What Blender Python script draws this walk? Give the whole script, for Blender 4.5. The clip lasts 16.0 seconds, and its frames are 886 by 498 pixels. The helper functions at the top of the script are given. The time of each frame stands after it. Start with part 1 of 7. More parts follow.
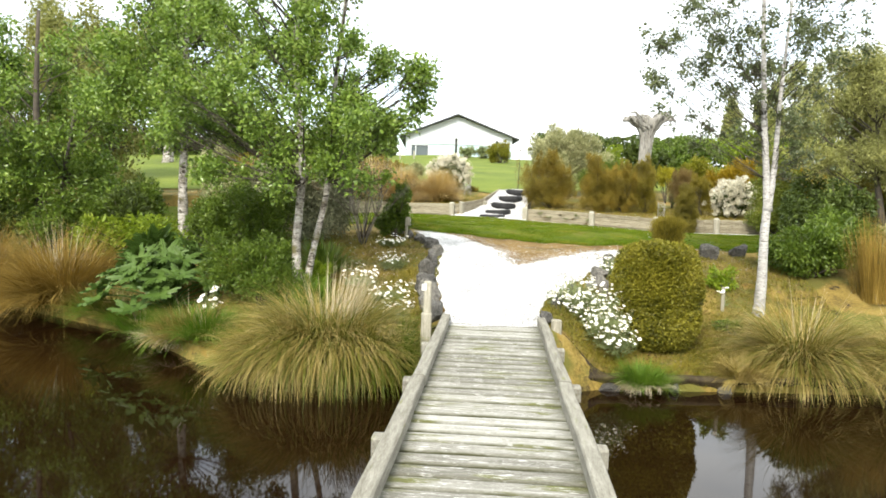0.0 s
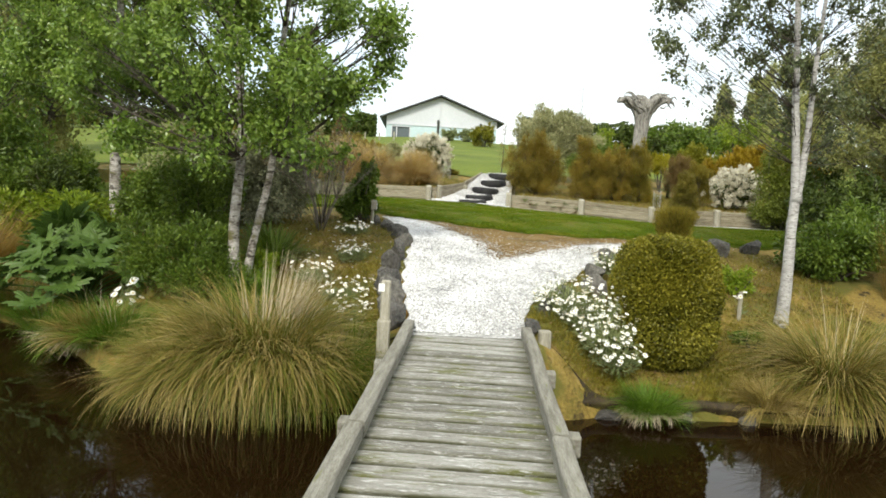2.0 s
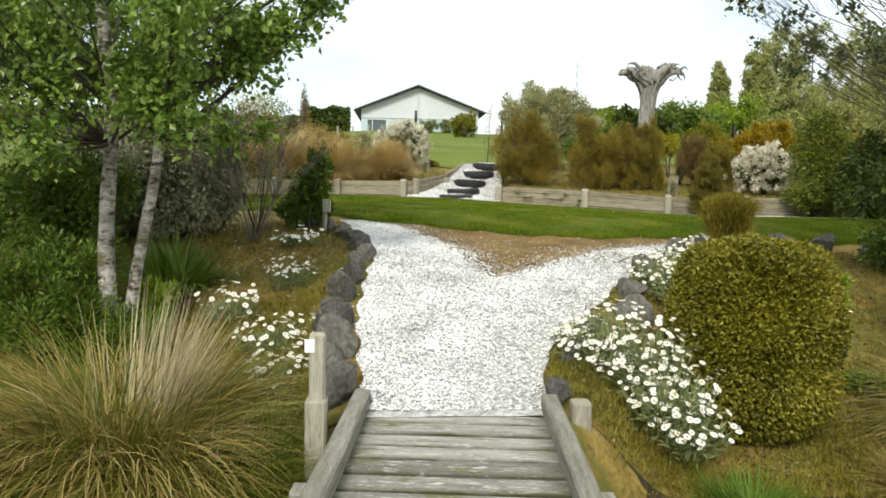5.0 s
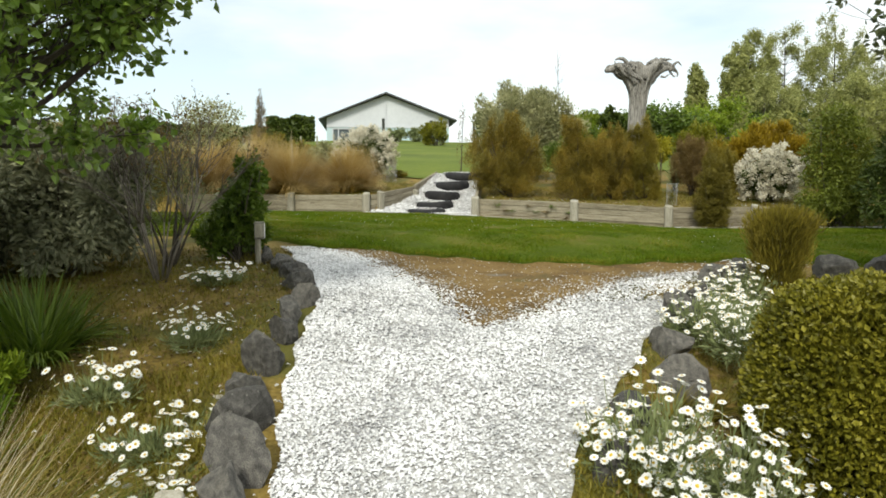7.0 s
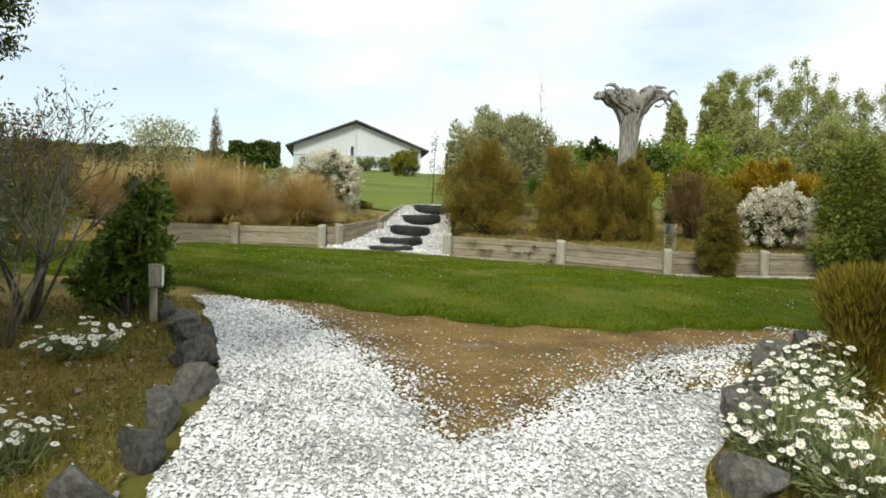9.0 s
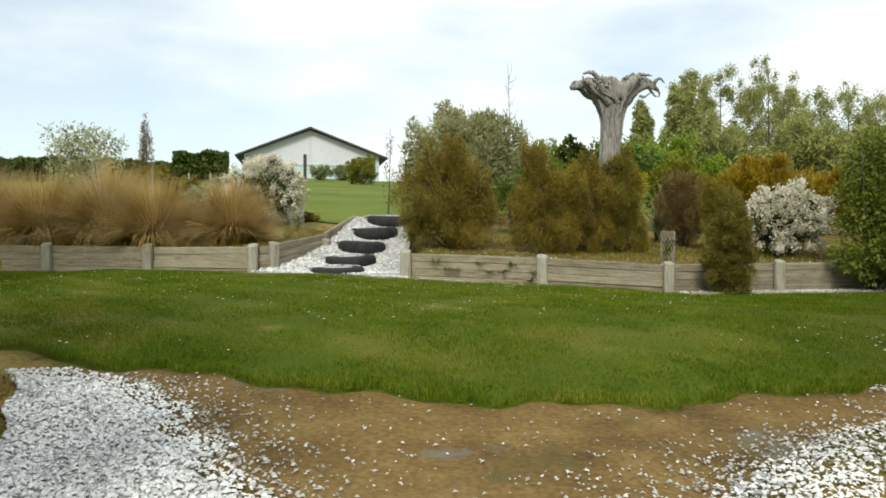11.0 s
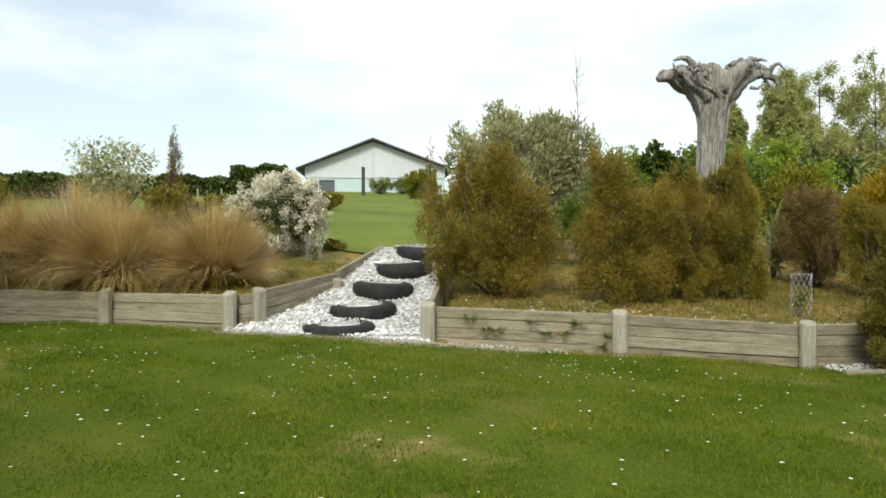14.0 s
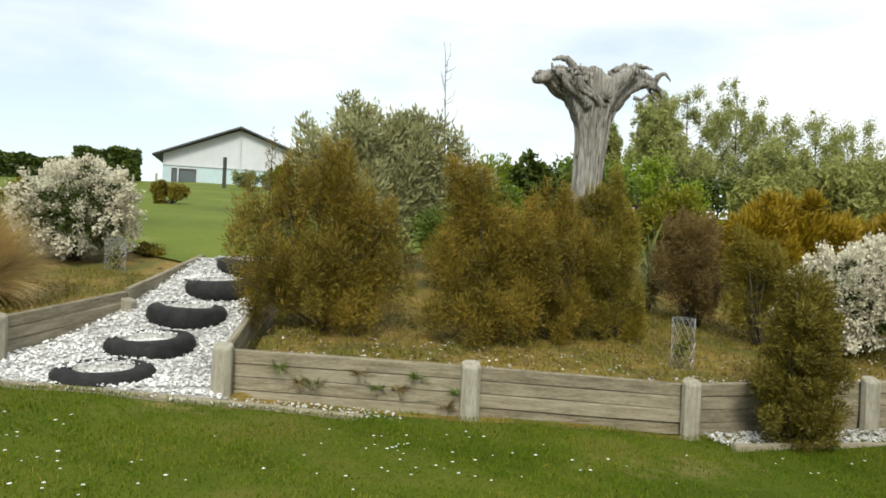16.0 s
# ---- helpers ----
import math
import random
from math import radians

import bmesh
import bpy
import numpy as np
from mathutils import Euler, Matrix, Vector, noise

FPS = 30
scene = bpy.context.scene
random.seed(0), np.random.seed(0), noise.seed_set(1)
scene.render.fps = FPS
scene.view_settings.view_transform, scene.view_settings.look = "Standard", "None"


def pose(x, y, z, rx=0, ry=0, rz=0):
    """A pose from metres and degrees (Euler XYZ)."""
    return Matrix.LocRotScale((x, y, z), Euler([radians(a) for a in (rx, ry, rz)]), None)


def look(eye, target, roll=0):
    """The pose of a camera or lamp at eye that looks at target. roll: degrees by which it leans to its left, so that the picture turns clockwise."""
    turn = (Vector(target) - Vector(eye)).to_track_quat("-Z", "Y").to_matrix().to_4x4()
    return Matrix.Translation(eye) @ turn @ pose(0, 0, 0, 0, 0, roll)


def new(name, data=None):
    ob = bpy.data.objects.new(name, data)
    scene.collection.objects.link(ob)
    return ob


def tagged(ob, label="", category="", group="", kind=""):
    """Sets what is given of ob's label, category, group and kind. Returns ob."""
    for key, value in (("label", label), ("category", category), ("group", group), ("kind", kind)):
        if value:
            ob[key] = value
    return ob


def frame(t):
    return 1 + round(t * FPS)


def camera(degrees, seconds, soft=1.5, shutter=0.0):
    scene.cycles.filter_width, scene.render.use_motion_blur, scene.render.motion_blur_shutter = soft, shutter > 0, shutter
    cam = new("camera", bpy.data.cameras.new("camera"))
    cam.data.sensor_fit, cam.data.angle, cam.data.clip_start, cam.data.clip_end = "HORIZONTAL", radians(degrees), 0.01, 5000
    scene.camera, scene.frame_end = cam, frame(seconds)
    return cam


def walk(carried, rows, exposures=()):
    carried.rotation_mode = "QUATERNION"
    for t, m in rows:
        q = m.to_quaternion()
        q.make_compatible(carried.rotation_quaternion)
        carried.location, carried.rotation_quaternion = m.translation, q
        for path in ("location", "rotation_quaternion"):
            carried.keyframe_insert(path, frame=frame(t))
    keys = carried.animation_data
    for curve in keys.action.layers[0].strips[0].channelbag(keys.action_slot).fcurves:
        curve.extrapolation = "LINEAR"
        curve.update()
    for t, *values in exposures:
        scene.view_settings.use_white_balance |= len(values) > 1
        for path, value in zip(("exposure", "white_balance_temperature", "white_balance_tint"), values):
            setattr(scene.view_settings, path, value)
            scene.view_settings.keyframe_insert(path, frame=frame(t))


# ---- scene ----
cam = camera(63.0, 16.0, soft=1.7)
PATH = [
    (0, (-0.353, -1.129, 1.587), (-0.315, 0.866, 1.449), 1.8),
    (0.5, (-0.261, -0.772, 1.607), (-0.255, 1.223, 1.462), 2.5),
    (1, (-0.222, -0.323, 1.577), (-0.158, 1.671, 1.424), 2.4),
    (1.5, (-0.196, 0.086, 1.559), (-0.06, 2.075, 1.398), 1.0),
    (2, (-0.148, 0.539, 1.538), (-0.059, 2.529, 1.362), 3.2),
    (2.5, (-0.146, 0.999, 1.499), (-0.041, 2.99, 1.344), 1.1),
    (3, (-0.107, 1.463, 1.501), (0.034, 3.451, 1.341), 1.7),
    (3.5, (-0.06, 1.891, 1.515), (-0.012, 3.882, 1.325), 3.0),
    (4, (-0.045, 2.385, 1.505), (0.093, 4.371, 1.307), 0.9),
    (4.2, (-0.019, 2.537, 1.468), (0.124, 4.522, 1.273), 0.8),
    (6.3, (0.17, 4.432, 1.522), (0.263, 6.424, 1.371), 1.4),
    (6.5, (0.188, 4.611, 1.523), (0.308, 6.603, 1.382), 0.4),
    (7, (0.237, 5.048, 1.525), (0.443, 7.031, 1.367), 0.1),
    (7.5, (0.302, 5.45, 1.543), (0.448, 7.44, 1.402), 1.9),
    (8, (0.325, 5.883, 1.545), (0.53, 7.87, 1.453), 1.0),
    (8.5, (0.39, 6.289, 1.536), (0.684, 8.266, 1.451), 0.4),
    (8.7, (0.417, 6.448, 1.549), (0.702, 8.426, 1.472), 1.6),
    (10.8, (0.746, 8.386, 1.636), (1.094, 10.355, 1.597), 0.3),
    (11, (0.796, 8.531, 1.656), (1.184, 10.493, 1.611), 0.1),
    (11.5, (0.937, 8.932, 1.739), (1.34, 10.891, 1.703), 1.6),
    (12, (1.048, 9.338, 1.781), (1.448, 11.297, 1.729), 1.1),
    (12.5, (1.187, 9.715, 1.851), (1.704, 11.646, 1.807), -0.4),
    (13, (1.345, 10.136, 1.91), (1.668, 12.11, 1.894), 1.8),
    (13.5, (1.485, 10.524, 1.926), (1.77, 12.504, 1.937), 1.9),
    (14, (1.622, 10.891, 1.978), (1.801, 12.883, 1.959), -0.1),
    (14.5, (1.763, 11.232, 2.041), (1.786, 13.231, 2.001), 2.0),
    (15, (1.898, 11.565, 2.087), (2.181, 13.545, 2.054), 1.0),
    (15.5, (2.005, 11.938, 2.109), (2.486, 13.878, 2.052), -0.0),
    (16, (2.232, 12.247, 2.178), (2.737, 14.182, 2.164), 2.6),
]
walk(cam, [(t, look(eye, target, roll)) for t, eye, target, roll in PATH],
     [(0, 1.4, 6500, 7), (0.5, 1.14, 6500, 6.5), (1, 1.0, 6500, 6), (2, 0.75, 6500, 5.5), (3.5, 0.66, 6500, 5), (7, 0.45, 6500, 4), (11, 0.34, 6500, 3.5), (14, 0.46, 6500, 3.5), (16, 0.4, 6500, 4)])


# ---- light ----
world = bpy.data.worlds.new("sky")
scene.world = world
world.use_nodes = True
wn, wl = world.node_tree.nodes, world.node_tree.links
wn.clear()
SUN_UP, SUN_TURN = radians(40), radians(200)
sky = wn.new("ShaderNodeTexSky")
sky.sky_type, sky.sun_disc, sky.sun_elevation, sky.sun_rotation = "NISHITA", False, SUN_UP, SUN_TURN
sky.air_density, sky.dust_density, sky.ozone_density = 1.0, 1.0, 0.4
sky_bg, cloud_bg = wn.new("ShaderNodeBackground"), wn.new("ShaderNodeBackground")
sky_bg.inputs["Strength"].default_value = 0.12
cloud_bg.inputs["Color"].default_value = (0.97, 0.985, 1.0, 1)
cloud_bg.inputs["Strength"].default_value = 0.9
way = wn.new("ShaderNodeTexCoord")
squash = wn.new("ShaderNodeMapping")
squash.inputs["Scale"].default_value = (1.0, 1.0, 3.2)
squash.inputs["Location"].default_value = (0.3, 0.1, 0.0)
puff = wn.new("ShaderNodeTexNoise")
puff.inputs["Scale"].default_value, puff.inputs["Detail"].default_value, puff.inputs["Roughness"].default_value = 1.9, 7, 0.52
# the cloud sheet thickens towards the east and overhead, thin over the western skyline
part_of = wn.new("ShaderNodeSeparateXYZ")
east, high = wn.new("ShaderNodeMath"), wn.new("ShaderNodeMath")
for node, k in ((east, 0.3), (high, 0.55)):
    node.operation = "MULTIPLY_ADD"
    node.inputs[1].default_value = k
wl.new(way.outputs["Generated"], part_of.inputs["Vector"])
wl.new(part_of.outputs["X"], east.inputs[0])
wl.new(puff.outputs["Fac"], east.inputs[2])
wl.new(part_of.outputs["Z"], high.inputs[0])
wl.new(east.outputs["Value"], high.inputs[2])
cover = wn.new("ShaderNodeValToRGB")
cover.color_ramp.elements[0].position, cover.color_ramp.elements[1].position = 0.52, 0.74
cover.color_ramp.elements[0].color = (0.42, 0.42, 0.42, 1)
blend, wout = wn.new("ShaderNodeMixShader"), wn.new("ShaderNodeOutputWorld")
wl.new(way.outputs["Generated"], squash.inputs["Vector"])
wl.new(squash.outputs["Vector"], puff.inputs["Vector"])
wl.new(high.outputs["Value"], cover.inputs["Fac"])
wl.new(sky.outputs["Color"], sky_bg.inputs["Color"])
wl.new(cover.outputs["Color"], blend.inputs["Fac"])
wl.new(sky_bg.outputs["Background"], blend.inputs[1])
wl.new(cloud_bg.outputs["Background"], blend.inputs[2])
wl.new(blend.outputs["Shader"], wout.inputs["Surface"])
sun_data = bpy.data.lights.new("sun", "SUN")
sun_data.energy, sun_data.angle, sun_data.color = 2.4, radians(14), (1.0, 0.93, 0.82)
sun = new("sun", sun_data)
sun.matrix_world = look((0, 0, 30), Vector((0, 0, 30)) - Vector((math.sin(SUN_TURN) * math.cos(SUN_UP), math.cos(SUN_TURN) * math.cos(SUN_UP), math.sin(SUN_UP))))


# ---- materials ----
def surface(name, cols, scale=8.0, rough=0.8, bump=0.3, stretch=(1, 1, 1), fine=60.0, by_object=0.0, stain=None, metal=0.0, spec=0.3, rim=None):
    """Mottled opaque surface: broad and fine noise through a ramp, bump from both; stain: (colour, scale, cut)."""
    m = bpy.data.materials.new(name)
    m.use_nodes = True
    n, l = m.node_tree.nodes, m.node_tree.links
    b = n["Principled BSDF"]
    b.inputs["Roughness"].default_value, b.inputs["Metallic"].default_value = rough, metal
    b.inputs["Specular IOR Level"].default_value = spec
    co, mp = n.new("ShaderNodeTexCoord"), n.new("ShaderNodeMapping")
    mp.inputs["Scale"].default_value = stretch
    l.new(co.outputs["Object"], mp.inputs["Vector"])
    info = n.new("ShaderNodeObjectInfo")
    shift = n.new("ShaderNodeVectorMath")
    shift.operation = "MULTIPLY_ADD"
    shift.inputs[1].default_value = (7, 3, 5)
    l.new(info.outputs["Random"], shift.inputs[0])
    l.new(mp.outputs["Vector"], shift.inputs[2])
    a, f = n.new("ShaderNodeTexNoise"), n.new("ShaderNodeTexNoise")
    for t, s, d in ((a, scale, 5), (f, fine, 4)):
        t.inputs["Scale"].default_value, t.inputs["Detail"].default_value = s, d
        l.new(shift.outputs["Vector"], t.inputs["Vector"])
    mix = n.new("ShaderNodeMath")
    mix.operation = "MULTIPLY_ADD"
    mix.inputs[1].default_value = 0.45
    l.new(f.outputs["Fac"], mix.inputs[0])
    half = n.new("ShaderNodeMath")
    half.operation = "MULTIPLY"
    half.inputs[1].default_value = 0.55
    l.new(a.outputs["Fac"], half.inputs[0])
    l.new(half.outputs["Value"], mix.inputs[2])
    last = mix
    if by_object:
        add = n.new("ShaderNodeMath")
        add.operation = "MULTIPLY_ADD"
        add.inputs[1].default_value = by_object
        l.new(info.outputs["Random"], add.inputs[0])
        sub = n.new("ShaderNodeMath")
        sub.operation = "SUBTRACT"
        sub.inputs[1].default_value = by_object / 2
        l.new(mix.outputs["Value"], sub.inputs[0])
        l.new(sub.outputs["Value"], add.inputs[2])
        last = add
    r = n.new("ShaderNodeValToRGB")
    e = r.color_ramp.elements
    e[0].position, e[1].position = 0.33, 0.67
    e[0].color, e[1].color = (*cols[0], 1), (*cols[-1], 1)
    for k, c in enumerate(cols[1:-1]):
        e.new(0.33 + 0.34 * (k + 1) / (len(cols) - 1)).color = (*c, 1)
    l.new(last.outputs["Value"], r.inputs["Fac"])
    colour = r.outputs["Color"]
    if stain:
        for tone, s, cut in stain:
            t = n.new("ShaderNodeTexNoise")
            t.inputs["Scale"].default_value, t.inputs["Detail"].default_value, t.inputs["Roughness"].default_value = s, 6, 0.6
            l.new(shift.outputs["Vector"], t.inputs["Vector"])
            g = n.new("ShaderNodeValToRGB")
            g.color_ramp.elements[0].position, g.color_ramp.elements[1].position = cut, min(cut + 0.1, 1)
            l.new(t.outputs["Fac"], g.inputs["Fac"])
            x = n.new("ShaderNodeMixRGB")
            x.inputs["Color2"].default_value = (*tone, 1)
            l.new(g.outputs["Color"], x.inputs["Fac"])
            l.new(colour, x.inputs["Color1"])
            colour = x.outputs["Color"]
    if rim:
        tone, ya, yb, xa, xb = rim
        sep = n.new("ShaderNodeSeparateXYZ")
        l.new(co.outputs["Object"], sep.inputs["Vector"])
        masks = []
        for axis, lo, hi in (("Y", ya, yb), ("X", xa, xb)):
            flat = n.new("ShaderNodeMath")
            flat.operation = "ABSOLUTE"
            l.new(sep.outputs[axis], flat.inputs[0])
            ease = n.new("ShaderNodeMapRange")
            ease.inputs["From Min"].default_value, ease.inputs["From Max"].default_value = lo, hi
            l.new(flat.outputs["Value"], ease.inputs["Value"])
            masks.append(ease.outputs["Result"])
        top = n.new("ShaderNodeMath")
        top.operation = "MAXIMUM"
        l.new(masks[0], top.inputs[0])
        l.new(masks[1], top.inputs[1])
        rag = n.new("ShaderNodeMath")
        rag.operation = "MULTIPLY"
        rag.use_clamp = True
        l.new(top.outputs["Value"], rag.inputs[0])
        far = n.new("ShaderNodeMath")
        far.operation = "MULTIPLY_ADD"
        far.inputs[1].default_value, far.inputs[2].default_value = 2.6, -0.55
        l.new(a.outputs["Fac"], far.inputs[0])
        l.new(far.outputs["Value"], rag.inputs[1])
        x = n.new("ShaderNodeMixRGB")
        x.inputs["Color2"].default_value = (*tone, 1)
        l.new(rag.outputs["Value"], x.inputs["Fac"])
        l.new(colour, x.inputs["Color1"])
        colour = x.outputs["Color"]
    l.new(colour, b.inputs["Base Color"])
    if bump:
        bp = n.new("ShaderNodeBump")
        bp.inputs["Strength"].default_value, bp.inputs["Distance"].default_value = bump, 0.02
        l.new(mix.outputs["Value"], bp.inputs["Height"])
        l.new(bp.outputs["Normal"], b.inputs["Normal"])
    return m


def foliage(name, cols, clear=0.3, rough=0.5, spec=0.3):
    """Thin leaves: colour varies from leaf to leaf, part of the light goes through."""
    m = bpy.data.materials.new(name)
    m.use_nodes = True
    n, l = m.node_tree.nodes, m.node_tree.links
    b = n["Principled BSDF"]
    b.inputs["Roughness"].default_value, b.inputs["Specular IOR Level"].default_value = rough, spec
    geo, r = n.new("ShaderNodeNewGeometry"), n.new("ShaderNodeValToRGB")
    co, broad = n.new("ShaderNodeTexCoord"), n.new("ShaderNodeTexNoise")
    broad.inputs["Scale"].default_value, broad.inputs["Detail"].default_value = 2.2, 3
    l.new(co.outputs["Object"], broad.inputs["Vector"])
    add = n.new("ShaderNodeMath")
    add.operation = "MULTIPLY_ADD"
    add.inputs[1].default_value = 0.55
    l.new(geo.outputs["Random Per Island"], add.inputs[0])
    half = n.new("ShaderNodeMath")
    half.operation = "MULTIPLY_ADD"
    half.inputs[1].default_value, half.inputs[2].default_value = 1.1, -0.32
    l.new(broad.outputs["Fac"], half.inputs[0])
    l.new(half.outputs["Value"], add.inputs[2])
    e = r.color_ramp.elements
    e[0].position, e[1].position = 0.05, 0.95
    cols = [(c[0] * 1.2, c[1] * 1.15, c[2] * 0.75) for c in cols] if clear and max(cols[-1]) < 0.45 else cols
    e[0].color, e[1].color = (*cols[0], 1), (*cols[-1], 1)
    for k, c in enumerate(cols[1:-1]):
        e.new(0.05 + 0.9 * (k + 1) / (len(cols) - 1)).color = (*c, 1)
    l.new(add.outputs["Value"], r.inputs["Fac"])
    l.new(r.outputs["Color"], b.inputs["Base Color"])
    if clear:
        t, mx = n.new("ShaderNodeBsdfTranslucent"), n.new("ShaderNodeMixShader")
        mx.inputs["Fac"].default_value = clear
        l.new(r.outputs["Color"], t.inputs["Color"])
        l.new(b.outputs["BSDF"], mx.inputs[1])
        l.new(t.outputs["BSDF"], mx.inputs[2])
        l.new(mx.outputs["Shader"], n["Material Output"].inputs["Surface"])
    return m


M_SOIL = surface("soil", [(0.075, 0.052, 0.013), (0.16, 0.112, 0.025), (0.235, 0.168, 0.042), (0.3, 0.23, 0.09)], 2.6, 0.95, 0.9, fine=34,
                 stain=[((0.1, 0.094, 0.018), 1.2, 0.45), ((0.19, 0.115, 0.024), 2.6, 0.57), ((0.03, 0.02, 0.01), 5.0, 0.6), ((0.28, 0.22, 0.14), 13.0, 0.66)])
M_BARE = surface("bare_earth", [(0.065, 0.04, 0.012), (0.145, 0.09, 0.026), (0.22, 0.15, 0.055)], 3.0, 0.95, 0.7, fine=40, stain=[((0.085, 0.075, 0.02), 1.6, 0.62), ((0.15, 0.14, 0.12), 2.2, 0.62)])
M_TURF = surface("turf", [(0.042, 0.06, 0.006), (0.068, 0.093, 0.01), (0.105, 0.118, 0.018)], 1.2, 0.95, 0.6, spec=0.05, fine=45, stain=[((0.11, 0.105, 0.022), 0.6, 0.54), ((0.17, 0.145, 0.05), 1.1, 0.61), ((0.18, 0.13, 0.06), 1.9, 0.69)])
M_HILL = surface("hill_turf", [(0.06, 0.085, 0.006), (0.1, 0.135, 0.01), (0.145, 0.175, 0.02)], 0.5, 0.95, 0.6, fine=22, stain=[((0.2, 0.2, 0.05), 0.35, 0.6)])
M_BLADE = foliage("grass_blades", [(0.04, 0.07, 0.004), (0.07, 0.115, 0.007), (0.11, 0.15, 0.013), (0.24, 0.21, 0.06)], 0.3, 0.8, 0.06)
M_DARKEARTH = surface("dark_earth", [(0.014, 0.01, 0.005), (0.035, 0.025, 0.011), (0.07, 0.052, 0.02)], 5, 0.8, 1.0, fine=30, stain=[((0.07, 0.066, 0.016), 2.5, 0.6)])
M_TUFT = foliage("tuft_blades", [(0.035, 0.08, 0.006), (0.075, 0.14, 0.012), (0.12, 0.19, 0.02), (0.2, 0.22, 0.05)], 0.35, 0.7, 0.1)
M_GRIT = surface("shell_bed", [(0.16, 0.155, 0.145), (0.42, 0.415, 0.4), (0.7, 0.7, 0.69)], 25, 0.8, 0.8, fine=110)
M_SHELL = foliage("broken_shells", [(0.2, 0.2, 0.205), (0.54, 0.54, 0.54), (0.75, 0.75, 0.75), (0.88, 0.885, 0.9)], 0.0, 0.6)
M_STRAY = foliage("dull_shells", [(0.14, 0.13, 0.11), (0.33, 0.32, 0.3), (0.5, 0.49, 0.47), (0.7, 0.7, 0.69)], 0.0, 0.7)
M_DECK = surface("weathered_planks", [(0.125, 0.12, 0.1), (0.235, 0.228, 0.2), (0.35, 0.345, 0.315)], 3, 0.85, 0.5, (1.3, 7, 4), fine=28, by_object=0.24,
                 stain=[((0.105, 0.11, 0.03), 1.6, 0.55), ((0.5, 0.495, 0.475), 7, 0.57), ((0.52, 0.52, 0.5), 22, 0.61), ((0.06, 0.055, 0.045), 9, 0.64)], rim=((0.05, 0.05, 0.024), 0.055, 0.074, 0.4, 0.56))
M_KERB = surface("mossy_rail", [(0.12, 0.11, 0.085), (0.21, 0.2, 0.165), (0.3, 0.29, 0.25)], 4, 0.85, 0.6, (9, 1, 9), fine=26, by_object=0.1,
                 stain=[((0.14, 0.15, 0.05), 3, 0.62)])
M_TIMBER = surface("grey_sleepers", [(0.14, 0.12, 0.082), (0.255, 0.225, 0.16), (0.35, 0.32, 0.24)], 4, 0.9, 0.6, (1, 8, 8), fine=24, by_object=0.14,
                   stain=[((0.1, 0.085, 0.06), 2.2, 0.62), ((0.4, 0.38, 0.33), 7, 0.67)])
M_POST = surface("post_timber", [(0.2, 0.185, 0.14), (0.3, 0.28, 0.22), (0.4, 0.38, 0.32)], 5, 0.9, 0.5, (8, 8, 1), fine=24, by_object=0.12)
M_ROCK = surface("basalt", [(0.04, 0.038, 0.034), (0.1, 0.095, 0.086), (0.19, 0.178, 0.155)], 5, 0.85, 1.0, fine=36, by_object=0.18,
                 stain=[((0.26, 0.25, 0.22), 6, 0.64), ((0.3, 0.17, 0.03), 4.5, 0.72)])
M_PALESTONE = surface("pale_stone", [(0.3, 0.27, 0.22), (0.45, 0.42, 0.36), (0.58, 0.55, 0.5)], 9, 0.9, 0.6, fine=60)
M_RUBBER = surface("tyre_rubber", [(0.008, 0.008, 0.009), (0.017, 0.017, 0.018), (0.03, 0.03, 0.03)], 12, 0.75, 0.4, fine=70, spec=0.3)
M_BLEACHED = surface("bleached_wood", [(0.09, 0.082, 0.07), (0.25, 0.24, 0.215), (0.43, 0.415, 0.385)], 5, 0.9, 1.0, (9, 9, 0.8), fine=13, stain=[((0.03, 0.027, 0.023), 4.5, 0.56), ((0.16, 0.13, 0.09), 2.5, 0.62)])
M_BIRCH = surface("birch_bark", [(0.14, 0.13, 0.12), (0.36, 0.35, 0.335), (0.56, 0.55, 0.53)], 5, 0.8, 0.6, (1, 1, 3), fine=30, stain=[((0.07, 0.06, 0.05), 5, 0.57), ((0.05, 0.045, 0.04), 16, 0.64)])
M_ALDER = surface("mottled_bark", [(0.1, 0.085, 0.065), (0.3, 0.28, 0.25), (0.55, 0.53, 0.49)], 7, 0.85, 0.8, (1, 1, 2), fine=26, stain=[((0.05, 0.042, 0.03), 9, 0.52), ((0.12, 0.11, 0.05), 4, 0.57)])
M_TWIG = surface("brown_twigs", [(0.045, 0.038, 0.03), (0.105, 0.09, 0.07)], 8, 0.9, 0.3)
M_BARETWIG = surface("grey_twigs", [(0.1, 0.085, 0.068), (0.21, 0.185, 0.15)], 8, 0.9, 0.3)
M_WHITE = surface("white_wall", [(0.5, 0.52, 0.56), (0.58, 0.6, 0.635)], 0.6, 0.8, 0.1, (1, 1, 1), fine=8)
M_PALE = surface("pale_panel", [(0.4, 0.52, 0.56), (0.5, 0.61, 0.64)], 0.5, 0.5, 0.05, fine=5)
M_ROOF = surface("dark_roof", [(0.06, 0.06, 0.064), (0.09, 0.09, 0.096)], 2, 0.6, 0.2)
M_PLATE = surface("white_tag", [(0.75, 0.75, 0.73), (0.82, 0.82, 0.8)], 9, 0.5, 0.05)
M_WIRE = surface("galvanised_wire", [(0.3, 0.31, 0.32), (0.45, 0.46, 0.47)], 9, 0.5, 0.0, metal=0.6)
M_DARKPOST = surface("dark_post", [(0.03, 0.035, 0.03), (0.07, 0.07, 0.06)], 6, 0.8, 0.3)

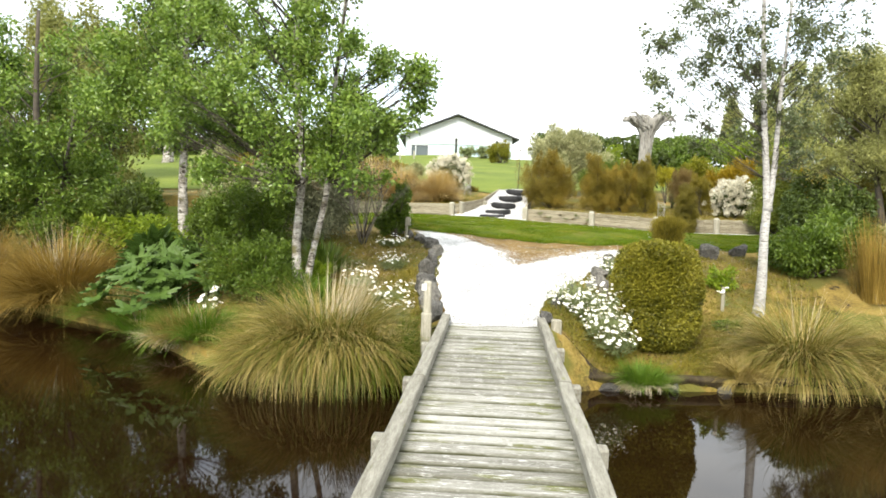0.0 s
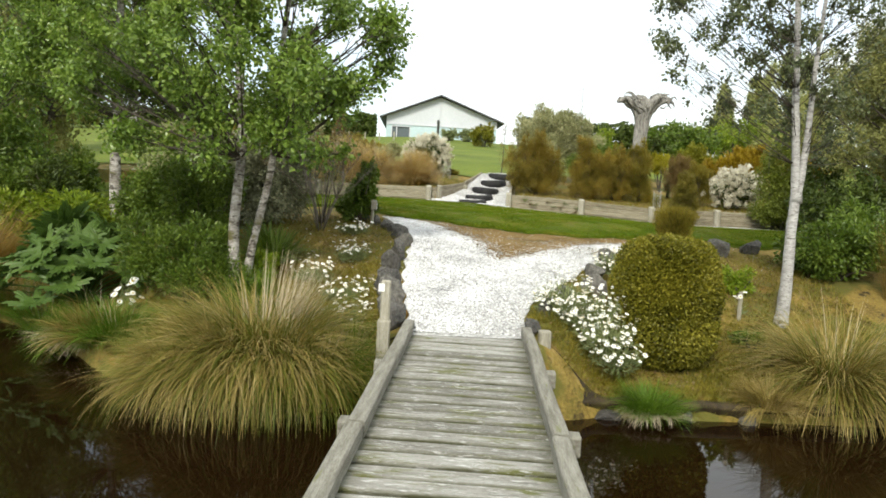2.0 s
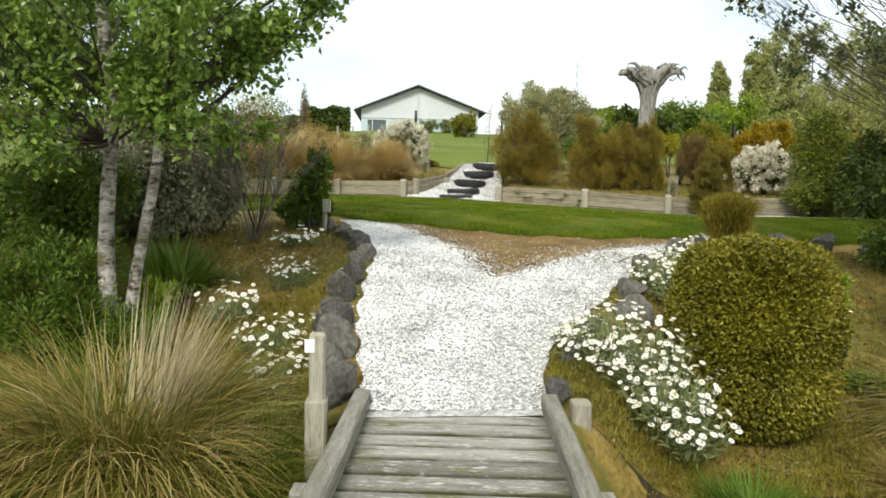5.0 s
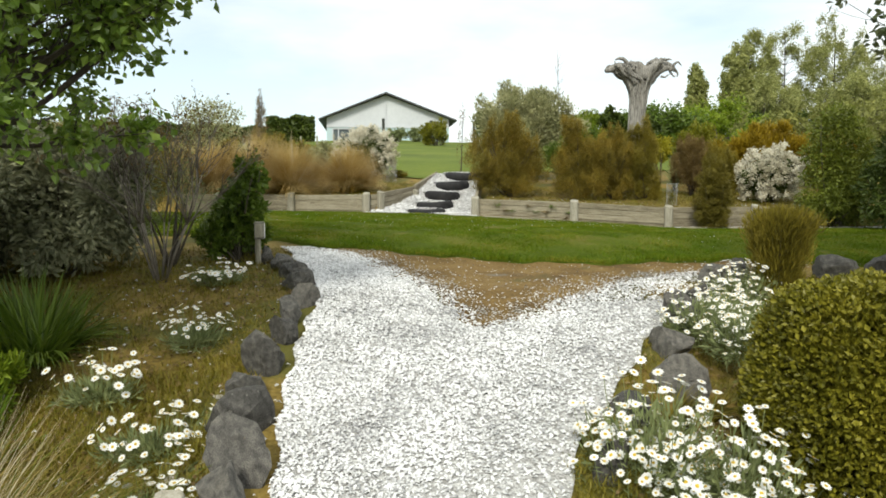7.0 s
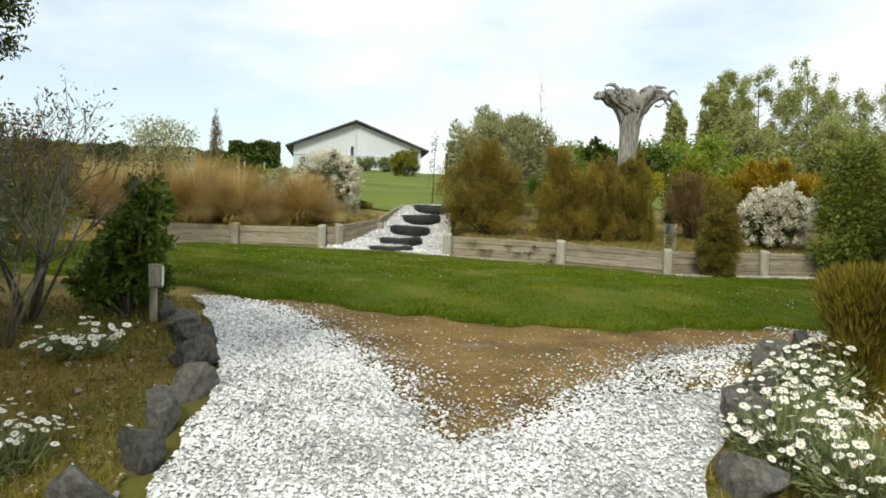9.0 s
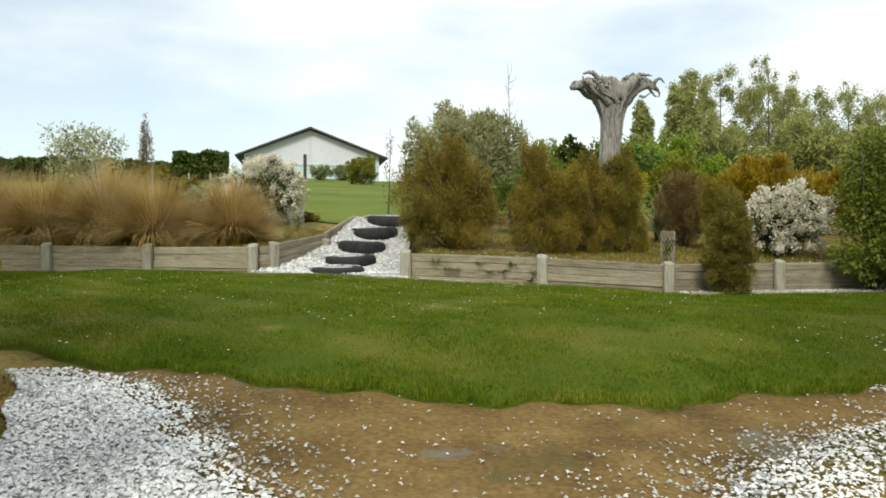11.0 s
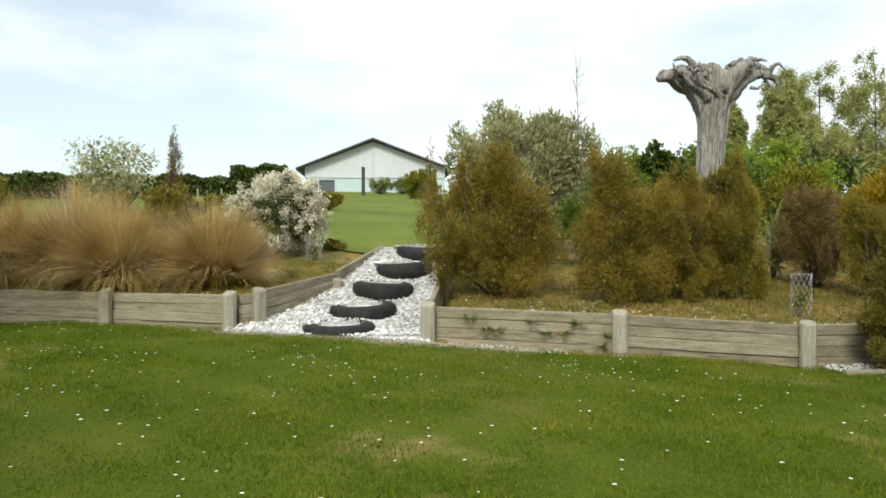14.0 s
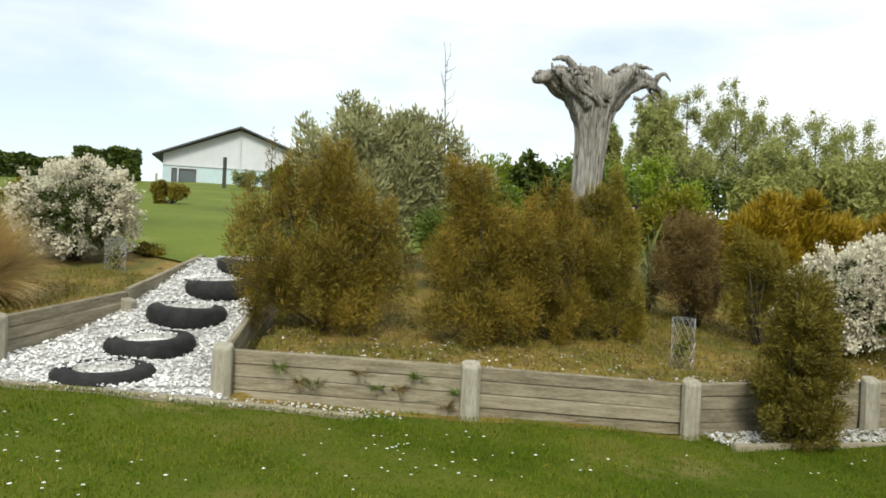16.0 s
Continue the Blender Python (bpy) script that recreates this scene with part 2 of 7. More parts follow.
L_ALDER = foliage("alder_leaves", [(0.048, 0.09, 0.02), (0.1, 0.172, 0.034), (0.165, 0.255, 0.055), (0.25, 0.33, 0.1)], 0.38, 0.36, 0.5)
L_WILLOW = foliage("willow_leaves", [(0.09, 0.1, 0.04), (0.17, 0.185, 0.07), (0.26, 0.275, 0.12)], 0.3)
L_BIRCH = foliage("birch_leaves", [(0.045, 0.062, 0.04), (0.085, 0.11, 0.066), (0.14, 0.165, 0.1)], 0.35, 0.3, 0.5)
L_OLIVE = foliage("grey_olive_leaves", [(0.17, 0.18, 0.075), (0.34, 0.345, 0.165), (0.56, 0.54, 0.33)], 0.35)
L_FEATHER = foliage("feathery_leaves", [(0.11, 0.12, 0.055), (0.2, 0.215, 0.1), (0.3, 0.31, 0.16)], 0.3)
L_BROWN = foliage("bronze_sprigs", [(0.05, 0.044, 0.012), (0.128, 0.105, 0.023), (0.215, 0.168, 0.035), (0.34, 0.235, 0.058)], 0.28)
L_BRONZE = foliage("olive_sprigs", [(0.055, 0.05, 0.012), (0.13, 0.113, 0.022), (0.2, 0.172, 0.034), (0.29, 0.235, 0.055)], 0.28)
L_CONE = foliage("dark_olive_sprigs", [(0.055, 0.05, 0.012), (0.125, 0.11, 0.024), (0.2, 0.17, 0.04)], 0.22)
L_DUSK = foliage("dusky_sprigs", [(0.075, 0.05, 0.026), (0.14, 0.1, 0.05), (0.2, 0.15, 0.075)], 0.2)
L_BOX = foliage("box_leaves", [(0.04, 0.044, 0.006), (0.095, 0.096, 0.012), (0.17, 0.162, 0.022), (0.27, 0.25, 0.05)], 0.2, 0.45)
L_GREEN = foliage("green_leaves", [(0.038, 0.068, 0.013), (0.08, 0.13, 0.023), (0.14, 0.2, 0.042)], 0.3, 0.4)
L_BRIGHT = foliage("bright_leaves", [(0.08, 0.13, 0.012), (0.15, 0.22, 0.02), (0.24, 0.3, 0.04)], 0.35)
L_GOLD = foliage("golden_leaves", [(0.13, 0.09, 0.008), (0.22, 0.16, 0.012), (0.32, 0.24, 0.03)], 0.25)
L_YELLOW = foliage("yellow_leaves", [(0.2, 0.2, 0.02), (0.33, 0.31, 0.03), (0.42, 0.4, 0.06)], 0.3)
L_GREY = foliage("silver_grey_leaves", [(0.12, 0.13, 0.12), (0.22, 0.24, 0.22), (0.4, 0.41, 0.39)], 0.2, 0.6)
L_SILVER = foliage("grey_green_leaves", [(0.1, 0.13, 0.08), (0.18, 0.22, 0.14), (0.28, 0.32, 0.22)], 0.25, 0.6)
L_HEDGE = foliage("hedge_leaves", [(0.02, 0.035, 0.008), (0.045, 0.07, 0.014), (0.075, 0.105, 0.025)], 0.2)
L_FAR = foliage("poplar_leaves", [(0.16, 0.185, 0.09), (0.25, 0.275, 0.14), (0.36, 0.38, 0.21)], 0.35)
L_GUNN = foliage("big_leaves", [(0.03, 0.065, 0.016), (0.06, 0.11, 0.03), (0.1, 0.16, 0.055)], 0.25, 0.45)
L_STRAW = foliage("straw_blades", [(0.13, 0.105, 0.018), (0.23, 0.18, 0.04), (0.37, 0.28, 0.09), (0.55, 0.44, 0.21)], 0.25)
L_OLIVEBLADE = foliage("olive_blades", [(0.05, 0.075, 0.01), (0.1, 0.125, 0.018), (0.17, 0.18, 0.04)], 0.3)
L_RED = foliage("tawny_blades", [(0.24, 0.145, 0.032), (0.42, 0.29, 0.09), (0.57, 0.43, 0.18), (0.7, 0.59, 0.35)], 0.3)
L_FRESH = foliage("fresh_blades", [(0.05, 0.1, 0.012), (0.09, 0.17, 0.02), (0.15, 0.23, 0.04)], 0.3)
L_RUSH = foliage("rush_blades", [(0.1, 0.07, 0.018), (0.21, 0.145, 0.045), (0.34, 0.245, 0.09)], 0.2)
L_PETAL = foliage("white_petals", [(0.78, 0.77, 0.72), (0.86, 0.86, 0.83), (0.9, 0.9, 0.89)], 0.25, 0.7)
L_CREAM = foliage("cream_blossom", [(0.45, 0.41, 0.3), (0.67, 0.635, 0.51), (0.82, 0.8, 0.7)], 0.2, 0.8)
L_LIME = foliage("lime_leaves", [(0.08, 0.088, 0.01), (0.155, 0.165, 0.018), (0.25, 0.245, 0.035)], 0.3)
L_PITTO = foliage("pittosporum_leaves", [(0.06, 0.085, 0.016), (0.125, 0.16, 0.03), (0.21, 0.245, 0.065)], 0.3, 0.4)
L_CENTRE = foliage("yellow_centres", [(0.5, 0.34, 0.03), (0.65, 0.48, 0.06)], 0.0, 0.8)

M_WATER = bpy.data.materials.new("peaty_water")
M_WATER.use_nodes = True
_n, _l = M_WATER.node_tree.nodes, M_WATER.node_tree.links
_b = _n["Principled BSDF"]
_b.inputs["Base Color"].default_value = (0.008, 0.0036, 0.0013, 1)
_b.inputs["Roughness"].default_value, _b.inputs["IOR"].default_value = 0.03, 1.33
_t, _p = _n.new("ShaderNodeTexNoise"), _n.new("ShaderNodeBump")
_t.inputs["Scale"].default_value, _t.inputs["Detail"].default_value = 2.5, 3
_p.inputs["Strength"].default_value, _p.inputs["Distance"].default_value = 0.05, 0.03
_l.new(_t.outputs["Fac"], _p.inputs["Height"])
_l.new(_p.outputs["Normal"], _b.inputs["Normal"])
M_GLASS = bpy.data.materials.new("window_glass")
M_GLASS.use_nodes = True
_b = M_GLASS.node_tree.nodes["Principled BSDF"]
_b.inputs["Base Color"].default_value = (0.08, 0.1, 0.11, 1)
_b.inputs["Roughness"].default_value = 0.08


# ---- mesh tools ----
class Geo:
    """Gathers arrays of corners and faces, to become one mesh."""

    def __init__(self):
        self.v, self.f, self.n = [], [], 0

    def add(self, v, f):
        v, f = np.asarray(v, float).reshape(-1, 3), np.asarray(f, int)
        self.v.append(v)
        self.f.append(f + self.n)
        self.n += len(v)
        return self

    def mesh(self, name, smooth=False):
        me = bpy.data.meshes.new(name)
        v = np.concatenate(self.v)
        loops = np.concatenate([f.ravel() for f in self.f])
        sizes = np.concatenate([np.full(len(f), f.shape[1]) for f in self.f])
        starts = np.concatenate([[0], np.cumsum(sizes)[:-1]])
        me.vertices.add(len(v))
        me.vertices.foreach_set("co", v.ravel())
        me.loops.add(len(loops))
        me.loops.foreach_set("vertex_index", loops.astype(np.int32))
        me.polygons.add(len(sizes))
        me.polygons.foreach_set("loop_start", starts.astype(np.int32))
        me.polygons.foreach_set("use_smooth", np.full(len(sizes), bool(smooth)))
        me.update(calc_edges=True)
        return me


def part(name, shape, material, parent=None, label="", smooth=False, at=None):
    """One mesh object; shape: a Geo, a bmesh or a mesh."""
    if isinstance(shape, Geo):
        me = shape.mesh(name, smooth)
    elif isinstance(shape, bmesh.types.BMesh):
        me = bpy.data.meshes.new(name)
        shape.to_mesh(me)
        shape.free()
    else:
        me = shape
    if not me.materials:
        me.materials.append(material)
    ob = new(name, me)
    if parent:
        ob.parent = parent
    if at is not None:
        ob.matrix_basis = at
    if label:
        tagged(ob, label)
    return ob


def thing(name, place, label, category, group="", kind=""):
    ob = new(name)
    ob.empty_display_size = 0.1
    ob.location = place
    return tagged(ob, label, category, group, kind)


def rot_z(a):
    c, s = np.cos(a), np.sin(a)
    return np.array(((c, -s, 0), (s, c, 0), (0, 0, 1)))


def box(geo, size, centre=(0, 0, 0), bevel=0.0, turn=0.0):
    """A box with its long edges eased."""
    x, y, z = (s / 2 for s in size)
    b = min(bevel, x * 0.9, y * 0.9, z * 0.9)
    if b <= 0:
        v = np.array([(i, j, k) for i in (-x, x) for j in (-y, y) for k in (-z, z)])
        f = [(0, 1, 3, 2), (4, 6, 7, 5), (0, 4, 5, 1), (2, 3, 7, 6), (0, 2, 6, 4), (1, 5, 7, 3)]
        geo.add(v @ rot_z(turn).T + np.array(centre), f)
        return geo
    ring = [(-y + b, -z), (y - b, -z), (y, -z + b), (y, z - b), (y - b, z), (-y + b, z), (-y, z - b), (-y, -z + b)]
    v = np.array([(s, p, q) for s in (-x, x) for p, q in ring])
    f = [(k, 8 + k, 8 + (k + 1) % 8, (k + 1) % 8) for k in range(8)]
    v = v @ rot_z(turn).T + np.array(centre)
    base = geo.n
    geo.add(v, f)
    geo.f.append(np.array([list(range(7, -1, -1)), list(range(8, 16))]) + base)
    return geo


def tube(geo, pts, radii, sides=8, rough=0.0, rng=None):
    """A tapered, closed tube along points."""
    pts = np.asarray(pts, float)
    radii = np.broadcast_to(radii, len(pts))
    d = np.gradient(pts, axis=0)
    d /= np.linalg.norm(d, axis=1, keepdims=True) + 1e-9
    ref = np.where(np.abs(d[:, 2:3]) > 0.9, np.array([[1.0, 0, 0]]), np.array([[0, 0, 1.0]]))
    a = np.cross(d, ref)
    a /= np.linalg.norm(a, axis=1, keepdims=True) + 1e-9
    b = np.cross(d, a)
    ang = np.linspace(0, 2 * np.pi, sides, endpoint=False)
    rr = radii[:, None] * np.ones((1, sides))
    if rough and rng is not None:
        rr = rr * (1 + rough * rng.normal(size=rr.shape))
    v = pts[:, None] + rr[..., None] * (np.cos(ang)[None, :, None] * a[:, None] + np.sin(ang)[None, :, None] * b[:, None])
    n = len(pts)
    i, j = np.meshgrid(np.arange(n - 1), np.arange(sides), indexing="ij")
    k = (j + 1) % sides
    f = np.stack((i * sides + j, i * sides + k, (i + 1) * sides + k, (i + 1) * sides + j), -1).reshape(-1, 4)
    base = geo.n
    geo.add(v.reshape(-1, 3), f)
    geo.f.append(np.array([np.arange(sides)[::-1], (n - 1) * sides + np.arange(sides)]) + base)
    return geo


def unit(rng, n):
    v = rng.normal(size=(n, 3))
    return v / (np.linalg.norm(v, axis=1, keepdims=True) + 1e-9)


def leaves(geo, rng, pts, length, width, out=None, droop=0.2, lean=0.6):
    """A bent four-cornered leaf at each point, pointing outwards more or less."""
    n = len(pts)
    d = unit(rng, n)
    if out is not None:
        d = d * lean + out
    d[:, 2] -= droop
    d /= np.linalg.norm(d, axis=1, keepdims=True) + 1e-9
    s = np.cross(d, unit(rng, n))
    s /= np.linalg.norm(s, axis=1, keepdims=True) + 1e-9
    up = np.cross(s, d)
    k = rng.uniform(0.65, 1.3, (n, 1))
    L, W = length * k, width * k
    v = np.stack((pts - d * L * 0.5, pts + s * W * 0.5 + up * W * 0.2, pts + d * L * 0.5, pts - s * W * 0.5 + up * W * 0.2), 1)
    geo.add(v.reshape(-1, 3), np.arange(4 * n).reshape(n, 4))
    return geo


def blades(geo, rng, base, yaw, length, width, start, bend, segs=4):
    """Grass blades: strips that rise at an angle and arch over."""
    n = len(base)
    d = np.stack((np.cos(yaw), np.sin(yaw), np.zeros(n)), 1)
    w = np.stack((-np.sin(yaw), np.cos(yaw), np.zeros(n)), 1)
    tw = rng.normal(0, 0.5, n)
    w = w * np.cos(tw)[:, None] + np.array((0, 0, 1.0)) * np.sin(tw)[:, None] * 0.6
    p = np.array(base, float)
    rows = []
    for k in range(segs + 1):
        s = k / segs
        half = (width * (1 - 0.9 * s ** 1.5) * 0.5)[:, None]
        rows.append(np.stack((p - w * half, p + w * half), 1))
        th = start + bend * (s + 0.5 / segs)
        p = p + (length / segs)[:, None] * (np.sin(th)[:, None] * d + np.cos(th)[:, None] * np.array((0, 0, 1.0)))
    v = np.stack(rows, 1)
    base_i = (np.arange(n) * 2 * (segs + 1))[:, None]
    k = np.arange(segs)[None, :] * 2
    f = np.stack((base_i + k, base_i + k + 1, base_i + k + 3, base_i + k + 2), -1).reshape(-1, 4)
    geo.add(v.reshape(-1, 3), f)
    return geo


def in_clumps(rng, clumps, n, fill=0.45):
    """Points in a set of balls (x, y, z, rx, ry, rz), crowding to their skins, and the way out at each."""
    c = np.array(clumps, float)
    vol = (c[:, 3] * c[:, 4] * c[:, 5]) ** 0.75
    pick = rng.choice(len(c), n, p=vol / vol.sum())
    u = unit(rng, n)
    r = rng.uniform(0, 1, (n, 1)) ** fill
    r = r * (1 + 0.12 * rng.normal(size=(n, 1)))
    return c[pick, :3] + u * r * c[pick, 3:], u


def lumps(rng, centre, radii, count, size, flat=1.0, low=-1.0):
    """Balls spread through an egg-shaped crown, smaller towards its rim."""
    out = []
    while len(out) < count:
        u = unit(rng, 1)[0] * rng.uniform(0.15, 1) ** 0.5
        if u[2] < low:
            continue
        s = size * rng.uniform(0.65, 1.25) * (1.15 - 0.4 * np.linalg.norm(u))
        out.append((*(np.array(centre) + u * np.array(radii)), s, s, s * flat))
    return out


# ---- the lie of the land ----
WATER = -0.6
def smooth(v, a, b):
    t = np.clip((v - a) / (b - a), 0, 1)
    return t * t * (3 - 2 * t)
SHORE_X = (-40, -14, -8.0, -4.6, -3.2, -1.2, 0.4, 3.2, 6.0, 12.0, 40)
SHORE_Y = (18, 15, 12.0, 9.6, 7.9, 7.2, 7.2, 7.25, 7.3, 7.0, 4.0)
def shore(x):
    return np.interp(x, SHORE_X, SHORE_Y)
def wall_y(x):
    return np.interp(x, (-30, -2.7, -1.147, 0.228, 2.07, 3.69, 5.24, 9.0, 12, 40), (26, 19.3, 18.63, 17.98, 17.33, 16.96, 16.74, 16.7, 16.9, 20))
def wall_z(x):
    return np.interp(x, (-30, -2.7, 0.228, 2.07, 3.69, 5.24, 9, 14), (1.5, 1.47, 1.47, 1.41, 1.35, 1.27, 1.27, 1.27))
def path_z(y):
    return np.interp(y, (7.0, 7.5, 8.2, 9.16, 9.66, 10.7, 11.4, 13, 14, 15, 17.2, 60), (0.06, 0.09, 0.27, 0.45, 0.56, 0.74, 0.8, 1.0, 1.05, 1.08, 1.13, 1.2))
def step_left(y):
    return np.interp(y, (17.3, 18.0, 18.1, 19.2, 20.5), (0.25, 0.3, 0.46, 1.13, 1.7))
def step_right(y):
    return np.interp(y, (17.33, 18.6, 20.5), (2.07, 2.32, 2.66))
def ground_z(x, y):
    x, y = np.asarray(x, float), np.asarray(y, float)
    s = y - shore(x)
    bank = np.interp(s, (-30, -3, -0.4, 0.0, 0.12, 0.9, 1.6, 2.6, 4.2, 6, 8, 60), (-1.6, -1.5, -1.0, -0.66, -0.45, -0.22, 0.1, 0.45, 0.8, 1.0, 1.08, 1.3))
    near = np.interp(y, (6.9, 7.2, 8.5, 10, 13), (0.0, 0.62, 0.9, 1.3, 3.0))
    mid = np.interp(y, (7, 8.5, 10, 12), (0.45, 0.55, 0.9, 1.4))
    d = np.abs(x - mid)
    k = (1 - smooth(d, near, near + 0.7)) * smooth(y, 6.95, 7.2)
    low = bank + (np.maximum(path_z(y), bank) - bank) * k
    low = low - 0.045 * np.clip(x - 1.0, 0, 4.2) * smooth(y, 12.5, 16.5)
    b = y - wall_y(x)
    back = np.interp(b, (0, 0.2, 3.0, 8, 28, 60, 3000), (0, 0, 0.28, 0.95, 2.95, 3.15, 4.0))
    up = wall_z(x) - 0.03 + back
    z = np.where(b > 0.04, up, low)
    ramp = np.interp(y, (17.0, 17.5, 18.05, 18.65, 19.2, 20.2, 20.5, 21.4), (1.12, 1.12, 1.17, 1.28, 1.45, 1.81, 1.9, 1.95))
    inside = (y > 17.3) & (y < 20.5) & (x > step_left(y) - 0.13) & (x < step_right(y) + 0.13)
    return np.where(inside, ramp, z)


# ---- ground and water ----
def sheet(geo, X, Y, Z):
    """A grid of quads over arrays of the same shape."""
    a, b = X.shape
    i, j = np.meshgrid(np.arange(a - 1), np.arange(b - 1), indexing="ij")
    q = np.stack((i * b + j, (i + 1) * b + j, (i + 1) * b + j + 1, i * b + j + 1), -1).reshape(-1, 4)
    return geo.add(np.stack((X, Y, Z), -1).reshape(-1, 3), q)


def rumple(x, y, size=1.0):
    return size * (0.5 * np.sin(x * 3.1 + 1.3 * np.sin(y * 2.3)) + 0.3 * np.sin(y * 5.7 + 2 * np.sin(x * 4.1)) + 0.2 * np.sin(x * 11 + y * 9))


xs = np.concatenate((np.geomspace(-3000, -14.5, 26), np.arange(-14, 14, 0.12), np.geomspace(14.3, 3000, 26)))
ys = np.concatenate((-np.geomspace(3000, 6, 20), np.arange(-5, 6, 0.5), np.arange(6, 26, 0.12), np.geomspace(26.4, 3000, 40)))
GX, GY = np.meshgrid(xs, ys, indexing="ij")
for c in np.where(np.abs(xs) < 14)[0]:
    edge = float(wall_y(xs[c]))
    k = int(np.argmin(np.abs(ys - edge - 0.03)))
    GY[c, k], GY[c, k + 1] = edge + 0.036, edge + 0.048
GZ = ground_z(GX, GY)
behind = smooth(-GY, 8, 11)
GZ = GZ * (1 - behind) + 0.3 * behind
GZ = GZ + rumple(GX, GY, 0.012) * (np.abs(GX) < 16)
ground = tagged(part("ground", sheet(Geo(), GX, GY, GZ), M_SOIL, smooth=True), "mossy brown garden soil sloping up from the pond", "ground", kind="structure")

WX, WY = np.meshgrid(np.linspace(-60, 60, 25), np.linspace(-14, 20, 12), indexing="ij")
water = tagged(part("water", sheet(Geo(), WX, WY, WX * 0 + WATER), M_WATER, smooth=True), "dark still peaty pond water with reflections", "water", kind="structure")

# the undercut, dark lip of the bank above the water
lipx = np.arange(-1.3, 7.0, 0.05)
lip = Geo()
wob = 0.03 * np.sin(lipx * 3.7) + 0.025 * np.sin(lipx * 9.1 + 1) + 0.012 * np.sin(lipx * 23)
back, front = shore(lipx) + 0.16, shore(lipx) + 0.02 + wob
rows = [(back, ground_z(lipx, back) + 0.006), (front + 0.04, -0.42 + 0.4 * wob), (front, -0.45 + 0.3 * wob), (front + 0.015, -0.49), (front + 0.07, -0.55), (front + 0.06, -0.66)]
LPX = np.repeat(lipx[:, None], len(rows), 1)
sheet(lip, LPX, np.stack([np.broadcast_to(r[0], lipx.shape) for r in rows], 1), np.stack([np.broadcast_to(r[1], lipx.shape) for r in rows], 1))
tagged(part("bank_lip", lip, M_DARKEARTH, smooth=True), "dark undercut earth edge of the pond bank", "bank", kind="structure")

EDGE_X = (-14, -3, -0.84, -0.15, 0.43, 0.98, 1.49, 1.99, 2.67, 3.22, 3.7, 5.0, 7, 14)
EDGE_Y = (16.5, 14.2, 12.93, 12.5, 12.26, 11.98, 11.8, 11.67, 11.61, 11.72, 11.7, 11.6, 11.4, 11.0)


def lawn_edge(x):
    return np.interp(x, EDGE_X, EDGE_Y) + 0.05 * np.sin(x * 7) + 0.03 * np.sin(x * 17 + 1)


def lawn_back(x):
    gap = np.where((x > 0.15) & (x < 2.95), 0.32, 0.12)
    return wall_y(x) - gap - 0.02 * np.sin(x * 9)


# the lower lawn, a turf sheet with a rounded lip
lx = np.arange(-14, 14, 0.08)
s = np.concatenate(([0, 0.0, 0.004, 0.012], np.linspace(0.03, 1, 60)))
LX = np.repeat(lx[:, None], len(s), 1)
LY = lawn_edge(LX) + s[None] * (lawn_back(LX) - lawn_edge(LX))
lift = np.interp(s, (0, 0.002, 0.012, 0.03, 0.97, 1), (-0.04, 0.015, 0.03, 0.035, 0.03, 0.0))
lift[0] = -0.04
LZ = ground_z(LX, LY) + lift[None] + rumple(LX, LY, 0.012)
lawn = tagged(part("lawn", sheet(Geo(), LX, LY, LZ), M_TURF, smooth=True), "mown green lawn strip with small daisies", "lawn", kind="structure")


def bed_back(x):
    return np.interp(x, (-40, -6, -1, 0.6, 1.5, 2.6, 5, 9, 14, 40), (24.5, 22.6, 22.6, 22.3, 21.3, 20.7, 23.5, 24, 22, 24))


hx = np.concatenate((np.linspace(-120, -12, 28), np.linspace(-11, 14, 90), np.linspace(16, 120, 28)))
s = np.linspace(0, 1, 90) ** 2
HX = np.repeat(hx[:, None], len(s), 1)
HY = bed_back(HX) + s[None] * (160 - bed_back(HX))
hill = tagged(part("hill_lawn", sheet(Geo(), HX, HY, ground_z(HX, HY) + 0.03), M_HILL, smooth=True), "bright green lawn rising to the house", "lawn", kind="structure")


# ---- the shell path ----
def path_left(y):
    return np.interp(y, (7.4, 8.3, 8.86, 9.76, 10.5, 11.4, 12.3, 12.6), (-0.12, -0.18, -0.23, -0.2, -0.14, -0.3, -0.54, -0.68)) + 0.02 * np.sin(y * 13)


def path_right(y):
    return np.interp(y, (7.4, 8.2, 8.65, 9.56, 10.3, 10.9, 11.2, 11.5), (0.98, 1.15, 1.45, 2.05, 2.6, 3.05, 3.5, 4.1)) + 0.02 * np.sin(y * 11)


def fork_left(y):
    return np.interp(y, (9.85, 10.37, 11.3, 12.1, 12.5), (1.02, 0.93, 0.57, 0.17, -0.3)) + 0.04 * np.sin(y * 15)


def fork_right(y):
    return np.interp(y, (9.85, 10.2, 10.7, 11.2, 11.4), (1.02, 1.5, 2.1, 2.9, 3.9)) + 0.05 * np.sin(y * 12)


def on_path(x, y):
    main = (y > 7.44) & (y < 12.55) & (x > path_left(y)) & (x < path_right(y))
    gap = (y > 9.85) & (x > fork_left(y)) & (x < fork_right(y))
    return main & ~gap & (y < lawn_edge(x) - 0.02) & (x < 3.9)


def fork_gap(x, y):
    """How far inside the path a point lies from the bare ground of the fork."""
    return np.where(y > 9.8, np.maximum(fork_left(y) - x, x - fork_right(y)), 1.0)


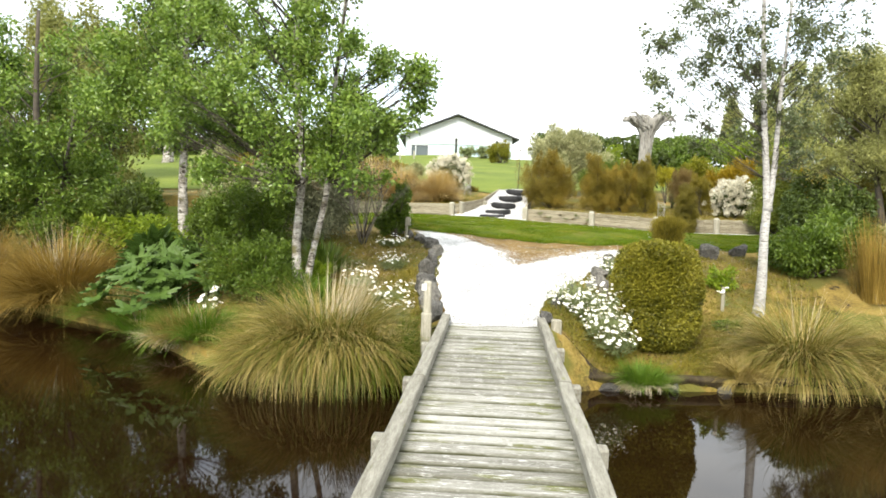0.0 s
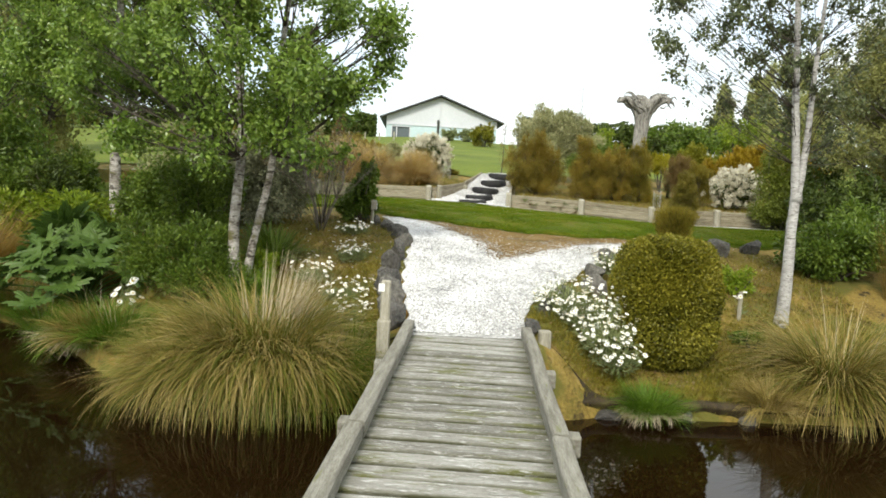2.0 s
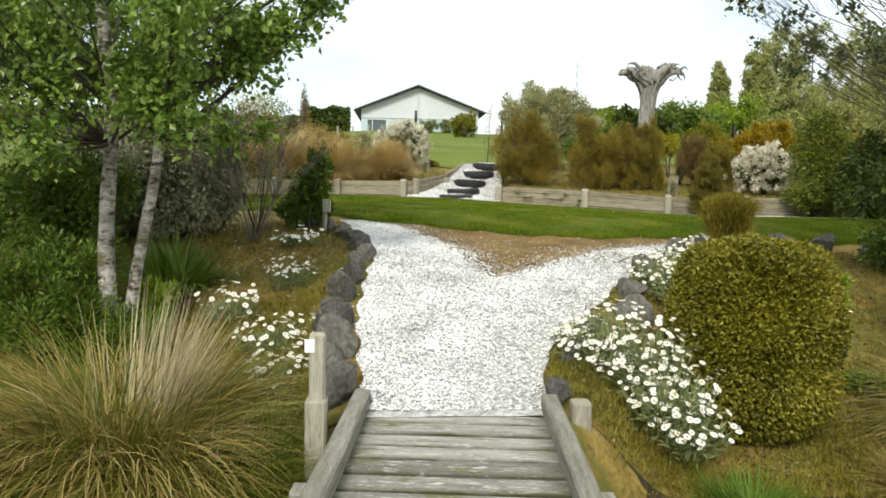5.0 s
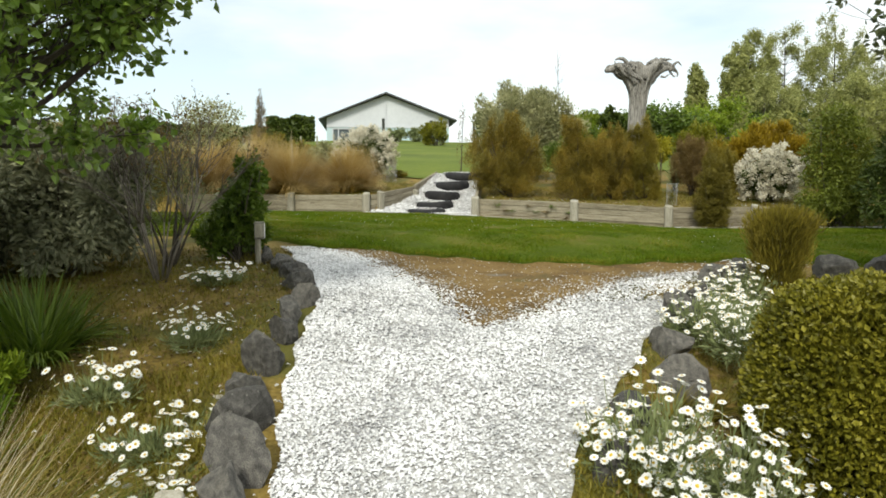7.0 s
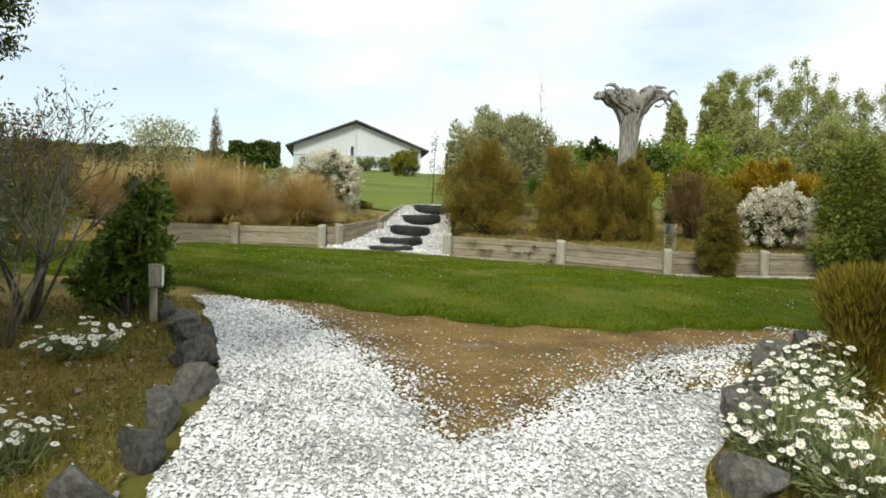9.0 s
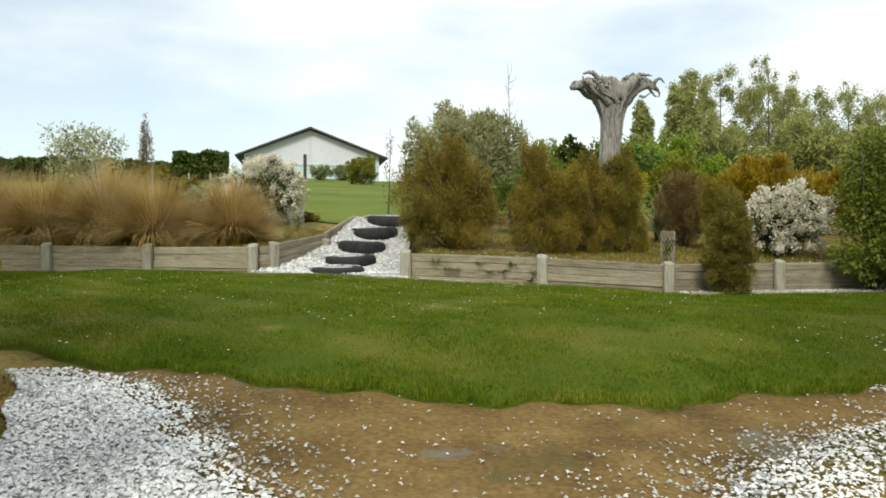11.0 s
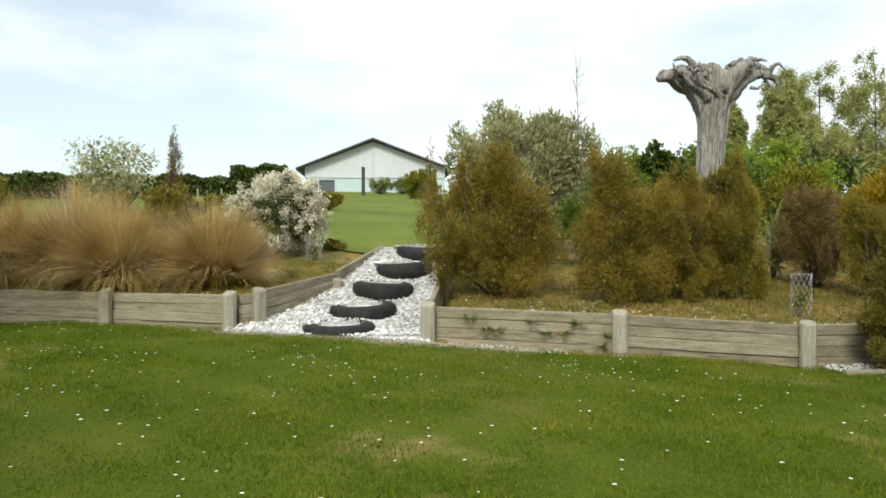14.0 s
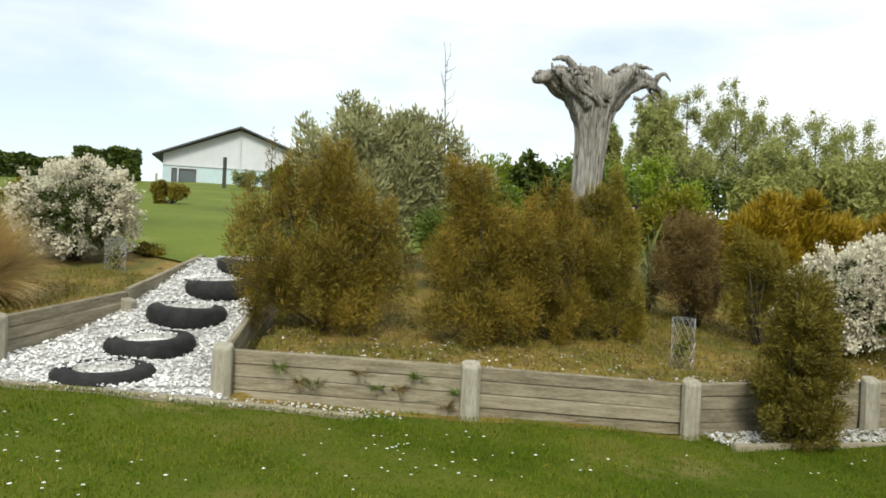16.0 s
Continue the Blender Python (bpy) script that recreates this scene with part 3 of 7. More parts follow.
geo = Geo()
for lo, hi, y0, y1 in ((path_left, path_right, 7.36, 9.7), (path_left, lambda y: fork_left(y) - 0.14 * smooth(y, 9.7, 10.1), 9.7, 12.4), (lambda y: fork_right(y) + 0.2 * smooth(y, 9.7, 10.1), path_right, 9.7, 10.35)):
    yv = np.linspace(y0, y1, 40)
    k = np.linspace(0, 1, 14)
    PY = np.repeat(yv[:, None], 14, 1)
    PX = lo(PY) + k[None] * (hi(PY) - lo(PY))
    sheet(geo, PX.T, PY.T, (ground_z(PX, PY) + 0.02 + rumple(PX, PY, 0.006)).T)
def board_line(x):
    return np.interp(x, (-0.1, 1.4, 2.95), (17.78, 17.26, 16.8)) + 0.04


k = np.linspace(0, 1, 8)
PX = np.repeat(np.linspace(0.2, 2.05, 24)[:, None], 8, 1)
PY = board_line(PX) + k[None] * (17.75 - board_line(PX))
sheet(geo, PX, PY, ground_z(PX, PY) + 0.028)
yv = np.linspace(17.6, 20.45, 30)
k = np.linspace(0, 1, 14)
PY = np.repeat(yv[:, None], 14, 1)
PX = step_left(PY) + 0.03 + k[None] * (step_right(PY) - step_left(PY) - 0.06)
sheet(geo, PX.T, PY.T, (ground_z(PX, PY) + 0.03).T)
tagged(part("shell_path", geo, M_GRIT, smooth=True), "crushed white shell bed of the garden path", "path", kind="structure")

# bare earth between the branches of the path
geo = Geo()
yv = np.linspace(9.8, 12.5, 40)
PY = np.repeat(yv[:, None], 20, 1)
k = np.linspace(0, 1, 20)
PX = fork_left(PY) - 0.1 + k[None] * (np.minimum(fork_right(PY), 5.5) - fork_left(PY) + 0.2)
sheet(geo, PX.T, PY.T, (ground_z(PX, PY) + 0.012 + rumple(PX, PY, 0.006)).T)
tagged(part("bare_ground", geo, M_BARE, smooth=True), "bare brown earth where the path forks", "ground", kind="structure")

rng = np.random.default_rng(11)


def chips(geo, rng, pts, size):
    n = len(pts)
    nrm = unit(rng, n) * 0.45 + np.array((0, 0, 1.0))
    nrm /= np.linalg.norm(nrm, axis=1, keepdims=True)
    a = np.cross(nrm, unit(rng, n))
    a /= np.linalg.norm(a, axis=1, keepdims=True)
    b = np.cross(nrm, a)
    L = size * rng.uniform(0.5, 1.5, (n, 1))
    W = L * rng.uniform(0.4, 0.8, (n, 1))
    h = nrm * L * 0.22
    q = pts + nrm * 0.004
    v = np.stack((q - a * L / 2, q - b * W / 2 + h, q + a * L * 0.45, q + b * W / 2 + h * 0.6, q + h * 1.5), 1)
    i = (np.arange(n) * 5)[:, None]
    f = np.concatenate([i + np.array(t)[None] for t in ((0, 1, 4), (1, 2, 4), (2, 3, 4), (3, 0, 4))])
    geo.add(v.reshape(-1, 3), f)


geo = Geo()
q = np.stack((rng.uniform(-0.7, 4, 150000), rng.uniform(7.44, 12.5, 150000)), 1)
q = q[on_path(q[:, 0], q[:, 1]) & (rng.uniform(size=len(q)) < np.interp(q[:, 0] - 0.6 * (q[:, 1] - 9.8), (1.4, 2.0, 2.6), (1.0, 0.5, 0.18)) * np.interp(fork_gap(q[:, 0], q[:, 1]), (0, 0.25), (0.4, 1.0)))]
chips(geo, rng, np.column_stack((q, ground_z(q[:, 0], q[:, 1]) + 0.024)), 0.025)
q = np.stack((rng.uniform(0.2, 2.7, 13000), rng.uniform(17.0, 20.4, 13000)), 1)
q = q[(q[:, 0] > step_left(q[:, 1])) & (q[:, 0] < step_right(q[:, 1])) & (q[:, 1] > board_line(q[:, 0]))]
chips(geo, rng, np.column_stack((q, ground_z(q[:, 0], q[:, 1]) + 0.033)), 0.036)
tagged(part("shell_chips", geo, M_SHELL), "loose white broken shells covering the path and steps", "shells", kind="stuff")
geo = Geo()
q = np.stack((rng.uniform(-0.6, 5.0, 60000), rng.uniform(9.7, 12.4, 60000)), 1)
near = np.minimum(np.abs(q[:, 0] - fork_left(q[:, 1])), np.abs(q[:, 0] - fork_right(q[:, 1])) * 0.6)
ok = (q[:, 0] > fork_left(q[:, 1])) & (q[:, 1] < lawn_edge(q[:, 0])) & (rng.uniform(size=60000) < 0.75 * np.exp(-near * 7.0) + 0.02)
q = q[ok & (q[:, 1] > 9.75)]
chips(geo, rng, np.column_stack((q, ground_z(q[:, 0], q[:, 1]) + 0.018)), 0.02)
q = np.stack((rng.uniform(-2.2, -0.2, 260), rng.uniform(8.0, 11.8, 260)), 1)
chips(geo, rng, np.column_stack((q, ground_z(q[:, 0], q[:, 1]) + 0.015)), 0.035)
q = np.stack((rng.uniform(-3.0, 9.0, 800), rng.uniform(0.12, 0.9, 800) ** 1.3), 1)
q[:, 1] += wall_y(q[:, 0])
q = q[(q[:, 0] < 0.1) | (q[:, 0] > 2.4)]
chips(geo, rng, np.column_stack((q, ground_z(q[:, 0], q[:, 1]) + 0.012)), 0.026)
q = np.stack((rng.uniform(5.3, 9.5, 2600), rng.uniform(-0.42, -0.08, 2600)), 1)
q[:, 1] += wall_y(q[:, 0])
chips(geo, rng, np.column_stack((q, ground_z(q[:, 0], q[:, 1]) + 0.035)), 0.035)
q = np.stack((rng.uniform(0.2, 3.2, 500), rng.uniform(-0.36, -0.12, 500)), 1)
q[:, 1] += wall_y(q[:, 0])
chips(geo, rng, np.column_stack((q, ground_z(q[:, 0], q[:, 1]) + 0.02)), 0.03)
tagged(part("stray_shells", geo, M_STRAY), "scattered white shell bits on bare soil", "shells", kind="stuff")


# ---- lawn grass ----
def lawn_blades(n, seed, x0, x1, tall):
    rng = np.random.default_rng(seed)
    x = rng.uniform(x0, x1, n)
    t = rng.uniform(0, 1, n) ** 1.25
    a, b = lawn_edge(x), lawn_back(x)
    y = a + t * (b - a)
    worn = np.sin(2.3 * x + 1.1 * y + 2 * np.sin(0.9 * y)) * np.sin(2.9 * y - 0.8 * x + 1.5 * np.sin(1.7 * x)) + 0.35 * np.sin(7.1 * x + 3 * y) * np.sin(6.3 * y)
    keep = rng.uniform(0, 1, n) > 0.55 * np.clip((worn - 0.3) * 2.0, 0, 1)
    x, y, a, n = x[keep], y[keep], a[keep], int(keep.sum())
    z = ground_z(x, y) + 0.03
    edge = np.exp(-(y - a) * 9)
    yaw = rng.uniform(0, 6.283, n)
    h = tall * rng.uniform(0.5, 1.4, n) * (1 + 0.9 * edge)
    lean = rng.uniform(0.15, 0.9, n)
    d = np.stack((np.cos(yaw), np.sin(yaw), np.zeros(n)), 1)
    w = np.stack((-np.sin(yaw), np.cos(yaw), np.zeros(n)), 1) * 0.0023
    p = np.column_stack((x, y, z))
    mid = p + d * (h * lean * 0.35)[:, None] + np.array((0, 0, 1.0)) * (h * 0.6)[:, None]
    tip = p + d * (h * lean)[:, None] + np.array((0, 0, 1.0)) * (h * 0.9)[:, None]
    v = np.stack((p - w, p + w, mid + w * 0.8, mid - w * 0.8, tip), 1).reshape(-1, 3)
    i = (np.arange(n) * 5)[:, None]
    geo = Geo().add(v, np.concatenate([i + np.array(t)[None] for t in ((0, 1, 2), (0, 2, 3), (3, 2, 4))]))
    return geo


tagged(part("lawn_grass", lawn_blades(330000, 3, -6, 9, 0.019), M_BLADE), "short mown green grass blades", "grass", kind="stuff")


def lawn_tufts(n, seed):
    """Longer unmown tufts scattered in patches, thickest along the near edge."""
    rng = np.random.default_rng(seed)
    m = n // 26
    cx = rng.uniform(-3, 8, m)
    ct = rng.uniform(0, 1, m) ** 1.6
    k = rng.integers(0, m, n)
    x = cx[k] + rng.normal(0, 0.03, n)
    a = lawn_edge(x)
    y = a + 0.03 + ct[k] * (lawn_back(x) - a - 0.1) + rng.normal(0, 0.03, n)
    y = np.clip(y, a + 0.01, lawn_back(x))
    tall = rng.uniform(0.6, 1.2, m)[k] * (0.04 + 0.03 * np.exp(-(y - a) * 5))
    return blades(Geo(), rng, np.column_stack((x, y, ground_z(x, y) + 0.028)), rng.uniform(0, 6.283, n), tall * rng.uniform(0.6, 1.2, n), np.full(n, 0.0035), rng.uniform(0.05, 0.7, n), rng.uniform(0.2, 1.1, n), 2)


tagged(part("lawn_tufts", lawn_tufts(60000, 6), M_TUFT), "longer bright green grass tufts in the lawn", "grass", kind="stuff")


# ---- the bridge ----
AX = Vector((0.094, 1, 0)).normalized()
DECK_TURN = math.atan2(-AX.x, AX.y)
DECK_Z = 0.1


def deck_point(along, across, up=0.0):
    """along: metres before (minus) the landward end; across: to the right of the middle line."""
    return Vector((0.445 + AX.x * along + AX.y * across, 7.44 + AX.y * along - AX.x * across, DECK_Z + up))


bridge = thing("footbridge", deck_point(0, 0, -0.1), "weathered grey timber footbridge with low kerb rails", "bridge")
inv = Matrix.Translation(bridge.location).inverted()
turn_m = Matrix.Rotation(DECK_TURN, 4, "Z")
PITCH = 0.185
plank_mesh = []
rng = np.random.default_rng(5)
for k in range(4):
    g = Geo()
    box(g, (1.22 + 0.01 * k, PITCH - 0.036, 0.05), (0, 0, -0.025), 0.014)
    v = np.concatenate(g.v)
    v[:, 2] += 0.003 * np.sin(v[:, 0] * 4 + k)
    g.v = [v]
    plank_mesh.append(g.mesh("plank"))
for k in range(68):
    m = inv @ Matrix.Translation(deck_point(-0.1 - PITCH * k, rng.normal(0, 0.006), rng.normal(0, 0.003))) @ turn_m @ Matrix.Rotation(rng.normal(0, 0.004), 4, "Z")
    part("plank", plank_mesh[k % 4], M_DECK, bridge, at=m)
for side in (-1, 1):
    for k in range(4):
        g = Geo()
        prof = np.array([(-0.05, 0), (0.05, 0), (0.05, 0.085), (0.038, 0.097), (-0.04, 0.1), (-0.05, 0.088)])
        yy = np.linspace(-1.55, 1.55, 12)
        v = np.array([(p[0] + 0.004 * math.sin(3 * a + k), a, p[1] + 0.004 * math.sin(2.3 * a + 2 * k)) for a in yy for p in prof])
        i, j = np.meshgrid(np.arange(11), np.arange(6), indexing="ij")
        jj = (j + 1) % 6
        g.add(v, np.stack((i * 6 + j, i * 6 + jj, (i + 1) * 6 + jj, (i + 1) * 6 + j), -1).reshape(-1, 4))
        g.f.append(np.array([[5, 4, 3, 2, 1, 0], [66, 67, 68, 69, 70, 71]]))
        part("kerb_rail", g, M_KERB, bridge, at=inv @ Matrix.Translation(deck_point(-1.45 - 3.12 * k, side * 0.575, 0.002)) @ turn_m)
for k in range(8):
    g = box(Geo(), (1.5, 0.13, 0.13), (0, 0, 0), 0.012)
    part("bearer", g, M_KERB, bridge, at=inv @ Matrix.Translation(deck_point(-1.02 - 1.52 * k, 0, -0.113)) @ turn_m)
for side in (-1, 1):
    g = Geo()
    box(g, (0.07, 12.4, 0.2), (0, 0, 0), 0.0)
    part("joist", g, M_KERB, bridge, at=inv @ Matrix.Translation(deck_point(-6.4, side * 0.42, -0.28)) @ turn_m)
for k in range(4):
    for side in (-1, 1):
        g = tube(Geo(), [(0, 0, -1.3), (0, 0, 0)], 0.075, 10)
        part("pile", g, M_KERB, bridge, at=inv @ Matrix.Translation(deck_point(-0.75 - 3.04 * k, side * 0.62, -0.18)))


def square_post(w, d, h, slope=0.0, ease=0.014):
    """An upright post with eased corners, its top sawn at a slant; foot at z 0."""
    x, y = w / 2, d / 2
    ring = [(-x + ease, -y), (x - ease, -y), (x, -y + ease), (x, y - ease), (x - ease, y), (-x + ease, y), (-x, y - ease), (-x, -y + ease)]
    g = Geo()
    v = [(p, q, 0) for p, q in ring] + [(p, q, h - 0.012 + slope * q) for p, q in ring] + [(p * 0.9, q * 0.9, h + slope * q * 0.9) for p, q in ring]
    f = [(r * 8 + k, r * 8 + (k + 1) % 8, r * 8 + 8 + (k + 1) % 8, r * 8 + 8 + k) for r in range(2) for k in range(8)]
    g.add(v, f)
    g.f.append(np.array([list(range(16, 24))]))
    return g


post = thing("bridge_post", (-0.362, 7.2, -0.4), "square grey timber post with a white tag beside the bridge", "post")
part("post_foot", square_post(0.12, 0.12, 0.66), M_POST, post)
upper = part("post_top", square_post(0.09, 0.055, 0.385, slope=0.3), M_POST, post, at=Matrix.Translation((0.005, 0, 0.64)))
part("tag", box(Geo(), (0.055, 0.006, 0.075), (-0.04, -0.03, 0.325), 0.002), M_PLATE, upper, "small white plate")
post = thing("bridge_post", (1.18, 7.34, -0.4), "short square grey timber post beside the bridge", "post")
part("post_foot", square_post(0.115, 0.115, 0.6), M_POST, post)


# ---- retaining walls ----
def board_run(owner, a, b, tops, count=4, high=0.092, thick=0.05, seed=0):
    """Stacked boards between two plan points; tops: height of the top edge at each end."""
    rng = np.random.default_rng(seed)
    a, b = np.array(a, float), np.array(b, float)
    d = b - a
    length = np.linalg.norm(d)
    yaw = math.atan2(d[1], d[0])
    pitch = math.atan2(tops[1] - tops[0], length)
    for k in range(count):
        g = Geo()
        prof = [(-thick / 2, -high + 0.004), (thick / 2, -high + 0.004), (thick / 2, -0.008), (thick / 2 - 0.008, 0), (-thick / 2 + 0.008, 0), (-thick / 2, -0.008)]
        u = np.linspace(-length / 2, length / 2, 8)
        v = np.array([(x, p + 0.003 * math.sin(3 * x + k * 2), q + 0.003 * math.sin(2 * x + k + seed)) for x in u for p, q in prof])
        i, j = np.meshgrid(np.arange(7), np.arange(6), indexing="ij")
        jj = (j + 1) % 6
        g.add(v, np.stack((i * 6 + j, (i + 1) * 6 + j, (i + 1) * 6 + jj, i * 6 + jj), -1).reshape(-1, 4))
        g.f.append(np.array([[0, 1, 2, 3, 4, 5], [47, 46, 45, 44, 43, 42]]))
        mid = (a + b) / 2
        m = Matrix.Translation(Vector((mid[0], mid[1], (tops[0] + tops[1]) / 2 - high * k)) - owner.location) @ Matrix.Rotation(yaw, 4, "Z") @ Matrix.Rotation(-pitch, 4, "Y") @ Matrix.Translation((0, rng.normal(0, 0.004), 0))
        part("board", g, M_TIMBER, owner, at=m)


def wall_post(owner, x, y, top, foot, turn=0.0, w=0.13):
    g = square_post(w, 0.11, top - foot, slope=0.35, ease=0.03)
    part("post", g, M_POST, owner, at=Matrix.Translation(Vector((x, y, foot)) - owner.location) @ Matrix.Rotation(turn, 4, "Z"))


LEFT = [(-8.0, 21.3, 1.5), (-6.6, 20.75, 1.5), (-5.2, 20.2, 1.5), (-3.9, 19.72, 1.5), (-2.55, 19.2, 1.49), (-1.147, 18.63, 1.485), (0.228, 17.98, 1.49)]
RIGHT = [(2.07, 17.33, 1.425), (3.69, 16.96, 1.37), (5.24, 16.74, 1.285), (6.75, 16.72, 1.3), (8.3, 16.75, 1.3), (9.8, 16.9, 1.3), (11.3, 17.1, 1.3)]
for name, row, seed in (("retaining_wall", LEFT, 1), ("retaining_wall", RIGHT, 20)):
    wall = thing(name, (row[0][0], row[0][1], 1.0), "low retaining wall of grey timber boards and posts", "retaining wall", "garden retaining walls")
    for k, (x, y, z) in enumerate(row):
        a = row[min(k, len(row) - 2)]
        b = row[min(k, len(row) - 2) + 1]
        turn = math.atan2(b[1] - a[1], b[0] - a[0])
        wall_post(wall, x + 0.05 * math.sin(turn), y - 0.05 * math.cos(turn), z + 0.01, 0.8, turn)
        if k < len(row) - 1:
            b = row[k + 1]
            board_run(wall, (x, y + 0.03), (b[0], b[1] + 0.03), (z - 0.02, b[2] - 0.02), seed=seed + k)
wall = thing("step_wall", (0.463, 18.1, 1.1), "timber board wall along the shell steps", "retaining wall", "garden retaining walls")
board_run(wall, (0.27, 18.02), (0.463, 18.12), (1.47, 1.49), seed=41)
board_run(wall, (0.463, 18.12), (1.13, 19.22), (1.51, 1.63), 5, seed=42)
board_run(wall, (1.13, 19.22), (1.7, 20.5), (1.65, 1.95), 4, seed=43)
wall_post(wall, 0.47, 18.06, 1.525, 0.9, 0.7)
wall_post(wall, 1.17, 19.18, 1.56, 1.2, 1.0)
wall = thing("step_wall", (2.1, 17.4, 1.1), "timber board wall along the shell steps", "retaining wall", "garden retaining walls")
board_run(wall, (2.09, 17.4), (2.34, 18.65), (1.43, 1.68), 4, seed=44)
board_run(wall, (2.34, 18.65), (2.68, 20.5), (1.68, 1.98), 4, seed=45)
edging = thing("edging_board", (1.5, 17.3, 1.1), "worn timber edging board between lawn and shell steps", "edging")
board_run(edging, (-0.1, 17.78), (1.4, 17.26), (1.17, 1.145), 1, 0.12, 0.06, 51)
board_run(edging, (1.4, 17.26), (2.95, 16.8), (1.145, 1.07), 1, 0.12, 0.06, 52)
edging = thing("edging_board", (7.0, 16.4, 1.0), "worn timber edging board beside a white shell strip", "edging")
board_run(edging, (5.3, 16.3), (7.3, 16.25), (0.96, 0.94), 1, 0.1, 0.05, 53)
board_run(edging, (7.3, 16.25), (9.8, 16.4), (0.94, 0.93), 1, 0.1, 0.05, 54)


# ---- tyre steps ----
def tyre_mesh():
    g = Geo()
    prof = [(0.215, -0.05), (0.2, -0.085), (0.25, -0.098), (0.31, -0.085), (0.338, -0.055), (0.345, 0.0), (0.338, 0.055), (0.31, 0.085), (0.25, 0.098), (0.2, 0.085), (0.215, 0.05)]
    n = 72
    v = []
    for k in range(n):
        a = 2 * math.pi * k / n
        for i, (r, z) in enumerate(prof):
            if 4 <= i <= 6 and k % 3 == 0:
                r -= 0.005
            v.append((r * math.cos(a), r * math.sin(a), z))
    p = len(prof)
    i, j = np.meshgrid(np.arange(n), np.arange(p - 1), indexing="ij")
    ii = (i + 1) % n
    g.add(v, np.stack((i * p + j, ii * p + j, ii * p + j + 1, i * p + j + 1), -1).reshape(-1, 4))
    return g.mesh("tread", True)


tyre_me = tyre_mesh()
TYRES = ((1.26, 17.68), (1.47, 18.36), (1.68, 19.06), (1.94, 19.66), (2.2, 20.22))
fill, loose = Geo(), Geo()
rng = np.random.default_rng(78)
for k, (x, y) in enumerate(TYRES):
    zc = float(ground_z(x, y)) + (0.0, 0.03, 0.03, 0.025, 0.02)[k]
    ty = tagged(part("tyre", tyre_me, M_RUBBER), "old black car tyre sunk in white shells as a step", "tyre", "tyre steps")
    ty.matrix_basis = pose(x, y, zc, 2 + 2 * math.sin(k * 2.1), 3 * math.sin(k * 3.7), -14) @ pose(0, 0, 0, 0, 0, 40 * k)
    a = np.repeat(np.linspace(0, 2 * np.pi, 33)[:, None], 8, 1)
    s = np.repeat(np.linspace(0, 1, 8)[None], 33, 0)
    reach = 0.23 + 0.2 * np.clip(np.sin(a - 0.25) + 0.25, 0, 1)
    PX, PY = x + reach * s * np.cos(a), y + reach * s * np.sin(a)
    rise = np.where(np.sin(a - 0.25) > -0.1, 0.1, 0.06)
    PZ = np.maximum(zc + rise - 0.02 * s, ground_z(PX, PY) + 0.02)
    sheet(fill, PX, PY, PZ)
    m = 420
    aa, ss = rng.uniform(0, 2 * np.pi, m), np.sqrt(rng.uniform(0, 1, m))
    rr = (0.23 + 0.2 * np.clip(np.sin(aa - 0.25) + 0.25, 0, 1)) * ss
    q = np.column_stack((x + rr * np.cos(aa), y + rr * np.sin(aa)))
    q = np.column_stack((q, np.maximum(zc + np.where(np.sin(aa - 0.25) > -0.1, 0.1, 0.06) - 0.02 * ss, ground_z(q[:, 0], q[:, 1]) + 0.02) + 0.004))
    chips(loose, rng, q, 0.034)
tagged(part("tyre_shell_bed", fill, M_GRIT, smooth=True), "white shell filling of the tyre steps", "path", kind="structure")
tagged(part("tyre_shell_chips", loose, M_SHELL), "loose white shells filling the tyre steps", "shells", kind="stuff")


# ---- stones along the path ----
def stone_mesh(seed):
    rng = np.random.default_rng(seed)
    bm = bmesh.new()
    bmesh.ops.create_icosphere(bm, subdivisions=3, radius=1.0)
    cuts = [(Vector(u), rng.uniform(0.42, 0.78)) for u in unit(rng, 12)]
    for v in bm.verts:
        for u, d in cuts:
            k = v.co.dot(u) - d
            if k > 0:
                v.co -= u * k
        v.co += v.co.normalized() * 0.12 * noise.noise(v.co * 2.6 + Vector((seed, 0, 0)))
        v.co += v.co.normalized() * 0.05 * noise.noise(v.co * 7.0 + Vector((0, seed, 0)))
    for f in bm.faces:
        f.smooth = False
    me = bpy.data.meshes.new("stone")
    bm.to_mesh(me)
    bm.free()
    return me


stone_meshes = [stone_mesh(s) for s in range(7)]
STONES = [(-0.24, 7.66, 0.15, 0.24), (-0.3, 7.95, 0.16, 0.22), (-0.3, 8.25, 0.17, 0.3), (-0.36, 8.6, 0.17, 0.26), (-0.4, 8.95, 0.16, 0.2), (-0.33, 9.3, 0.2, 0.24),
          (-0.3, 9.75, 0.15, 0.17), (-0.27, 10.05, 0.15, 0.18), (-0.22, 10.4, 0.16, 0.17), (-0.27, 10.8, 0.17, 0.2), (-0.35, 11.2, 0.15, 0.17), (-0.5, 11.58, 0.15, 0.18), (-0.68, 11.92, 0.12, 0.14), (-0.84, 12.22, 0.11, 0.12),
          (1.07, 7.62, 0.15, 0.16), (1.3, 8.15, 0.14, 0.15), (1.56, 8.62, 0.16, 0.17), (2.04, 9.06, 0.2, 0.28), (2.14, 9.46, 0.18, 0.25), (2.42, 9.95, 0.2, 0.24), (2.75, 10.35, 0.16, 0.18),
          (3.05, 10.75, 0.18, 0.26), (3.4, 10.95, 0.22, 0.26), (3.85, 11.05, 0.2, 0.22), (4.4, 11.15, 0.24, 0.26), (5.0, 11.3, 0.2, 0.24), (5.5, 11.2, 0.2, 0.22)]
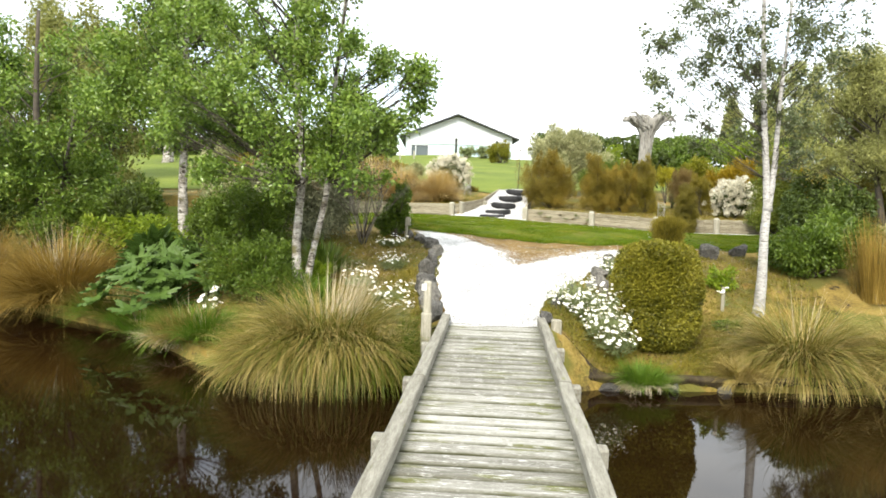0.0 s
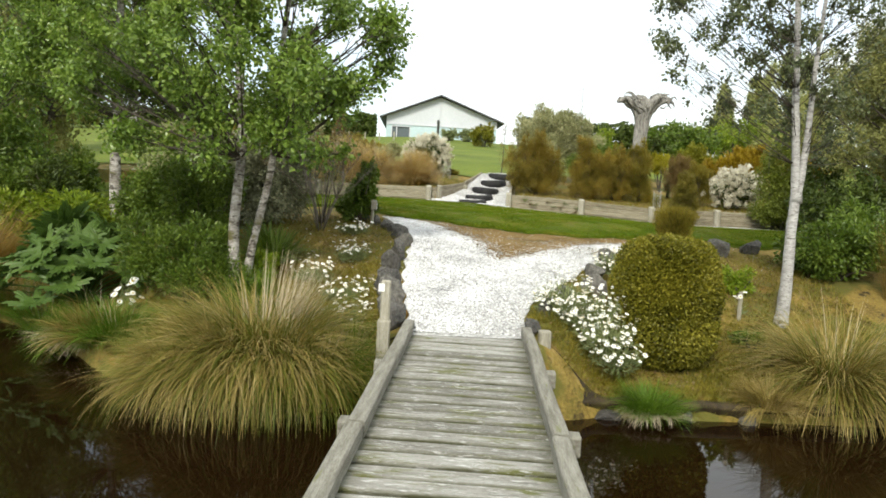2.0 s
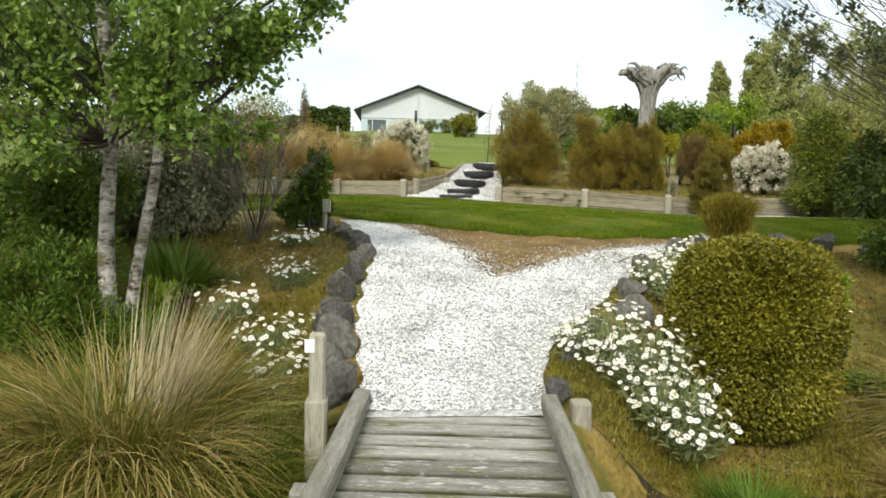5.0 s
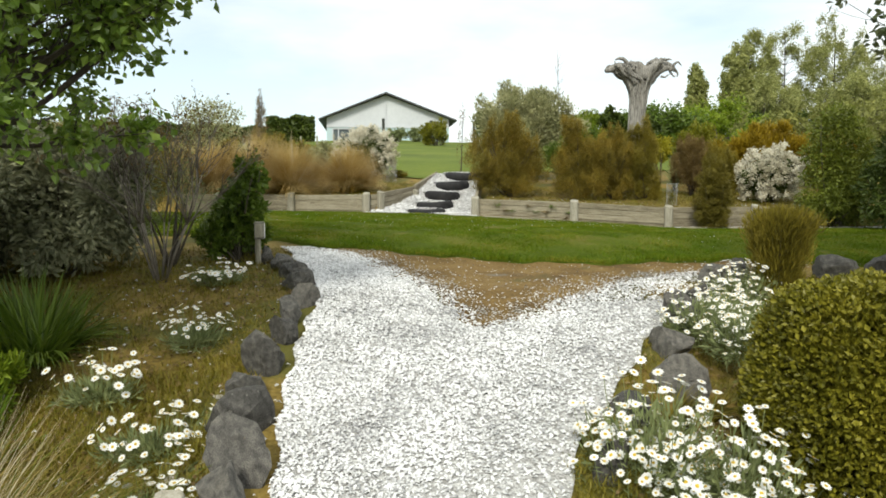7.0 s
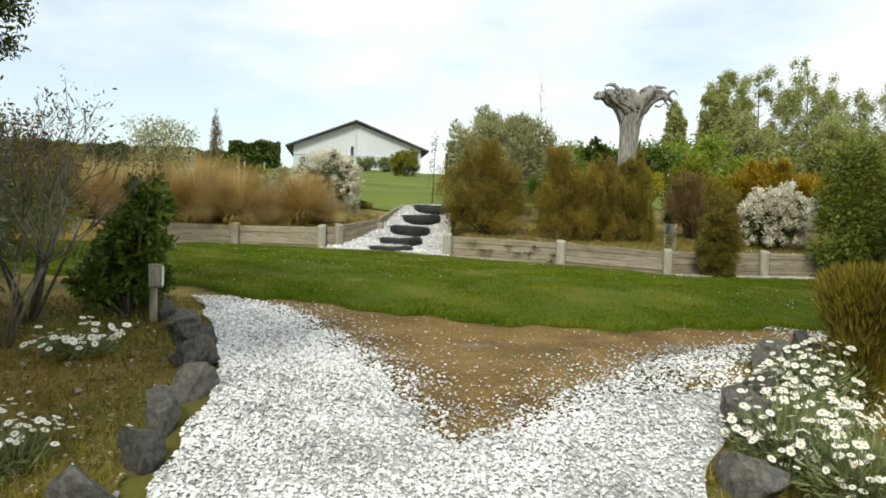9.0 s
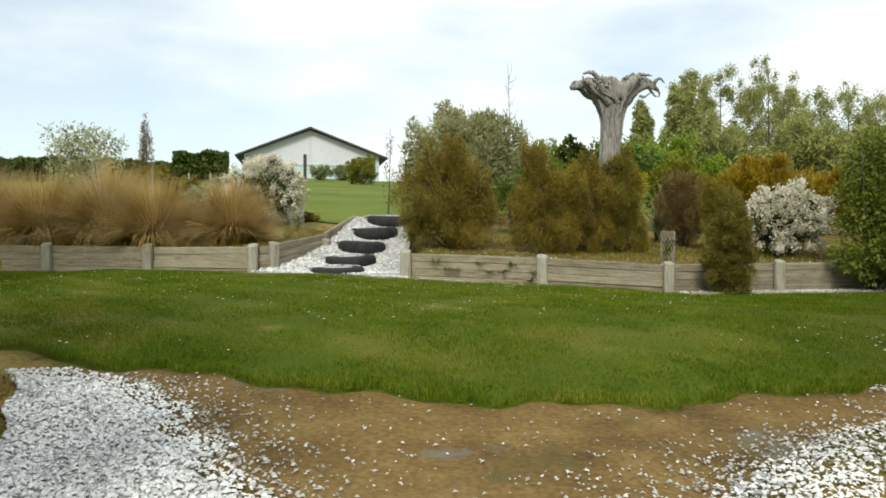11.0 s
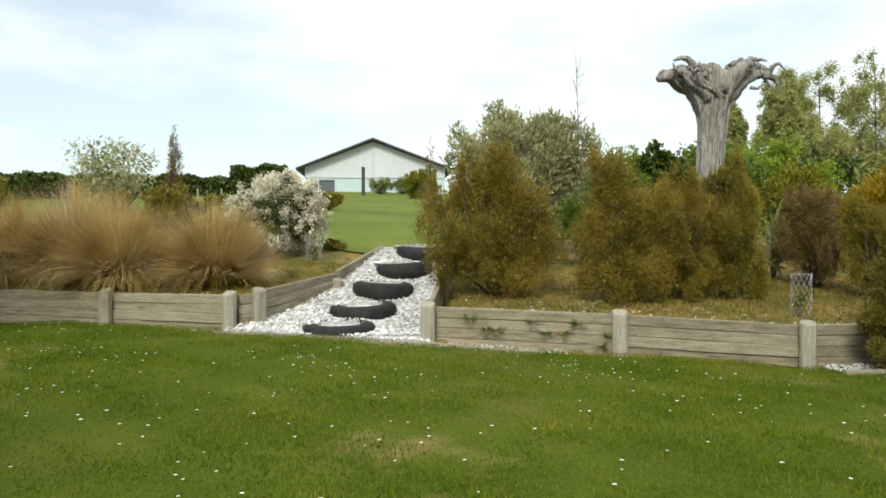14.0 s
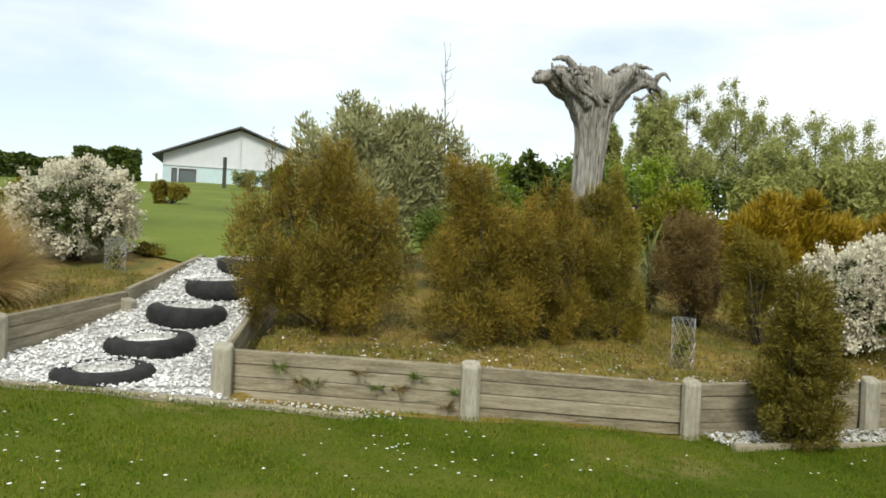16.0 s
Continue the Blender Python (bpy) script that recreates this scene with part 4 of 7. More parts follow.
rng = np.random.default_rng(9)
for k, (x, y, r, h) in enumerate(STONES):
    r, h, x = r * (0.74 if y < 8.7 else 0.62), h * 0.84, x + (-0.03 if x < 0 else 0.03)
    m = stone_meshes[k % 7]
    ob = tagged(part("rock", m, M_ROCK), "dark grey basalt rock edging the shell path", "rock", "path edging rocks")
    ob.matrix_basis = Matrix.Translation((x, y, float(ground_z(x, y)) + h * 0.3)) @ Matrix.Rotation(rng.uniform(0, 6.28), 4, "Z") @ Matrix.Rotation(rng.uniform(-0.4, 0.4), 4, "X") @ Matrix.Diagonal((r * 1.2, r * 1.45, h * 1.05, 1))


rng = np.random.default_rng(19)
for k, x in enumerate((-0.9, -0.5, 1.2, 1.8, 2.6, 3.2, 5.3, 6.4)):
    r = rng.uniform(0.07, 0.13)
    ob = tagged(part("bank_stone", stone_meshes[(k * 3) % 7], M_ROCK), "dark damp stone in the eroded pond bank", "rock", "pond bank stones")
    ob.matrix_basis = Matrix.Translation((x, float(shore(x)) + 0.04 + rng.normal(0, 0.03), -0.58)) @ Matrix.Rotation(rng.uniform(0, 6.28), 4, "Z") @ Matrix.Diagonal((r * 1.4, r, 0.075, 1))


rng = np.random.default_rng(29)
for k, (x, y, r) in enumerate(((-1.13, 8.4, 0.05), (-0.69, 8.5, 0.04), (-0.82, 8.33, 0.06), (-0.54, 8.46, 0.03), (-1.0, 8.9, 0.035), (-0.6, 9.1, 0.03), (-1.3, 8.75, 0.035), (-0.85, 8.65, 0.03))):
    ob = tagged(part("pale_stone", stone_meshes[(k * 2) % 7].copy(), M_PALESTONE), "small pale flat stone on the mossy bank", "stone", "pale bank stones")
    ob.data.materials.clear()
    ob.data.materials.append(M_PALESTONE)
    ob.matrix_basis = Matrix.Translation((x, y, float(ground_z(x, y)) + r * 0.15)) @ Matrix.Rotation(rng.uniform(0, 6.28), 4, "Z") @ Matrix.Diagonal((r * 1.5, r, r * 0.5, 1))


# ---- plants ----
def gz(x, y):
    return float(ground_z(x, y))


def shrub(name, x, y, clumps, leaf, n, size, label, category="shrub", twig=M_TWIG, group="", z=None, droop=0.1, fill=0.45, seed=1, stems=7, inner=None, up=0.0, plume=1.25):
    """A bush: stems to its clumps and leaves crowding to their skins. clumps are relative to the foot."""
    rng = np.random.default_rng(seed)
    z = gz(x, y) if z is None else z
    ob = thing(name, (x, y, z), label, category, group)
    g = Geo()
    for k, c in enumerate(clumps):
        end = np.array(c[:3])
        foot = np.array((rng.normal(0, 0.04), rng.normal(0, 0.04), -0.05))
        for j in range(stems if len(clumps) < 4 else 2):
            tip = end + unit(rng, 1)[0] * np.array(c[3:]) * 0.8
            mid = foot * 0.4 + tip * 0.6 + np.array((rng.normal(0, 0.05), rng.normal(0, 0.05), 0.12 * c[5]))
            s = np.linspace(0, 1, 6)[:, None]
            tube(g, (1 - s) ** 2 * foot + 2 * s * (1 - s) * mid + s ** 2 * tip, np.linspace(0.016, 0.003, 6), 5)
    tagged(part("branchwork", g, twig, ob, smooth=True), kind="stuff")
    if fill > 0.2:
        soft = [(*c[:3], c[3] * 0.84, c[4] * 0.84, c[5] * 0.84) for c in clumps]
        for c in clumps:
            for u in unit(rng, 8 if plume < 1.5 else 13):
                k = rng.uniform(0.22, 0.42) if plume < 1.5 else rng.uniform(0.12, 0.34)
                far = 0.85 if plume < 1.5 else rng.uniform(0.7, 1.12)
                soft.append((c[0] + u[0] * c[3] * far, c[1] + u[1] * c[4] * far, max(c[2] + u[2] * c[5] * far, 0.05), c[3] * k, c[4] * k, c[5] * k * plume))
        pts, out = in_clumps(rng, soft, n, fill)
    else:
        pts, out = in_clumps(rng, clumps, n, fill)
    keep = pts[:, 2] > 0.01
    if up:
        out = out + np.array((0, 0, up))
    g = leaves(Geo(), rng, pts[keep], size[0], size[1], out[keep], droop)
    part("foliage", g, leaf, ob)
    if inner:
        c2 = [(*c[:3], c[3] * 0.72, c[4] * 0.72, c[5] * 0.72) for c in clumps]
        pts, out = in_clumps(rng, c2, inner, 0.5)
        keep = pts[:, 2] > 0.02
        part("inner_foliage", leaves(Geo(), rng, pts[keep], size[0] * 1.3, size[1] * 2.2, out[keep], 0.2), leaf, ob)
    return ob


def tussock(name, x, y, n, length, leaf, label, seed=1, width=0.008, spread=0.16, start=(0.05, 0.95), bend=(0.4, 1.5), z=None, category="tussock grass", group="", stalks=0, aim=None, segs=5, young=0.0, lean=None, tousle=0.14, locks=30):
    rng = np.random.default_rng(seed)
    z = gz(x, y) if z is None else z
    ob = thing(name, (x, y, z), label, category, group)
    yaw = rng.uniform(0, 2 * np.pi, n)
    if aim is not None:
        yaw = aim[0] + rng.normal(0, aim[1], n)
    # blades hang together in locks
    count = max(12, n // locks)
    lock = rng.integers(0, count, n)
    loose = rng.uniform(0, 1, n) < 0.2
    if aim is None:
        yaw = np.where(loose, yaw, rng.uniform(0, 2 * np.pi, count)[lock])
    r = spread * np.sqrt(rng.uniform(0, 1, n))
    base = np.stack((r * np.cos(yaw + rng.normal(0, 0.5, n)), r * np.sin(yaw + rng.normal(0, 0.5, n)), np.full(n, -0.02)), 1)
    u = np.clip(np.where(loose, rng.uniform(0, 1, n), rng.uniform(0, 1, count)[lock] + rng.normal(0, 0.08, n)), 0, 1) ** 0.8
    L = length * rng.uniform(0.7, 1.08, n) * rng.uniform(0.8, 1.1, count)[lock]
    w = width * rng.uniform(0.6, 1.3, n)
    yaw = yaw + rng.normal(0, tousle, n) + np.where(loose, rng.normal(0, 0.5, n), 0)
    sway = np.clip(np.where(loose, rng.uniform(0, 1, n), rng.uniform(0, 1, count)[lock] + rng.normal(0, 0.12, n)), 0, 1)
    rise, arch = start[0] + (start[1] - start[0]) * u, bend[0] + (bend[1] - bend[0]) * sway * (0.5 + 0.6 * u)
    fresh = (rng.uniform(0, 1, n) < young * (1.15 - 0.5 * sway)) if young else np.zeros(n, bool)
    for name, pick, lf in (("foliage", ~fresh, leaf), ("young_growth", fresh, L_OLIVEBLADE)):
        if pick.any():
            tagged(part(name, blades(Geo(), rng, base[pick], yaw[pick], L[pick], w[pick], rise[pick], arch[pick], segs), lf, ob), kind="stuff")
    if stalks:
        m = stalks
        yaw = rng.uniform(0, 2 * np.pi, m) if lean is None else lean + rng.normal(0, 0.7, m)
        base = np.stack((0.5 * spread * np.cos(yaw), 0.5 * spread * np.sin(yaw), np.zeros(m)), 1)
        g = blades(Geo(), rng, base, yaw, length * rng.uniform(0.75, 1.1, m), np.full(m, width * 0.8), rng.uniform(0.02, 0.45, m), rng.uniform(0, 0.6, m), 4)
        tagged(part("seed_growth", g, L_STALK, ob, "pale dry seed stalks"), kind="stuff")
    return ob


L_STALK = foliage("pale_stalks", [(0.3, 0.24, 0.14), (0.45, 0.38, 0.25), (0.6, 0.53, 0.4)], 0.2)


def tree(name, x, y, stems, clumps, bark, leaf, n, size, label, seed=1, group="", r0=0.1, z=None, droop=0.4, fill=0.6, category="tree", limb=0.022):
    """Trunks along given points, a limb and twigs out to every clump, leaves round the twigs."""
    rng = np.random.default_rng(seed)
    z = gz(x, y) if z is None else z
    ob = thing(name, (x, y, z), label, category, group)
    spine = []
    for pts, ra, rb in stems:
        pts = np.array(pts, float)
        s = np.linspace(0, len(pts) - 1, 7 * (len(pts) - 1))
        p = np.stack([np.interp(s, np.arange(len(pts)), pts[:, k]) for k in range(3)], 1)
        p[:, :2] += 0.012 * np.stack((np.sin(s * 3 + seed), np.cos(s * 2.6)), 1) * (s[:, None] > 0)
        rad = np.linspace(ra, rb, len(p))
        rad[:3] *= np.array((1.35, 1.15, 1.05))[: len(rad[:3])]
        part("trunk", tube(Geo(), p, rad, 12, 0.04, rng), bark, ob, smooth=True)
        spine.append(p)
    spine = np.concatenate(spine)
    top = spine[:, 2].max()
    g = Geo()
    for c in clumps:
        end = np.array(c[:3])
        away = np.linalg.norm(spine[:, :2] - end[:2], axis=1)
        want = np.clip(end[2] - rng.uniform(0.55, 1.1) * away.min(), top * 0.32, top * 0.97)
        foot = spine[np.argmin(np.abs(spine[:, 2] - want) + 0.5 * away)]
        mid = (foot + end) / 2 + np.array((0, 0, -0.06 * np.linalg.norm(end - foot))) + rng.normal(0, 0.03, 3)
        s = np.linspace(0, 1, 7)[:, None]
        p = (1 - s) ** 2 * foot + 2 * s * (1 - s) * mid + s ** 2 * end
        tube(g, p, np.linspace(limb, limb * 0.3, 7), 6)
        for j in range(6):
            tip = end + unit(rng, 1)[0] * np.array(c[3:]) * 0.95
            q = p[rng.integers(3, 7)]
            m = (q + tip) / 2 + rng.normal(0, 0.05, 3)
            s5 = np.linspace(0, 1, 5)[:, None]
            tw = (1 - s5) ** 2 * q + 2 * s5 * (1 - s5) * m + s5 ** 2 * tip
            tube(g, tw, np.linspace(limb * 0.3, limb * 0.1, 5), 4)
    tagged(part("branchwork", g, M_TWIG, ob, smooth=True), kind="stuff")
    pts, out = in_clumps(rng, clumps, n, fill)
    part("crown", leaves(Geo(), rng, pts, size[0], size[1], out * 0.5, droop, 1.0), leaf, ob)
    return ob


# alders on the near bank
rng = np.random.default_rng(21)
c = lumps(rng, (-0.1, 0.1, 2.75), (1.9, 1.6, 1.4), 70, 0.33, 1.0) + lumps(rng, (-1.2, 0.2, 2.3), (1.0, 1.0, 0.6), 10, 0.42, 0.8) + lumps(rng, (-0.3, 0, 4.6), (1.5, 1.5, 1.3), 36, 0.4, 1.0) + lumps(rng, (0.7, 0.1, 2.5), (0.8, 0.8, 0.5), 8, 0.33, 0.8) + lumps(rng, (1.35, 0, 2.95), (0.65, 0.7, 0.6), 16, 0.27, 0.9)
tree("alder", -2.19, 9.08, [([(0, 0, -0.1), (-0.03, 0.02, 0.8), (0.02, 0, 1.9), (-0.1, 0.1, 3.4), (-0.1, 0.1, 5.2)], 0.074, 0.03),
                             ([(0.06, 0.1, -0.1), (0.17, 0.1, 0.6), (0.36, 0.05, 1.6), (0.45, 0.1, 3.0), (0.6, 0.1, 4.6)], 0.056, 0.025)],
     c, M_ALDER, L_ALDER, 58000, (0.058, 0.04), "twin-stemmed alder tree with mottled bark and fresh green leaves", 21, "alders by the pond", fill=0.8, limb=0.015)
rng = np.random.default_rng(22)
c = lumps(rng, (0, 0, 3.4), (2.1, 1.9, 1.7), 60, 0.46, 1.0) + lumps(rng, (0, 0, 5.4), (1.4, 1.4, 1.5), 18, 0.55, 0.9)
tree("alder", -4.97, 12.6, [([(0, 0, -0.1), (-0.05, 0, 1.2), (-0.02, 0, 3), (0.05, 0, 6)], 0.11, 0.03)], c, M_ALDER, L_ALDER, 26000, (0.08, 0.054),
     "slender alder tree with pale bark and dense green leaves", 22, "alders by the pond", limb=0.013)
rng = np.random.default_rng(23)
c = lumps(rng, (0, 0, 3.1), (2.3, 2.0, 2.3), 46, 0.62, 0.9) + lumps(rng, (-0.2, 0, 1.5), (2.0, 1.6, 0.9), 14, 0.55, 0.8)
tree("alder", -8.6, 14.2, [([(0, 0, -0.1), (0.1, 0, 1.2), (0, 0, 3), (0.05, 0, 5)], 0.13, 0.03), ([(0.15, 0, -0.1), (0.5, 0, 1.2), (0.8, 0, 3)], 0.09, 0.03)], c, M_TWIG, L_ALDER, 36000, (0.085, 0.055),
     "broad leafy alder with low branches over the bank", 23, "alders by the pond", limb=0.015)
rng = np.random.default_rng(24)
for k, (x, y, h, w, lf) in enumerate(((-13.5, 18.5, 4.2, 2.2, L_WILLOW), (-9.2, 18.8, 6.0, 1.8, L_WILLOW), (-16.5, 21.0, 6.5, 2.6, L_ALDER), (-13.0, 24.5, 6.6, 2.2, L_WILLOW), (-18.5, 15.0, 6, 2.6, L_ALDER))):
    c = lumps(rng, (0, 0, h * 0.55), (w, w, h * 0.42), 34, 0.75, 1.0)
    tree("willow", x, y, [([(0, 0, -0.1), (0.1, 0, h * 0.3), (0, 0.1, h * 0.85)], 0.16, 0.03)], c, M_TWIG, lf, 15000, (0.15, 0.06), "tall willowy garden tree with dull green leaves", 30 + k, "trees beyond the pond")

# birch by the bridge
rng = np.random.default_rng(25)
c = lumps(rng, (-0.25, 0.1, 3.9), (1.55, 1.3, 1.75), 125, 0.21, 1.1) + lumps(rng, (-0.9, 0, 3.0), (0.8, 0.7, 0.7), 18, 0.18, 1.0) + lumps(rng, (0.45, 0.1, 2.5), (0.7, 0.7, 0.6), 16, 0.18, 1.0) + lumps(rng, (-0.1, 0, 5.4), (1.1, 1.1, 0.9), 22, 0.26)
tree("birch", 4.31, 8.9, [([(0, 0, -0.1), (0.01, 0, 0.7), (0.05, 0.02, 1.5), (-0.06, 0.05, 2.6), (-0.14, 0.1, 4.4), (-0.1, 0.1, 5.8)], 0.078, 0.016),
                          ([(0.05, 0.02, 1.45), (0.12, 0.05, 2.2), (0.2, 0.1, 3.4), (0.28, 0.1, 5.2)], 0.05, 0.012)],
     c, M_BIRCH, L_BIRCH, 20000, (0.048, 0.034), "white-barked birch with two stems and sparse small leaves", 25, limb=0.005, fill=0.9)

# trees beyond, to the side of the birch
rng = np.random.default_rng(26)
c = lumps(rng, (-0.1, 0, 2.5), (1.75, 1.5, 1.6), 60, 0.42, 1.1)
tree("tree_olearia", 9.0, 13.3, [([(0, 0, -0.1), (0.1, 0, 1), (0.1, 0, 3)], 0.1, 0.03), ([(0.2, 0, -0.1), (0.5, 0.1, 1.2), (0.6, 0, 2.8)], 0.08, 0.03), ([(-0.15, 0, -0.1), (-0.4, 0, 1.2), (-0.5, 0, 2.6)], 0.08, 0.03)],
     c, M_TWIG, L_FEATHER, 40000, (0.08, 0.024), "grey-olive feathery tree with dark stems", 26)
c = lumps(rng, (0, 0, 2.6), (1.6, 1.6, 1.9), 34, 0.55, 1.1)
tree("tree_olearia", 10.6, 15.2, [([(0, 0, -0.1), (0.1, 0, 1), (0.1, 0, 3.6)], 0.12, 0.03)], c, M_TWIG, L_FEATHER, 26000, (0.1, 0.03), "grey-olive feathery tree with dark stems", 27)
# shrubs on the right-hand bank
def topiary(x, y, z, radii, n, seed):
    """A clipped bush, between a ball and a box: small leaves on a rounded-square skin over darker inner growth."""
    rng = np.random.default_rng(seed)
    ob = thing("box_topiary", (x, y, z), "clipped rounded yellow-green box topiary on the bank", "topiary")
    g = Geo()
    for u in unit(rng, 26):
        tip = np.array((u[0] * radii[0] * 0.8, u[1] * radii[1] * 0.8, radii[2] + u[2] * radii[2] * 0.8))
        tube(g, [(0, 0, -0.1), (tip[0] * 0.4, tip[1] * 0.4, tip[2] * 0.5), tip], [0.02, 0.014, 0.005], 5)
    tagged(part("branchwork", g, M_TWIG, ob, smooth=True), kind="stuff")
    for name, m, r0, size in (("foliage", n, 1.0, (0.03, 0.019)), ("inner_foliage", n // 4, 0.88, (0.07, 0.05))):
        u = unit(rng, m)
        k = 1 / (np.abs(u) ** 2.9).sum(1, keepdims=True) ** (1 / 2.9)
        bump = 1 + 0.03 * np.sin(u[:, :1] * 7 + 1) * np.sin(u[:, 1:2] * 6) + 0.02 * np.sin(u[:, 2:] * 11)
        p = u * k * bump * r0 * (1 - 0.1 * rng.uniform(0, 1, (m, 1)) ** 2 + 0.02 * rng.normal(size=(m, 1))) * np.array(radii)
        p[:, 2] += radii[2] - 0.02
        keep = p[:, 2] > 0.0
        tagged(part(name, leaves(Geo(), rng, p[keep], *size, u[keep] * 0.9, 0.0, 0.8), L_BOX, ob), kind="stuff")


topiary(2.6, 8.12, -0.25, (0.54, 0.535, 0.7), 52000, 51)
shrub("small_conifer", 3.5, 10.49, [(0.02 * math.cos(9 * k), 0.02 * math.sin(9 * k), 0.08 + 0.089 * k, 0.13 + 0.021 * k, 0.12 + 0.021 * k, 0.12) for k in range(8)], L_BRONZE, 16000, (0.065, 0.007), "low bushy olive-brown conifer flaring to a flat top", seed=52, fill=0.18, up=1.6, inner=1100)
shrub("camellia", 5.75, 10.3, [(0, 0, 0.45, 0.75, 0.6, 0.5), (0.5, 0.1, 0.5, 0.5, 0.5, 0.45), (-0.3, -0.1, 0.35, 0.45, 0.4, 0.4)], L_GREEN, 9000, (0.06, 0.036), "rounded dark green glossy shrub", seed=53, inner=900)
shrub("low_herb", 4.05, 9.6, [(0, 0, 0.15, 0.25, 0.2, 0.2)], L_BRIGHT, 900, (0.06, 0.03), "small bright green leafy herb", "herb", seed=54)
shrub("low_herb", 3.7, 8.45, [(0, 0, 0.08, 0.22, 0.18, 0.1)], L_GREEN, 500, (0.07, 0.03), "low dark green herb on the bank", "herb", seed=55)
tussock("reeds", 6.35, 9.4, 900, 1.25, L_RUSH, "tall brown upright reeds", 56, 0.01, 0.3, (0.0, 0.25), (0, 0.25), category="reeds")
tussock("reeds", 7.2, 9.8, 800, 1.2, L_RUSH, "tall brown upright reeds", 57, 0.01, 0.3, (0.0, 0.25), (0, 0.25), category="reeds")
tussock("tussock", 4.35, 7.75, 5200, 1.2, L_STRAW, "large straw and olive tussock arching over the water", 58, 0.009, 0.3, (0.05, 0.85), (1.0, 2.6), z=-0.42, group="pond tussocks", young=0.35, stalks=8)
tussock("tussock", 5.6, 7.6, 3500, 1.1, L_STRAW, "large straw and olive tussock arching over the water", 59, 0.009, 0.3, (0.05, 0.85), (1.0, 2.6), z=-0.42, group="pond tussocks", young=0.35, stalks=8)
tussock("grass_clump", 3.45, 7.35, 1400, 0.42, L_STRAW, "small straw tussock at the water's edge", 60, 0.007, 0.16, (0.1, 1.1), (0.5, 1.8), z=-0.45, group="pond tussocks")
tussock("grass_clump", 2.2, 7.2, 1600, 0.38, L_FRESH, "small fresh green grass clump at the water's edge", 61, 0.006, 0.17, (0.1, 1.0), (0.3, 1.6), z=-0.5, category="grass clump")
tussock("dry_skirt", 2.2, 7.18, 500, 0.25, L_STALK, "dry pale skirt of a grass clump at the water", 62, 0.007, 0.2, (0.9, 1.6), (0.6, 1.4), z=-0.48, category="grass clump")

# tussocks and shrubs on the left-hand bank
tussock("tussock", -1.55, 7.45, 9500, 1.1, L_STRAW, "huge straw and olive tussock arching over the pond", 63, 0.0105, 0.5, (0.0, 0.9), (0.9, 3.0), z=-0.3, group="pond tussocks", stalks=240, segs=7, young=0.42, lean=0.6, tousle=0.3, locks=65)
tussock("tussock", -1.02, 7.2, 3200, 0.82, L_OLIVEBLADE, "greener tussock leaning out of the straw one beside the bridge", 163, 0.009, 0.3, (0.0, 0.95), (0.8, 2.8), z=-0.42, group="pond tussocks", segs=6, tousle=0.5, locks=40, stalks=14)
tussock("tussock", -2.1, 7.2, 3200, 0.85, L_STRAW, "pale straw tussock hanging over the pond", 164, 0.0095, 0.3, (0.0, 1.0), (0.9, 2.9), z=-0.42, group="pond tussocks", segs=6, tousle=0.5, locks=40, young=0.3)
tussock("tussock", -6.6, 11.3, 5200, 1.45, L_RUSH, "large rusty-brown tussock at the pond edge", 64, 0.011, 0.4, (0.02, 1.1), (0.4, 1.5), z=-0.35, group="pond tussocks", stalks=60)
tussock("tussock", -8.4, 11.8, 3200, 1.4, L_RUSH, "large rusty-brown tussock at the pond edge", 65, 0.011, 0.4, (0.02, 1.1), (0.4, 1.5), z=-0.35, group="pond tussocks", stalks=50)
tussock("grass_clump", -3.85, 8.95, 2400, 0.6, L_FRESH, "fresh green sedge clump over the pond", 66, 0.009, 0.26, (0.1, 1.05), (0.3, 1.5), z=-0.5, category="grass clump")
tussock("dry_skirt", -3.85, 8.9, 800, 0.42, L_STALK, "dry straw skirt of a sedge clump", 67, 0.009, 0.3, (0.9, 1.5), (0.6, 1.4), z=-0.4, category="grass clump")
tussock("grass_clump", -2.9, 8.55, 900, 0.5, L_FRESH, "fresh green sedge clump over the pond", 68, 0.009, 0.18, (0.1, 1.05), (0.3, 1.5), z=-0.45, category="grass clump")
tussock("grass_clump", -0.62, 7.25, 1500, 0.55, L_FRESH, "green sedge beside the bridge", 69, 0.008, 0.2, (0.1, 1.1), (0.3, 1.6), z=-0.45, category="grass clump")
tussock("sedge", -1.95, 10.0, 700, 0.62, L_GREEN, "broad-bladed dark green sedge on the bank", 70, 0.02, 0.18, (0.1, 0.9), (0.3, 1.3), category="sedge")
tussock("sedge", -2.5, 9.5, 700, 0.6, L_GREEN, "broad-bladed dark green sedge on the bank", 71, 0.018, 0.2, (0.1, 0.9), (0.3, 1.3), category="sedge")
tussock("sedge", -2.0, 8.9, 600, 0.5, L_FRESH, "broad-bladed green sedge on the bank", 72, 0.014, 0.2, (0.1, 0.9), (0.3, 1.3), category="sedge")


